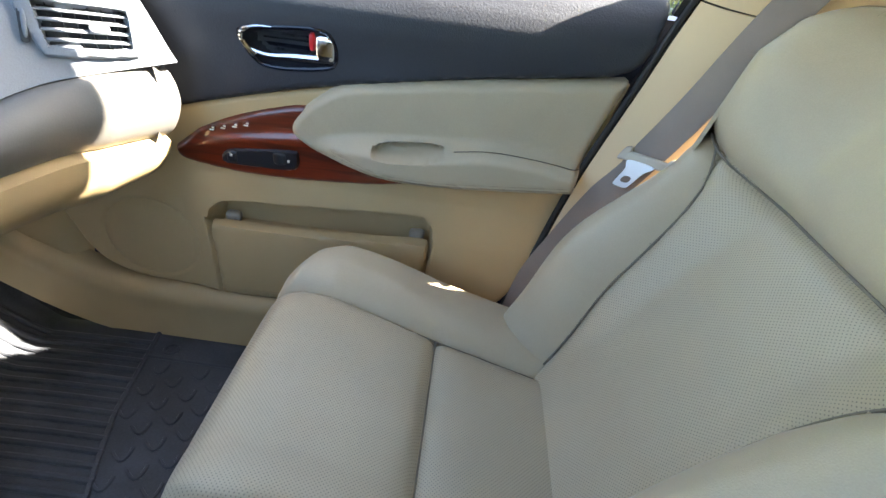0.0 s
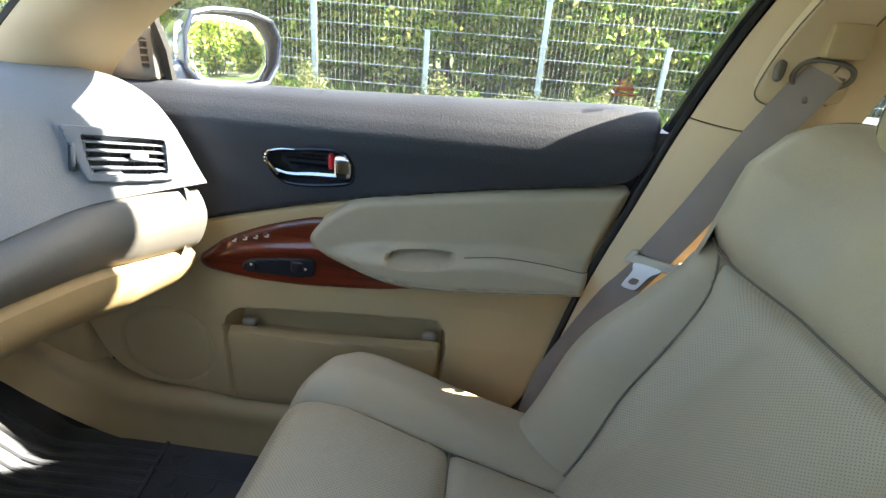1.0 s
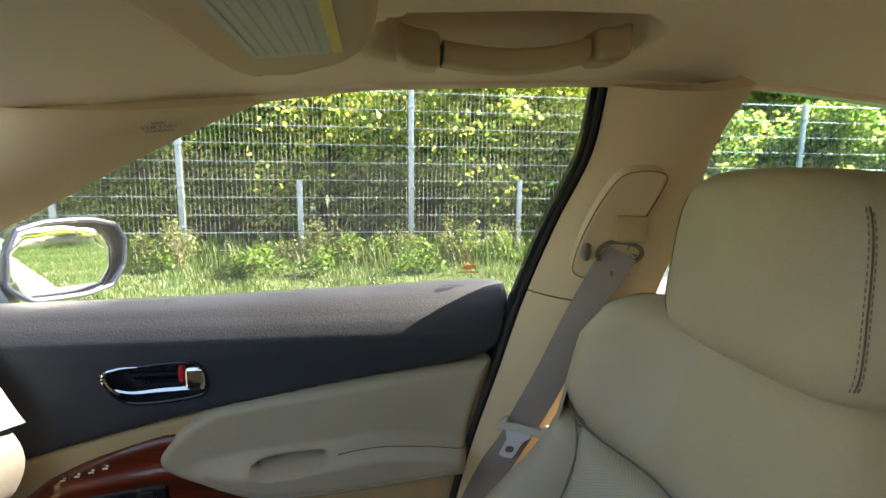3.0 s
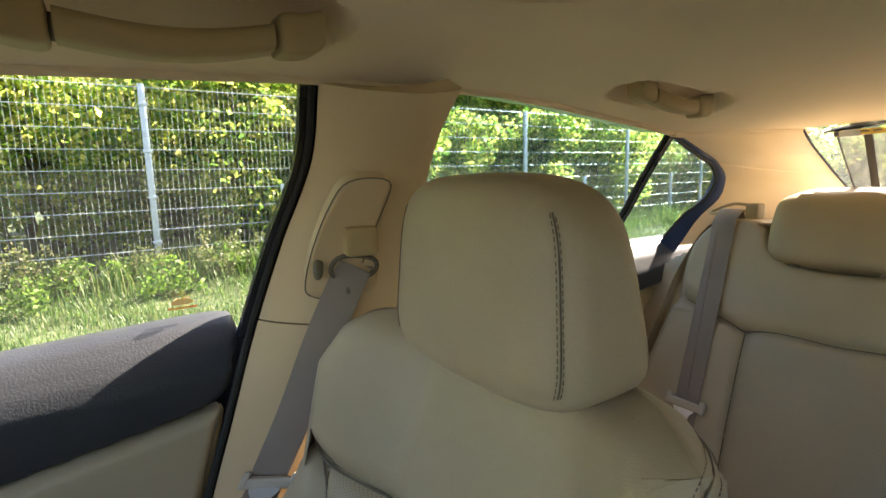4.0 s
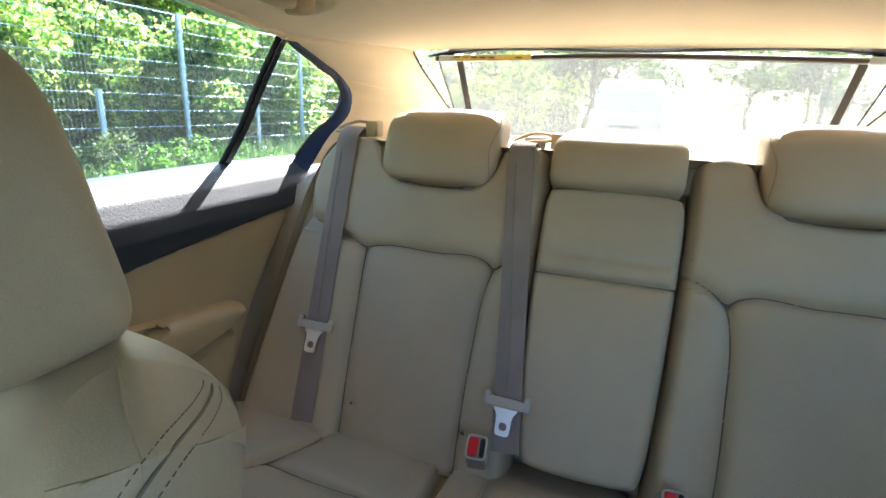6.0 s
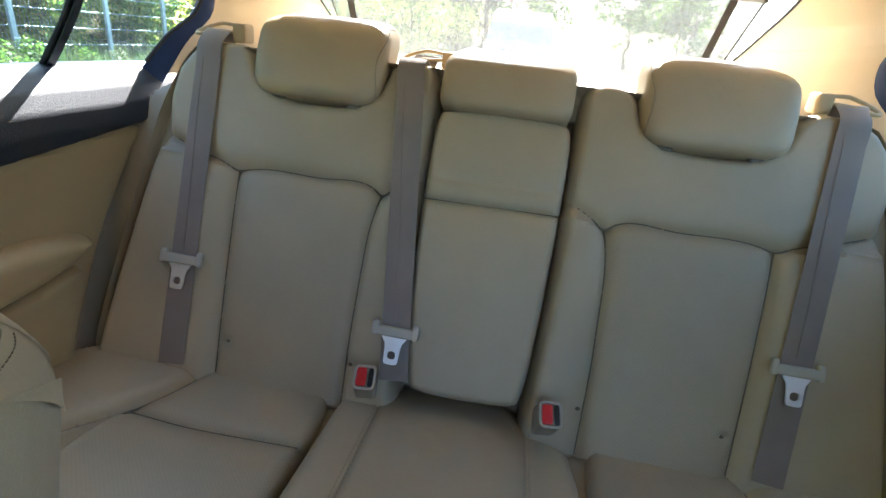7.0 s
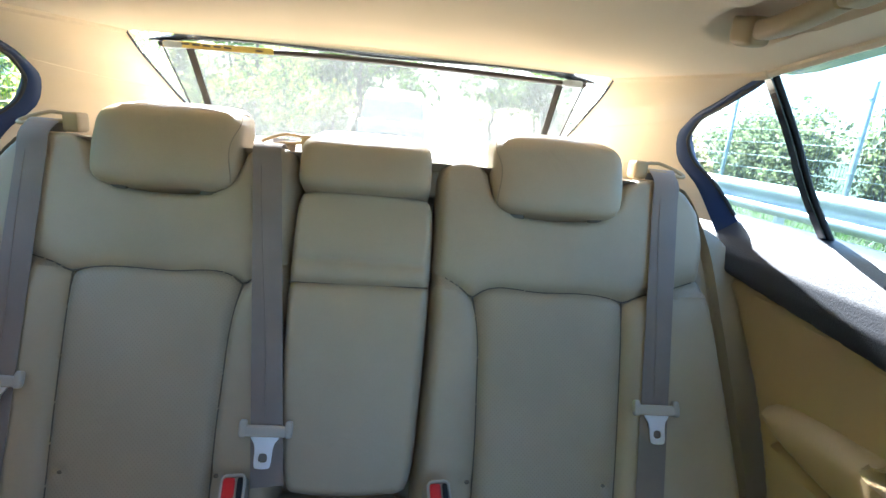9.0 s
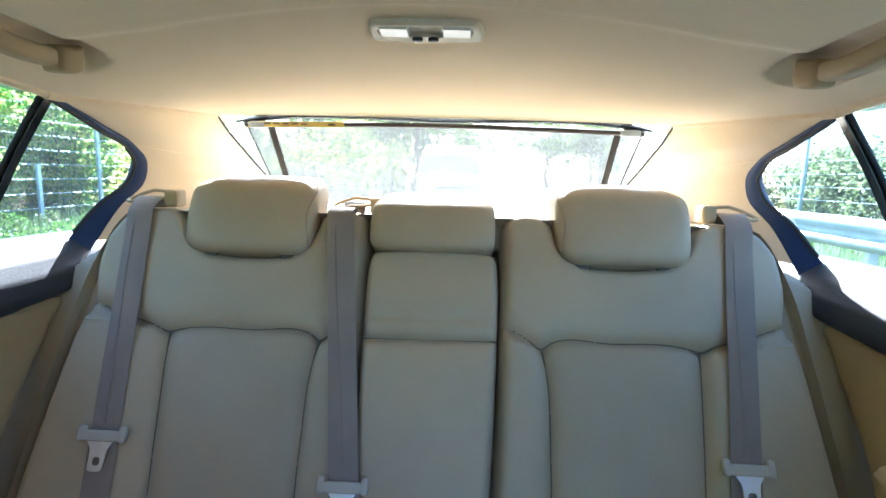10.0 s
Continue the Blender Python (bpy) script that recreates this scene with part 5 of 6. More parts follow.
belt = thing("front_seat_belt", (0.70, 0.62, 0.3), "grey-brown front seat belt hanging from the middle pillar", "seat belt", "seat belts")
strap = spline([(0.694, 0.602, 1.008), (0.652, 0.632, 0.90), (0.615, 0.652, 0.80), (0.580, 0.666, 0.722), (0.535, 0.674, 0.64), (0.49, 0.680, 0.54), (0.455, 0.685, 0.45), (0.44, 0.685, 0.37)], 40)
part("webbing", ribbon(strap, [(0.78, -0.60, 0.1)] * 40, 0.048), WEB, belt)
part("webbing_return", ribbon(spline([(0.700, 0.612, 1.008), (0.69, 0.65, 0.9), (0.66, 0.68, 0.6), (0.64, 0.69, 0.36)], 20), [(0.9, -0.4, 0.1)] * 20, 0.048), WEB, belt)
tongue(Vector((0.577, 0.656, 0.718)), (0.78, -0.58, 0.02), strap[19] - strap[12], belt, Vector((-0.004, -0.006, 0.002)))
gl = [(0.698 + (p[0] - 0.700) * 0.72, 0.606 + (p[1] - 0.606) * 0.72 - 0.002, 1.006 + (p[2] - 0.992) * 0.6) for p in smooth([(0.668, 0.608, 1.022), (0.655, 0.628, 0.985), (0.672, 0.628, 0.962), (0.715, 0.608, 0.963), (0.740, 0.597, 0.982), (0.732, 0.594, 1.012)], 3)]
part("guide_loop", tube(gl, 0.0032, 8, True), PIPE, belt, "plastic guide loop")
part("guide_cover", softbox((0.042, 0.032, 0.038), (0.699, 0.590, 1.042), 8, 12, Euler((0, 0, radians(-14))).to_matrix()), BEIGE, belt, "rounded bolt cover")
part("guide_core", softbox((0.060, 0.016, 0.050), (0.702, 0.618, 0.996), 4, 8, Euler((0, 0, radians(-14))).to_matrix()), PILLAR, belt)
PA, PB, PC, PD = Vector((0.664, 0.558, 1.121)), Vector((0.733, 0.541, 1.121)), Vector((0.632, 0.640, 0.968)), Vector((0.700, 0.625, 0.958))
PNRM = -(PB - PA).cross(PC - PA).normalized()
PNRM = PNRM if PNRM.y < 0 else -PNRM


def on_plate(off=0.0):
    return lambda u, v, h: (PA * (1 - u) + PB * u) * (1 - v) + (PC * (1 - u) + PD * u) * v + PNRM * (off + h) + Vector((0, 0.014 * math.sin(math.pi * v), 0))


part("adjuster_plate", cushion([(0.0, 0.0), (1.0, 0.0), (1.0, 1.0), (0.0, 1.0)], on_plate(), 0.004, 0.06, res=0.05, corner=0.14), PILLAR, belt, "beige height adjuster plate")
part("adjuster_groove", tube([on_plate(0.0015)(p[0], p[1], 0) for p in rounded([(0.0, 0.0), (1.0, 0.0), (1.0, 1.0), (0.0, 1.0)], 0.14)], 0.0009, 6, True), PIPE, belt)
for k, (u, v) in enumerate(((0.17, 0.70), (0.80, 0.82))):
    part("guide_slot", softbox((0.012, 0.012, 0.040), on_plate(0.004)(u, v, 0), 3, 8, Euler((radians(-28), radians(14), 0)).to_matrix()), PIPE, belt, "dark slot of the guide loop")


# ---- rear seat ----
TH = math.atan(0.5)
RU, RN, RO = Vector((math.sin(TH), 0, math.cos(TH))), Vector((-math.cos(TH), 0, math.sin(TH))), Vector((1.485, 0, 0.785))
on_rear = lambda off=0.0: (lambda y, s, h: RO + RU * s + RN * (off + h) + Vector((0, y, 0)))
bench = thing("rear_bench", (1.3, 0, 0.2), "beige leather rear bench seat with three places", "rear seat")
SIDE_BACK = [(0.633, 0.15), (0.622, 0.205), (0.58, 0.24), (0.54, 0.248), (0.475, 0.244), (0.466, 0.20), (0.44, 0.165), (0.40, 0.15), (0.29, 0.15), (0.25, 0.16), (0.224, 0.205), (0.220, 0.250), (0.124, 0.252), (0.124, 0.169), (0.124, 0.03), (0.120, -0.10), (0.108, -0.32), (0.106, -0.40), (0.67, -0.40), (0.67, -0.33), (0.655, -0.16), (0.636, 0.02), (0.619, 0.056), (0.632, 0.09)]
S_UP = [(0.66, 0.066), (0.605, 0.047), (0.56, 0.031), (0.50, 0.014), (0.468, 0.002), (0.45, 0.007), (0.32, 0.011), (0.21, 0.006), (0.196, -0.004), (0.175, 0.011), (0.145, 0.028), (0.10, 0.045)]
S_OUT = [(0.468, 0.002), (0.466, -0.04), (0.456, -0.18), (0.434, -0.42)]
S_IN = [(0.196, -0.004), (0.203, -0.04), (0.208, -0.18), (0.20, -0.42)]
TUCK = [(0.60, 0.17), (0.67, 0.17), (0.74, 0.08), (0.775, -0.15), (0.79, -0.42), (0.62, -0.42), (0.62, -0.16), (0.60, 0.03)]
for s in (1, -1):
    flip = lambda ps: [(s * a, b) for a, b in ps]
    up, so, si = [np.array(flip(spline(line, 60))) for line in (S_UP, S_OUT, S_IN)]
    pieces = cushion(flip(SIDE_BACK), on_rear(0.0), 0.030, 0.018, 0.0, res=0.0055, skirt=0.05, corner=0.022,
        grooves=[(line, d, w, False) for line in (up, so, si) for d, w in ((0.007, 0.005), (0.004, 0.018))] + [([flip([q])[0], flip([(q[0] + 0.0005, q[1])])[0]], 0.006, 0.009, False) for q in ((0.424, -0.305), (0.196, -0.305))],
        regions=[band(up, flip([(0.0, 0.4), (0.8, 0.4)])), band(so, flip([(0.434, -0.6), (0.9, -0.6), (0.9, 0.05)])), band(si, flip([(0.2, -0.6), (-0.05, -0.6), (-0.05, 0.05)]))], puff=(0.008, 0.013, 0.010, 0.004))
    for name, data, mat in zip(("back_upper", "outer_bolster", "inner_bolster", "back_panel"), pieces, (LEATHER, LEATHER, LEATHER, FINEPERF)):
        part(name, data, mat, bench, "perforated leather back panel" if mat is FINEPERF else "", 60)
    part("side_filler", cushion(flip(TUCK), on_rear(-0.022), 0.03, 0.02, res=0.012, skirt=0.06), LEATHER, bench)
    for line, a, b in ((up, 6, 55), (so, 0, 60), (si, 0, 60)):
        part("back_seam", tube([on_rear(0.0195)(q[0], q[1], 0) for q in line[a:b]], 0.0015, 6), PIPE, bench)
    for o in (0.0, 0.007):
        part("edge_stitching", stitches([on_rear(0.031)(s * (0.136 + o), b, 0) for b in np.linspace(0.06, 0.225, 12)], RN), STITCH, bench)
    part("button_tuft", softbox((0.009, 0.009, 0.005), on_rear(0.023)(s * 0.424, -0.305, 0), 2, 6), PIPE, bench)
    part("button_tuft", softbox((0.009, 0.009, 0.005), on_rear(0.023)(s * 0.196, -0.305, 0), 2, 6), PIPE, bench)
FOLD = [(0.14, 0.003), (0.0, 0.0045), (-0.14, 0.006)]
centre = cushion([(0.1235, 0.172), (-0.1215, 0.172), (-0.120, 0.006), (-0.115, -0.15), (-0.105, -0.330), (0.096, -0.334), (0.116, -0.15), (0.1225, 0.004)], on_rear(0.006), 0.032, 0.012, 0.003, res=0.005, skirt=0.05, corner=0.02,
    grooves=[(FOLD, 0.010, 0.004, False), (FOLD, 0.003, 0.015, False), ([(0.14, 0.041), (-0.14, 0.043)], 0.004, 0.006, False)], regions=[FOLD + [(-0.3, 0.3), (0.3, 0.3)]], puff=(0.004, 0.010))
part("centre_flap", centre[0], LEATHER, bench, "leather flap over the centre armrest", 60)
part("centre_armrest", centre[1], LEATHER, bench, "folded-up centre armrest", 60)
part("back_seam", tube([on_rear(0.0265)(a, b, 0) for a, b in spline([(0.119, 0.0032), (0.0, 0.0045), (-0.117, 0.0058)], 20)], 0.0018, 6), PIPE, bench)
part("back_core", cushion([(-0.68, -0.38), (0.68, -0.38), (0.64, 0.10), (0.60, 0.235), (-0.60, 0.235), (-0.64, 0.10)], lambda y, v, h: on_rear(0.014)(y, v, -h), 0.07, 0.03, res=0.03), LEATHER, bench)

part("top_roll", softbox((0.13, 1.17, 0.06), (1.645, 0, 0.970), 5, 24, warp=lambda p: (p.x, p.y, p.z - 0.03 * max(0, abs(p.y) - 0.5))), LEATHER, bench, "leather roll over the top of the backrest")
SEAT_Z = lerp_curve([0.85, 0.95, 1.05, 1.17, 1.33, 1.45], [0.46, 0.482, 0.478, 0.462, 0.440, 0.43])
on_bench = lambda off=0.0: (lambda x, y, h: Vector((x, y, SEAT_Z(x) + off + h)))
for s in (1, -1):
    f2 = lambda ps: [(p[0], s * p[1]) for p in ps]
    mid = np.array(f2(spline([(1.172, 0.19), (1.166, 0.30), (1.163, 0.40), (1.17, 0.50)], 30)))
    rim = np.array(f2(spline([(0.86, 0.566), (1.0, 0.566), (1.085, 0.556), (1.17, 0.50), (1.275, 0.464), (1.38, 0.462)], 60)))
    pieces = cushion(f2([(0.90, 0.212), (0.90, 0.66), (1.20, 0.72), (1.30, 0.70), (1.36, 0.60), (1.352, 0.40), (1.35, 0.215)]), on_bench(), 0.022, 0.014, 0.0, res=0.006, skirt=0.08, corner=0.03,
        grooves=[(line, d, w, False) for line in (mid, rim) for d, w in ((0.006, 0.005), (0.004, 0.016))],
        regions=[band(rim, f2([(1.6, 0.462), (1.6, 0.9), (0.7, 0.9)])), band(mid, f2([(0.5, 0.50), (0.5, 0.19)]))], puff=(0.012, 0.006, 0.004))
    for name, data, mat in zip(("seat_outer_bolster", "seat_front_panel", "seat_rear_panel"), pieces, (LEATHER, FINEPERF, FINEPERF)):
        part(name, data, mat, bench, "", 60)
    for line, a, b in ((mid, 3, 30), (rim, 5, 57)):
        part("seat_seam", tube([on_bench(0.0125)(q[0], q[1], 0) for q in line[a:b]], 0.0015, 6), PIPE, bench)
part("seat_centre", cushion([(0.90, 0.208), (1.28, 0.208), (1.33, 0.20), (1.37, 0.13), (1.39, 0.0), (1.38, -0.10), (1.30, -0.13), (1.29, -0.20), (0.90, -0.208)], on_bench(0.004), 0.024, 0.02, 0.012, res=0.009, skirt=0.06,
     grooves=[([(0.90, 0.132), (1.30, 0.132)], 0.004, 0.0035, False), ([(0.90, -0.118), (1.30, -0.118)], 0.004, 0.0035, False)]), LEATHER, bench)
part("seat_base", softbox((0.56, 1.36, 0.26), (1.15, 0, 0.32), 10, 8), LEATHER, bench)
for s in (1, -1):
    for o in (0.004, -0.004):
        part("seat_stitching", stitches([on_bench(0.036)(x, (0.132 if s > 0 else -0.118) + o, 0) for x in np.linspace(0.95, 1.30, 14)], (0, 0, 1)), STITCH, bench)

def head_top(p):
    """The top of a rear headrest rises towards its back; its foot is a little narrower."""
    t = min(1.0, max(0.0, p.z / 0.070))
    return (p.x * (1 - 0.06 * max(0, -p.z / 0.076)), p.y, p.z + 0.004 * (1 - (p.x / 0.12) ** 2) + t * (-0.016 + (0.054 - p.y) / 0.108 * 0.066))


for y in (0.345, -0.345):
    h = thing("rear_headrest", (1.58, y, 1.0), "wide leather rear headrest with sunlit top edge", "headrest", "rear headrests")
    R3 = Matrix((Vector((0, 1, 0)), RN, RU)).transposed()
    part("cushion_body", softbox((0.246, 0.108, 0.152), on_rear(0.010)(y, 0.222, 0), 6.0, 18, R3, head_top), LEATHER, h)
    for o in (-1 if y > 0 else 1,):
        part("side_welt", tube([on_rear(0.010)(y, 0.222, 0) + R3 @ Vector(head_top(Vector((q[0] * 0.123, q[1] * 0.054, q[2] * 0.076)) / sum(abs(c) ** 6 for c in q) ** (1 / 6))) for q in [(o * 0.985, math.cos(a), math.sin(a)) for a in np.linspace(-0.9, 1.9, 24)]], 0.0012, 5), STITCH, h)
    for s in (1, -1):
        part("post", tube([on_rear(0.0)(y + 0.065 * s, 0.09, 0), on_rear(0.0)(y + 0.065 * s, 0.17, 0)], 0.006, 8), CHROME, h)
        part("post_collar", softbox((0.03, 0.014, 0.018), on_rear(0.026)(y + 0.075 * s, 0.146, 0), 4, 6, R3), PIPE, h)
h = thing("centre_headrest", (1.58, 0, 1.0), "low leather centre headrest", "headrest", "rear headrests")
part("cushion_body", softbox((0.232, 0.125, 0.100), on_rear(0.006)(0.004, 0.212, 0), 6.0, 16, R3, lambda p: (p.x, p.y, p.z + min(1.0, max(0.0, p.z / 0.046)) * (-0.012 + (0.0625 - p.y) / 0.125 * 0.078))), LEATHER, h)
part("post", tube([on_rear(0.0)(0.006, 0.10, 0), on_rear(0.0)(0.006, 0.18, 0)], 0.006, 8), CHROME, h)


def rear_belt(name, top, bottom, s_tongue, s_end, off, guide_side, loop):
    """loop: where the belt comes out of its guide."""
    b = thing(name, (1.6, top, 1.0), "grey-brown rear seat belt with beige tongue and steel latch plate", "seat belt", "seat belts")
    ymid = lambda s: top + (bottom - top) * (0.235 - s) / (0.235 - s_end)
    loop = Vector(loop)
    if abs(top) < 0.3:
        lead = [Vector((1.640, top, 0.985)), Vector((1.606, top, 1.004)), on_rear(off - 0.010)(top, 0.246, 0)]
        part("webbing_upper", ribbon(spline([loop + Vector((0.004, 0, 0.002)), loop + Vector((-0.012, 0, -0.010)), Vector((1.635, top, 0.992))], 8), [(0, 1, 0)] * 8, 0.048), WEB, b)
    else:
        lead = [loop + Vector((0.012, 0, -0.022)), loop, on_rear(off - 0.006)(top, 0.252, 0)]
    pts = lead + [on_rear(off + 0.006)(ymid(s), s, 0) for s in np.linspace(0.232, s_end, 14)]
    part("webbing", ribbon(spline(pts, 60), [(0, 1, 0.0)] * 60, 0.048), WEB, b)
    for e in (0.006,):
        part("webbing_fold", ribbon(spline([p + RN * 0.0012 for p in [on_rear(off + 0.006)(ymid(s) + e + 0.004 * math.sin(9 * s), s, 0) for s in np.linspace(0.2, s_tongue + 0.02, 6)]], 20), [(0, 1, 0)] * 20, 0.0012), WEB, b)
    tongue(on_rear(off + 0.012)(ymid(s_tongue), s_tongue, 0), (0, 1, 0), -RU, b)
    g = part("belt_guide", softbox((0.036, 0.026, 0.034), loop + Vector((0.004, -guide_side * 0.046, -0.002)), 8, 10), BEIGE, b, "beige belt guide on the shelf edge")
    ring = [loop + Vector((0.014 * math.sin(a) + 0.002, guide_side * (0.002 + 0.046 * math.cos(a)), 0.004 + 0.008 * math.sin(a) - 0.012 * max(0, math.cos(a)))) for a in np.linspace(0, 2 * math.pi, 33)[:-1]]
    part("guide_lip", tube(ring, 0.0042, 8, True, 0.8), BEIGE, g, "beige oval loop")


rear_belt("rear_seat_belt", 0.560, 0.512, -0.175, -0.36, 0.038, 1, (1.590, 0.566, 1.030))
rear_belt("rear_seat_belt", 0.176, 0.112, -0.232, -0.312, 0.048, 1, (1.680, 0.178, 1.022))
rear_belt("rear_seat_belt", -0.553, -0.490, -0.180, -0.36, 0.038, -1, (1.590, -0.560, 1.030))


def buckle(x, y, lean):
    b = thing("belt_buckle", (x, y, 0.46), "beige belt buckle with red release button", "belt buckle", "belt buckles")
    m = Euler((0, radians(lean), radians(8))).to_matrix()
    at = Vector((x, y, 0.512))
    part("housing", softbox((0.042, 0.036, 0.080), at, 7, 10, m, lambda p: (p.x * (1 - 0.10 * p.z / 0.04), p.y, p.z)), BUCKLE, b)
    top = at + m @ Vector((0, 0, 0.0395))
    ring = [top + m @ Vector((0.0185 * math.copysign(abs(math.cos(a)) ** 0.35, math.cos(a)), 0.0160 * math.copysign(abs(math.sin(a)) ** 0.35, math.sin(a)), 0)) for a in np.linspace(0, 2 * math.pi, 41)[:-1]]
    part("rim", tube(ring, 0.0022, 6, True), TONGUE, b, "pale rim round the buckle mouth")
    part("release_button", softbox((0.030, 0.017, 0.008), top + m @ Vector((0, 0.0055, 0.0005)), 6, 8, m, lambda p: (p.x, p.y, p.z - 0.0015 * (1 - (p.x / 0.015) ** 2))), RED, b, "red release button")
    part("latch_slot", softbox((0.030, 0.008, 0.004), top + m @ Vector((0, -0.0095, 0.0)), 6, 6, m), BLACK, b)


buckle(1.300, 0.158, -38)
buckle(1.298, -0.143, -38)


# ---- roof fittings ----
def grab_handle(x0, x1, side, z0, z1, y0, sag, wide):
    """Hinge blocks at both ends, a dark gap, and a flat bowed grip between them."""
    g = thing("grab_handle", ((x0 + x1) / 2, side * y0, 1.24), "folded beige roof grab handle above the door", "grab handle", "grab handles")
    zat = lambda x: z0 + (z1 - z0) * (x - x0) / (x1 - x0)
    a, b = x0 + 0.046, x1 - 0.046

    def grip(u, v):
        x = a + (b - a) * u
        bow = math.sin(math.pi * u)
        ang = 2 * math.pi * v
        r = lambda w: math.copysign(abs(w) ** 0.6, w)
        return (x, y0 - 0.004 * bow + wide * r(math.cos(ang)), zat(x) - 0.008 - sag * bow + 0.012 * r(math.sin(ang)))

    n, m = 24, 20
    verts = [Vector(grip(i / n, j / m)) for i in range(n + 1) for j in range(m)]
    faces = [[i * m + j, i * m + (j + 1) % m, (i + 1) * m + (j + 1) % m, (i + 1) * m + j] for i in range(n) for j in range(m)] + [list(range(m))[::-1], [n * m + j for j in range(m)]]
    part("grip", mirrored((verts, faces), side), BEIGE, g)
    for x, out in ((x0 + 0.021, -1), (x1 - 0.021, 1)):
        part("hinge_cover", mirrored(softbox((0.044, 2 * wide + 0.004, 0.036), (x, y0, zat(x) - 0.004), 6, 10, warp=lambda p: (p.x, p.y, p.z + 0.10 * out * p.x + 0.006 * max(0, out * p.x / 0.022) ** 2)), side), BEIGE, g)
        part("hinge_pin", mirrored(tube([(x - out * 0.020, y0, zat(x) - 0.007), (x - out * 0.030, y0, zat(x) - 0.008)], 0.010, 10), side), PIPE, g)


grab_handle(0.372, 0.617, 1, 1.240, 1.254, 0.474, 0.010, 0.019)
for side in (1, -1):
    grab_handle(1.112, 1.318, side, 1.249, 1.228, 0.487, 0.006, 0.0135)

lamp = thing("dome_light", (1.28, 0, 1.26), "white rear dome light with two clear lenses and two small switches", "dome light")
LZ = lambda x: liner_z(x, 0) - 0.002
flat_lamp = lambda x, y, h: (x, y, LZ(x) - h)
part("housing", cushion([(1.2509, 0.072), (1.2509, -0.066), (1.3142, -0.072), (1.3142, 0.078)], flat_lamp, 0.005, 0.004, res=0.004, corner=0.008, dents=[([(1.2574, 0.062), (1.2574, -0.056), (1.2926, -0.06), (1.2926, 0.066)], 0.004, 0.003)]), LAMPBODY, lamp)
for y in (0.042, -0.036):
    part("lens", cushion([(1.2595, y + 0.019), (1.2595, y - 0.019), (1.2898, y - 0.02), (1.2898, y + 0.02)], lambda x, yy, h: (x, yy, LZ(x) - 0.003 - h), 0.004, 0.002, res=0.003, corner=0.003), LENS, lamp)
for y in (0.014, -0.006):
    part("switch", softbox((0.012, 0.014, 0.006), (1.2898, y, LZ(1.2898) - 0.009), 3, 6), BLACK, lamp)

seal_pts = rounded([(0.24, 0.326), (0.5, 0.328), (0.862, 0.330), (0.868, 0.0), (0.862, -0.330), (0.5, -0.328), (0.24, -0.326)], 0.09)
roof = thing("sunroof", (0.5, 0, 1.26), "closed sunroof blind edged with a black rubber seal", "sunroof")
part("seal", tube([(p[0], p[1], liner_z(p[0], p[1]) + 0.001) for p in seal_pts], 0.004, 8, True), SEAL, roof)
part("surround", tube([(p[0] * 1.02 - 0.01, p[1] * 1.05, liner_z(p[0] * 1.02 - 0.01, p[1] * 1.05) + 0.006) for p in seal_pts], 0.010, 8, True), CLOTH, roof)
visor = thing("sun_visor", (0.2, 0.35, 1.2), "beige sun visor folded up, with a printed warning label", "sun visor")
vz = lambda x, y: min(1.219, liner_z(x, y) - 0.008)
on_visor = lambda off=0.0: (lambda x, y, h: (x, y, vz(x, y) - off - h))
part("flap", cushion([(0.350, 0.06), (0.352, 0.30), (0.343, 0.384), (0.30, 0.44), (0.258, 0.483), (0.21, 0.467), (0.206, 0.348), (0.19, 0.06)], on_visor(), 0.013, 0.008, 0.002, res=0.006, skirt=0.006), VISOR, visor, "", 60)
lab = part("warning_label", cushion([(0.2525, 0.15), (0.2525, 0.389), (0.317, 0.356), (0.317, 0.15)], on_visor(0.0152), 0.0006, 0.001, res=0.02, corner=0, skirt=0.0005), VISORLABEL, visor, "white and yellow printed warning label")
part("label_band", cushion([(0.317, 0.15), (0.317, 0.356), (0.325, 0.352), (0.325, 0.15)], on_visor(0.0152), 0.0006, 0.001, res=0.01, corner=0, skirt=0.0005), YELLOW, lab)
for k in range(7):
    x = 0.257 + 0.0085 * k
    part("text_bar", cushion([(x, 0.16), (x, 0.372 - 0.004 * k), (x + 0.0018, 0.372 - 0.004 * k), (x + 0.0018, 0.16)], on_visor(0.0160), 0.0003, 0.001, res=0.02, corner=0, skirt=0.0003), SCRIPT, lab)

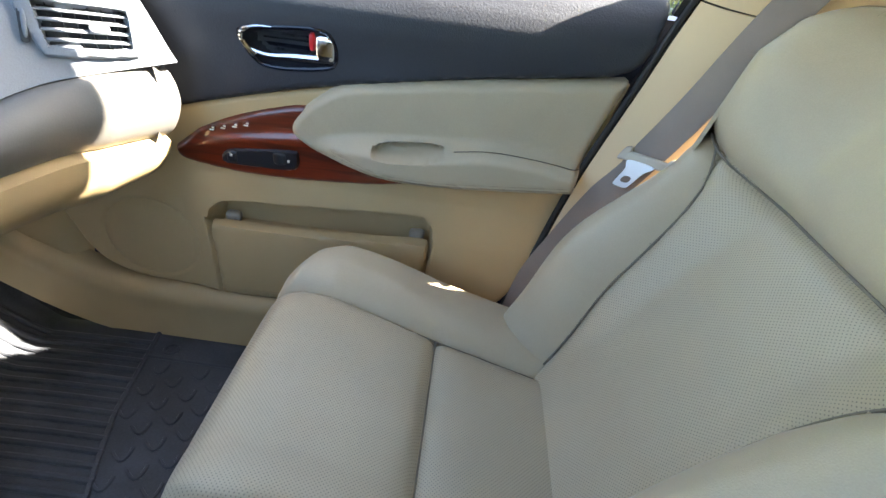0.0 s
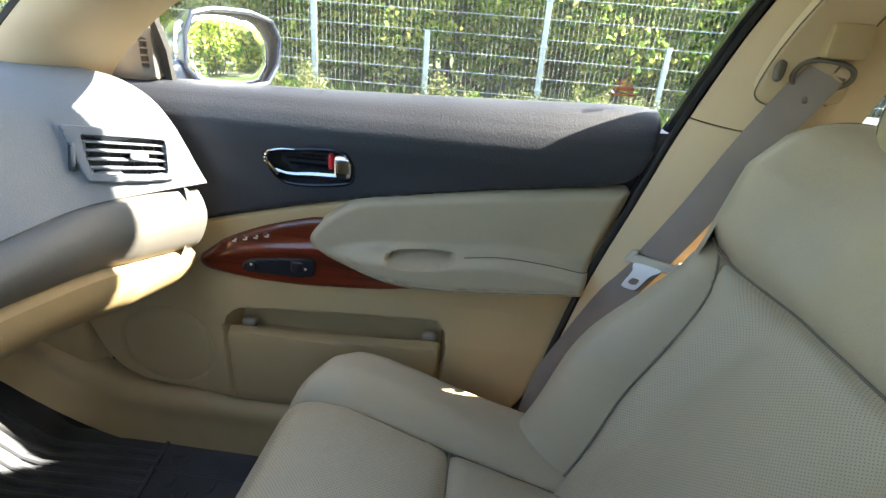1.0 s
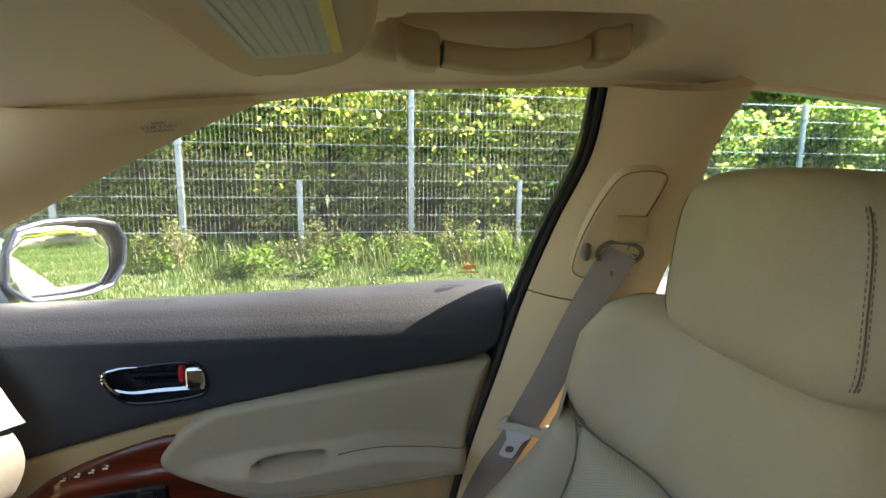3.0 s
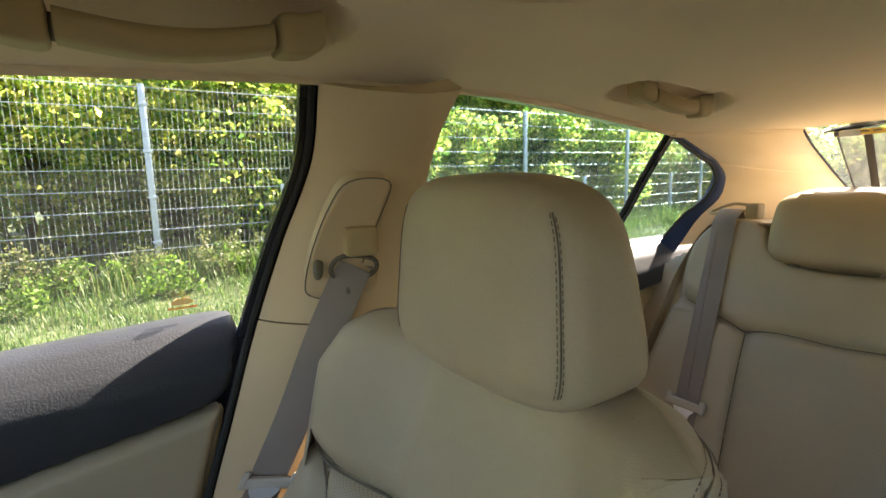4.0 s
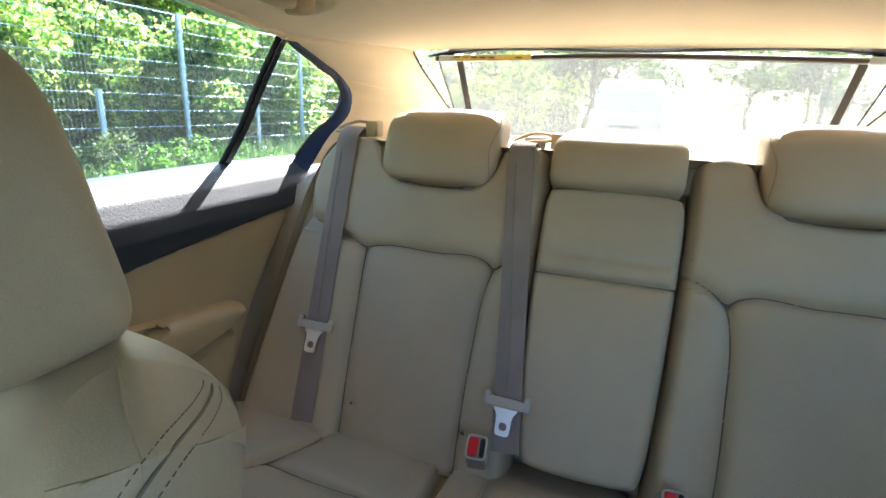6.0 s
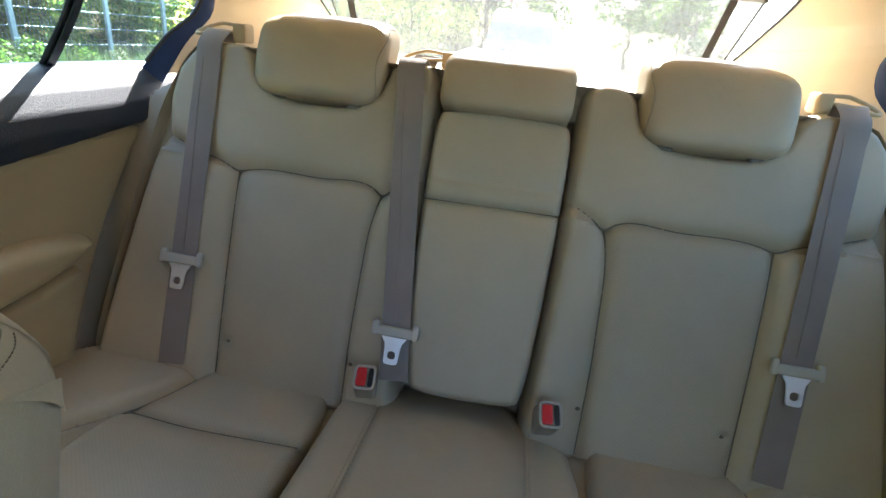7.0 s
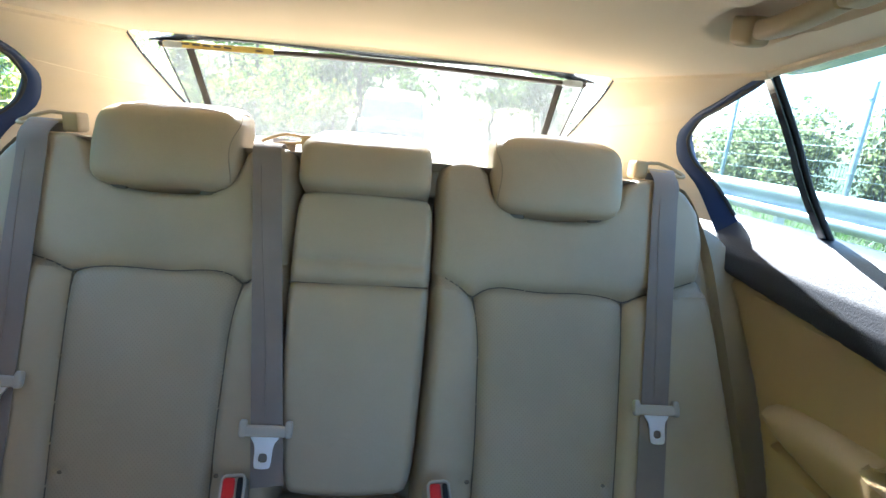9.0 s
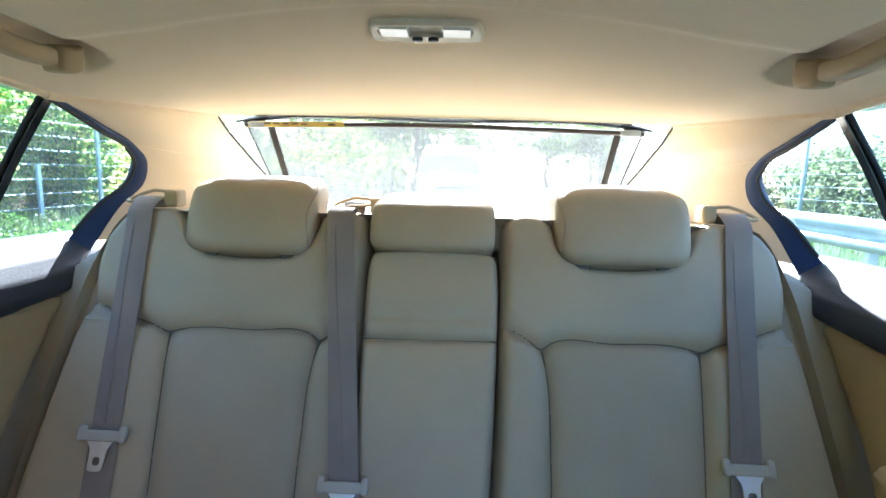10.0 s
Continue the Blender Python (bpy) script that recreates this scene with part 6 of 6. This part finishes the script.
# ---- rear sunshade ----
shade = thing("rear_sunshade", (1.75, 0, 1.0), "raised black mesh sunshade in the rear window", "sunshade")
part("top_bar", tube(spline([(1.728, -0.452, 1.192), (1.724, -0.40, 1.199), (1.722, 0, 1.204), (1.724, 0.40, 1.199), (1.728, 0.452, 1.192)], 24), [0.003] + [0.009] * 22 + [0.003], 8, flat=0.7), BLACK, shade)
part("lower_rail", tube(spline([(1.722, -0.43, 1.185), (1.718, 0, 1.192), (1.722, 0.43, 1.185)], 16), 0.007, 8, flat=0.8), RAILBROWN, shade, "dark brown edge strip")
for s in (1, -1):
    part("bar_hook", softbox((0.012, 0.03, 0.02), (1.722, s * 0.388, 1.206), 4, 6), BLACK, shade)
    part("end_cap", softbox((0.014, 0.045, 0.014), (1.720, s * 0.40, 1.186), 5, 6), GALV, shade, "grey end cap")
    part("stay", ribbon([(1.735, s * 0.378, 1.185), (1.90, s * 0.398, 1.05), (1.96, s * 0.404, 1.0)], [(0, 1, 0)] * 3, 0.015, 0.006), STAY, shade, "grey-brown folding stay")
    part("mesh_hem", tube([(1.730, s * 0.43, 1.186), (1.94, s * 0.436, 1.015)], 0.0022, 6), BLACK, shade)
tag = part("maker_label", ribbon([(1.7115, 0.21, 1.1895), (1.7145, 0.42, 1.186)], [(0, 0, 1)] * 2, 0.011, 0.001), YELLOW, shade)
for y in (0.23, 0.29, 0.31, 0.33, 0.35, 0.37):
    part("print_bar", box(1.7100, 1.7112, y, y + 0.014, 1.1865, 1.1895), PRINT, tag)
mesh_m, mt, mb = node_mat("shade_mesh")
tr = mt.nodes.new("ShaderNodeBsdfTransparent")
mx = mt.nodes.new("ShaderNodeMixShader")
mt.nodes.remove(mb)
mb = mt.nodes.new("ShaderNodeBsdfTranslucent")
mb.inputs[0].default_value = (0.040, 0.040, 0.036, 1)
mx.inputs[0].default_value = 0.50
mt.links.new(mb.outputs[0], mx.inputs[1])
mt.links.new(tr.outputs[0], mx.inputs[2])
mt.links.new(mx.outputs[0], mt.nodes["Material Output"].inputs["Surface"])
part("mesh", sheet(lambda u, v: (1.728 + 0.21 * u, (0.43 + 0.006 * u) * (2 * v - 1), 1.187 - 0.172 * u), 8, 8, 0.0008), mesh_m, shade, "sheer dark mesh")

# ---- door mirror ----
mir = thing("door_mirror", (-0.25, 0.95, 0.93), "dark door mirror with a bright reflecting glass", "door mirror")
md = Vector((0.90, -0.44, 0.02)).normalized()
mu = Vector((0, 0, 1)).cross(md).normalized()
mv = md.cross(mu)
mc = Vector((-0.203, 0.90, 0.959))
on_mir = lambda k, off: (lambda a, b, h: mc + mu * (0.015 + (a - 0.015) * k) + mv * (b * k) + md * (off + h))
MO = [(-0.077, 0.051), (-0.054, 0.067), (0.009, 0.072), (0.092, 0.067), (0.125, 0.044), (0.129, 0.001), (0.109, -0.055), (0.071, -0.071), (-0.009, -0.070), (-0.089, -0.057), (-0.091, -0.004)]
MIRROR_GLASS = [(-0.082, 0.024), (-0.065, 0.050), (-0.034, 0.058), (0.056, 0.054), (0.092, 0.034), (0.102, -0.010), (0.090, -0.053), (0.057, -0.064), (-0.033, -0.062), (-0.080, -0.051)]
part("housing", cushion(MO, lambda a, b, h: on_mir(1.0, -0.006)(a, b * (1 - 1.6 * h), -h), 0.135, 0.06, res=0.007, skirt=0.010, corner=0.03), PAINT, mir, "dark blue painted housing")
part("rim", tube([on_mir(0.985, 0.004)(p[0], p[1], 0) for p in rounded(MO, 0.03)], 0.005, 8, True), PAINT, mir)
part("well", cushion(MO, on_mir(0.97, -0.012), 0.001, 0.004, res=0.012, corner=0.03), BLACK, mir)
part("mirror_glass", cushion(MIRROR_GLASS, on_mir(1.06, -0.008), 0.002, 0.003, res=0.008, corner=0.03), MIRROR, mir, "mirror glass")
part("foot", softbox((0.09, 0.12, 0.05), (-0.285, 0.84, 0.915), 4, 8), PAINT, mir)


# ---- outside ----
rng = np.random.default_rng(7)


def ground_z(x, y):
    z = -0.02 + 0.24 * min(1, max(0, (y - 1.6) / 4.0)) + 0.25 * min(1, max(0, (-y - 3.2) / 3.0))
    return z + 0.02 * math.sin(x * 1.7 + y) * min(1, max(0, abs(y) - 2))


def ground_grid():
    xs = np.r_[-400, -120, -40, np.arange(-14, 26, 0.6), 45, 120, 400]
    ys = np.r_[-400, -100, -40, np.arange(-14, 14.1, 0.4), 40, 100, 400]
    v = [(x, y, ground_z(x, y)) for x in xs for y in ys]
    n = len(ys)
    f = [[i * n + j, (i + 1) * n + j, (i + 1) * n + j + 1, i * n + j + 1] for i in range(len(xs) - 1) for j in range(n - 1)]
    return v, f


solo("ground", ground_grid(), DIRT, "grassy verge and bare earth round the parked car", "ground", kind="structure")
solo("road", sheet(lambda u, v: (-30 + 90 * u, -3.0 + 4.6 * v, 0.012), 30, 6, 0.03), ROADM, "sunlit grey asphalt lane", "road", kind="structure")


def fast(name, verts, faces, material, parent=None, label="", kind=""):
    me = bpy.data.meshes.new(name)
    verts = np.asarray(verts, np.float32) - np.array(base_of(parent), np.float32)
    faces = np.asarray(faces, np.int32)
    k = faces.shape[1]
    me.vertices.add(len(verts))
    me.vertices.foreach_set("co", verts.ravel())
    me.loops.add(faces.size)
    me.loops.foreach_set("vertex_index", faces.ravel())
    me.polygons.add(len(faces))
    me.polygons.foreach_set("loop_start", np.arange(0, faces.size, k, dtype=np.int32))
    me.update(calc_edges=True)
    me.materials.append(material)
    ob = new(name, me)
    ob.parent = parent
    if label or kind:
        tagged(ob, label, kind=kind)
    return ob


def leaves(centres, size, droop=0.4):
    """Many small folded leaves, one island each."""
    n = len(centres)
    d = rng.normal(size=(n, 3))
    d[:, 2] = d[:, 2] * 0.6 - droop
    d /= np.linalg.norm(d, axis=1)[:, None]
    w = np.cross(d, rng.normal(size=(n, 3)))
    w /= np.linalg.norm(w, axis=1)[:, None]
    nn = np.cross(d, w)
    L = size * rng.uniform(0.6, 1.4, n)[:, None]
    a, b = centres, centres + d * L
    m = centres + d * L * 0.45
    l, r = m + w * L * 0.32 + nn * L * 0.06, m - w * L * 0.32 + nn * L * 0.06
    verts = np.stack([a, l, b, r], 1).reshape(-1, 3)
    return verts, np.arange(4 * n).reshape(-1, 4)


def clump_points(n, blobs, shellness=0.5):
    """Points within a set of uneven ellipsoids (centre, radii)."""
    k = rng.integers(0, len(blobs), n)
    c = np.array([b[0] for b in blobs])[k]
    r = np.array([b[1] for b in blobs])[k]
    d = rng.normal(size=(n, 3))
    d /= np.linalg.norm(d, axis=1)[:, None]
    rad = rng.uniform(0, 1, n) ** (1 / (3 + 4 * shellness))
    return c + d * r * rad[:, None]


def branch(p0, p1, r0, r1, wob=0.05, n=7):
    p0, p1 = np.array(p0, float), np.array(p1, float)
    pts = [p0 + (p1 - p0) * t + (rng.normal(size=3) * wob if 0 < t < 1 else 0) for t in np.linspace(0, 1, n)]
    return tube(pts, list(np.linspace(r0, r1, n)), 6)


def shrub(x, y, height, width, n, leaf=0.06, mat=LEAF, label="tall leafy shrub with many upright stems, sunlit from behind"):
    z = ground_z(x, y)
    s = thing("shrub", (x, y, z), label, "shrub", "shrubs")
    stems, blobs = [], []
    for k in range(9):
        a = rng.uniform(0, 6.28)
        tip = (x + math.cos(a) * width * rng.uniform(0.1, 0.5), y + math.sin(a) * width * 0.4 * rng.uniform(0.2, 1), z + height * rng.uniform(0.6, 0.98))
        stems.append(branch((x + rng.normal() * 0.15, y + rng.normal() * 0.12, z - 0.05), tip, 0.022, 0.006, 0.05))
        for q in range(5):
            t = rng.uniform(0.15, 1.0)
            c = np.array((x, y, z)) * (1 - t) + np.array(tip) * t + rng.normal(size=3) * (0.25, 0.2, 0.15)
            blobs.append((c, rng.uniform(0.18, 0.42, 3) * (1, 0.8, 0.8)))
    part("stems", join(*stems), BARK, s)
    pts = clump_points(n, blobs)
    pts[:, 2] = np.maximum(pts[:, 2], z + 0.02)
    v, f = leaves(pts, leaf)
    fast("foliage", v, f, mat, s, kind="stuff")
    return s


def tree(x, y, height, crown, n, leaf=0.10, mat=LEAF, trunk=0.12, label="broad-leaved tree with a loose sunlit crown"):
    z = ground_z(x, y)
    t = thing("tree", (x, y, z), label, "tree", "trees")
    limbs = [branch((x, y, z - 0.1), (x + rng.normal() * 0.2, y + rng.normal() * 0.2, z + height * 0.75), trunk, trunk * 0.35, 0.08, 9)]
    blobs = []
    for k in range(12):
        h0 = height * rng.uniform(0.25, 0.7)
        a = rng.uniform(0, 6.28)
        tip = np.array((x + math.cos(a) * crown * rng.uniform(0.4, 1), y + math.sin(a) * crown * rng.uniform(0.4, 1), z + h0 + height * rng.uniform(0.1, 0.3)))
        limbs.append(branch((x, y, z + h0), tip, trunk * 0.35, 0.012, 0.06))
        for q in range(4):
            blobs.append((tip + rng.normal(size=3) * crown * 0.22, rng.uniform(0.25, 0.55, 3) * crown * 0.6))
    part("trunk", join(*limbs), BARK, t)
    v, f = leaves(clump_points(n, blobs), leaf)
    fast("crown", v, f, mat, t, kind="stuff")
    return t


# shrubs behind the fence on the passenger side, trees above them
for k in range(26):
    x = -9 + 0.95 * k + rng.normal() * 0.2
    shrub(x, 6.5 + rng.uniform(0, 0.5), rng.uniform(1.7, 3.2), 1.2, 6000, 0.085)
for k in range(16):
    shrub(-10 + 1.7 * k + rng.normal() * 0.3, 8.0 + rng.uniform(0, 0.8), rng.uniform(3.0, 4.8), 1.9, 7000, 0.125, LEAF)
for k in range(15):
    shrub(-12 + 1.9 * k + rng.normal() * 0.3, 9.6 + rng.uniform(0, 0.6), rng.uniform(3.4, 5.0), 2.2, 5000, 0.17, LEAF)
for k in range(9):
    tree(-11 + 3.4 * k + rng.normal() * 0.5, 10.5 + rng.uniform(0, 2), rng.uniform(5.5, 8.0), 2.4, 8000, 0.20)
for k in range(14):
    shrub(-14 + 2.3 * k + rng.normal() * 0.3, 13.5 + rng.uniform(0, 0.8), rng.uniform(3.0, 4.6), 2.8, 3000, 0.24, LEAFDARK, "dense dark shrub at the back of the thicket")
for x, y in ((-4.2, 3.9), (-6.0, 2.6), (-7.5, 4.6)):
    tree(x - 3, y + 0.4, 5.0, 1.9, 9000, 0.13, LEAF, 0.09)


# welded mesh fences
def mesh_fence(y, x0, x1, first, label, wires=True):
    f = thing("mesh_fence", ((x0 + x1) / 2, y, ground_z(0, y)), label, "fence", "fences")
    xs = np.arange(first, x1, 2.52)
    side = 1 if y > 0 else -1
    for x in xs:
        z = ground_z(x, y)
        part("post", box(x - 0.03, x + 0.03, y - side * 0.06 - 0.02, y - side * 0.06 + 0.02, z - 0.1, z + 1.86, 0.004), GALV, f)
        for q in range(4):
            part("clamp", box(x - 0.04, x + 0.04, y - side * 0.085 - 0.006, y - side * 0.085 + 0.006, z + 0.3 + 0.45 * q, z + 0.33 + 0.45 * q, 0.002), GALV, f)
    z0 = ground_z(0, y)
    for k in range(10):
        z = z0 + 0.06 + 0.2 * k
        part("rail_wire", join(tube([(x0, y - 0.008, z), (x1, y - 0.008, z)], 0.004, 5), tube([(x0, y + 0.008, z), (x1, y + 0.008, z)], 0.004, 5)), GALV, f)
    if wires:
        xs = np.arange(x0, x1, 0.05)
        n = len(xs)
        a = np.zeros((n, 6, 3))
        for q, (dx, dy) in enumerate(((-0.0022, -0.0013), (0.0022, -0.0013), (0, 0.0026))):
            a[:, q] = np.stack([xs + dx, np.full(n, y + dy), np.full(n, z0 + 0.03)], 1)
            a[:, q + 3] = np.stack([xs + dx, np.full(n, y + dy), np.full(n, z0 + 1.90)], 1)
        base = np.arange(n)[:, None] * 6
        faces = np.concatenate([base + np.array(q) for q in ([0, 1, 4, 3], [1, 2, 5, 4], [2, 0, 3, 5])])
        fast("wire_mesh", a.reshape(-1, 3), faces, WIRE, f, kind="stuff")
    return f


mesh_fence(5.8, -12, 16, -1.72 - 2.52 * 4, "galvanised welded mesh fence with square posts along the verge")
mesh_fence(-5.6, -6, 22, 6.42 - 2.52 * 4, "galvanised welded mesh fence behind the crash barrier")
for k in range(10):
    x = -0.45 + 2.54 * (k - 3)
    z = ground_z(x, 5.7)
    p = thing("marker_post", (x, 5.70, z), "short galvanised post standing at the mesh fence", "post", "short posts")
    part("shaft", box(x - 0.028, x + 0.028, 5.68, 5.72, z - 0.1, z + 0.86, 0.004), GALV, p)
    part("cap", box(x - 0.03, x + 0.03, 5.678, 5.722, z + 0.86, z + 0.872, 0.003), GALV, p)

# crash barrier on the driver's side
rail = thing("crash_barrier", (5, -3.9, 0), "galvanised W-section crash barrier on posts beside the lane", "crash barrier")
WP = [(0.0, 0.78), (0.03, 0.765), (0.075, 0.73), (0.075, 0.69), (0.03, 0.655), (0.005, 0.63), (0.005, 0.61), (0.03, 0.585), (0.075, 0.55), (0.075, 0.51), (0.03, 0.475), (0.0, 0.46)]
for k in range(6):
    xa = -6 + 4.3 * k
    part("beam", sheet(lambda u, v: (xa + 4.34 * u, -3.95 + spline(WP, 25)[int(round(v * 24))][0], spline(WP, 25)[int(round(v * 24))][1] + 0.004 * k % 0.008), 2, 24, 0.004), GALV, rail)
for k in range(13):
    x = -5 + 2.1 * k
    part("post", box(x - 0.03, x + 0.03, -4.05, -3.96, ground_z(x, -4) - 0.05, 0.74, 0.004), GALV, rail)
for k in range(26):
    shrub(-4 + 1.0 * k + rng.normal() * 0.2, -7.2 - rng.uniform(0, 1.5), rng.uniform(1.5, 2.1), 1.4, 2200, 0.09, LEAFHAZY, "low sunlit bush behind the crash barrier")

# behind the car
for k in range(22):
    shrub(13 + rng.uniform(0, 12), 2.6 + rng.uniform(0, 6), rng.uniform(1.8, 3.6), 1.8, 1500, 0.14, LEAF, "tall shrub beside the lane behind the car")
for x, y, h in ((24, 2.2, 6.0), (30, 5.0, 7.0), (38, 9.0, 8), (34, -9, 5.0), (40, -6.5, 5.5), (30, 1.2, 5.0), (48, -12, 7), (26, 7, 7)):
    tree(x, y, h, 2.2, 3000, 0.24, LEAFDARK, 0.16, "dark green tree at the far end of the lane")


def parked_car(x, y):
    c = thing("parked_car", (x, y, 0.0), "white van parked on the lane behind, bleached by the sun", "car")
    side = [(0.0, 0.30), (0.05, 0.75), (0.25, 0.98), (0.9, 1.08), (1.35, 1.62), (1.6, 1.72), (4.0, 1.74), (4.3, 1.5), (4.35, 0.4), (4.2, 0.26), (0.2, 0.26)]
    over = spline(side[:9], 40)

    def hull(u, v):
        a, b = over[int(round(u * 39))]
        return (x + a, y + (0.88 - 0.10 * max(0, b - 1.0)) * (2 * v - 1), b)

    part("body", sheet(hull, 39, 6, -0.03), WHITE, c)
    for s in (1, -1):
        part("side_panel", cushion(side, lambda a, b, h: (x + a, y + s * (0.86 - 0.10 * max(0, b - 1.0) + h), b), 0.02, 0.05, res=0.08), WHITE, c)
        for a in (0.85, 3.5):
            w = part("wheel", tube([(x + a, y + s * 0.72, 0.31), (x + a, y + s * 0.89, 0.31)], 0.31, 20), SEAL, c)
            part("rim", tube([(x + a, y + s * 0.885, 0.31), (x + a, y + s * 0.90, 0.31)], 0.19, 16), GALV, w)
        part("headlamp", softbox((0.10, 0.34, 0.16), (x + 0.08, y + s * 0.62, 0.80), 4, 6), LENS, c)
    part("windscreen", sheet(lambda u, v: (x + 0.92 + 0.40 * u, y + (0.76 - 0.06 * u) * (2 * v - 1), 1.115 + 0.48 * u), 6, 6, 0.01), GLOSSBLACK, c)
    part("grille", softbox((0.05, 0.8, 0.14), (x + 0.035, y, 0.70), 5, 6), BLACK, c)
    part("number_plate", box(x - 0.015, x + 0.02, y - 0.26, y + 0.26, 0.44, 0.55, 0.004), LABEL, c)


parked_car(14.0, 0.35)


# grass
def blades(name, n, xr, yr, hmin, hmax, mat, label, cat):
    x, y = rng.uniform(*xr, n), rng.uniform(*yr, n)
    z = np.array([ground_z(a, b) for a, b in zip(x, y)])
    h = rng.uniform(hmin, hmax, n) * (0.55 + 0.45 * np.sin(x * 2.3 + 1.3 * np.sin(y * 3)) ** 2)
    a = rng.uniform(0, 6.28, n)
    lean = rng.uniform(0.1, 0.6, n) * h
    w = rng.uniform(0.0025, 0.006, n)
    dx, dy = np.cos(a), np.sin(a)
    base = np.stack([x, y, z - 0.01], 1)
    sd = np.stack([-dy, dx, np.zeros(n)], 1) * w[:, None]
    mid = base + np.stack([dx * lean * 0.35, dy * lean * 0.35, h * 0.6], 1)
    tip = base + np.stack([dx * lean, dy * lean, h], 1)
    v = np.stack([base - sd, base + sd, mid + sd * 0.7, mid - sd * 0.7, tip], 1).reshape(-1, 3)
    q = np.arange(n)[:, None] * 5
    f = np.concatenate([q + np.array([0, 1, 2]), q + np.array([0, 2, 3]), q + np.array([3, 2, 4])])
    tagged(fast(name, v, f, mat), label, cat, kind="stuff")


blades("verge_grass", 190000, (-7, 12), (1.7, 5.9), 0.03, 0.10, GRASS, "short sunlit grass on the verge", "grass")
blades("tall_grass", 18000, (-8, 13), (4.9, 6.6), 0.12, 0.42, GRASS, "tall dry grass and weeds along the fence", "grass")
blades("barrier_grass", 16000, (1, 16), (-6.5, -3.1), 0.12, 0.45, GRASS, "dry grass under the crash barrier", "grass")


def weed(x, y, height):
    z = ground_z(x, y)
    w = thing("flowering_weed", (x, y, z), "pale seed-headed weed standing in the verge grass", "weed", "verge weeds")
    stems, heads = [], []
    for k in range(7):
        tip = np.array((x + rng.normal() * 0.10, y + rng.normal() * 0.08, z + 0.75 * height * rng.uniform(0.5, 1.0)))
        stems.append(branch((x + rng.normal() * 0.03, y + rng.normal() * 0.03, z - 0.02), tip, 0.004, 0.002, 0.012, 5))
        heads.append(tip + rng.normal(size=(40, 3)) * (0.03, 0.03, 0.045))
        heads.append(np.array((x, y, z)) + (tip - np.array((x, y, z))) * rng.uniform(0.2, 0.9, (20, 1)) + rng.normal(size=(20, 3)) * 0.03)
    part("stems", join(*stems), BARK, w)
    v, f = leaves(np.concatenate(heads), 0.026, 0.0)
    fast("seed_heads", v, f, SEEDS, w, kind="stuff")


for k in range(56):
    x, y = -4.6 + 0.20 * k + rng.normal() * 0.15, 4.4 + rng.uniform(0, 1.3)
    z, tall = ground_z(x, y), rng.uniform(0.08, 0.30)
    herb = thing("leafy_weed", (x, y, z), "low green leafy weed growing along the fence", "weed", "leafy weeds")
    part("stems", join(*[branch((x + rng.normal() * 0.03, y, z - 0.02), (x + rng.normal() * 0.09, y + rng.normal() * 0.07, z + tall), 0.004, 0.002, 0.01, 4) for q in range(4)]), BARK, herb)
    v, f = leaves(clump_points(260, [((x + rng.normal() * 0.08, y + rng.normal() * 0.06, z + tall * w), (0.13, 0.10, 0.10)) for w in (0.3, 0.6, 0.9)]), 0.042, 0.1)
    fast("foliage", v, f, LEAFDARK, herb, kind="stuff")
for k in range(34):
    weed(-4.5 + 0.33 * k + rng.normal() * 0.25, 5.0 + rng.uniform(0, 0.65), rng.uniform(0.25, 0.62))
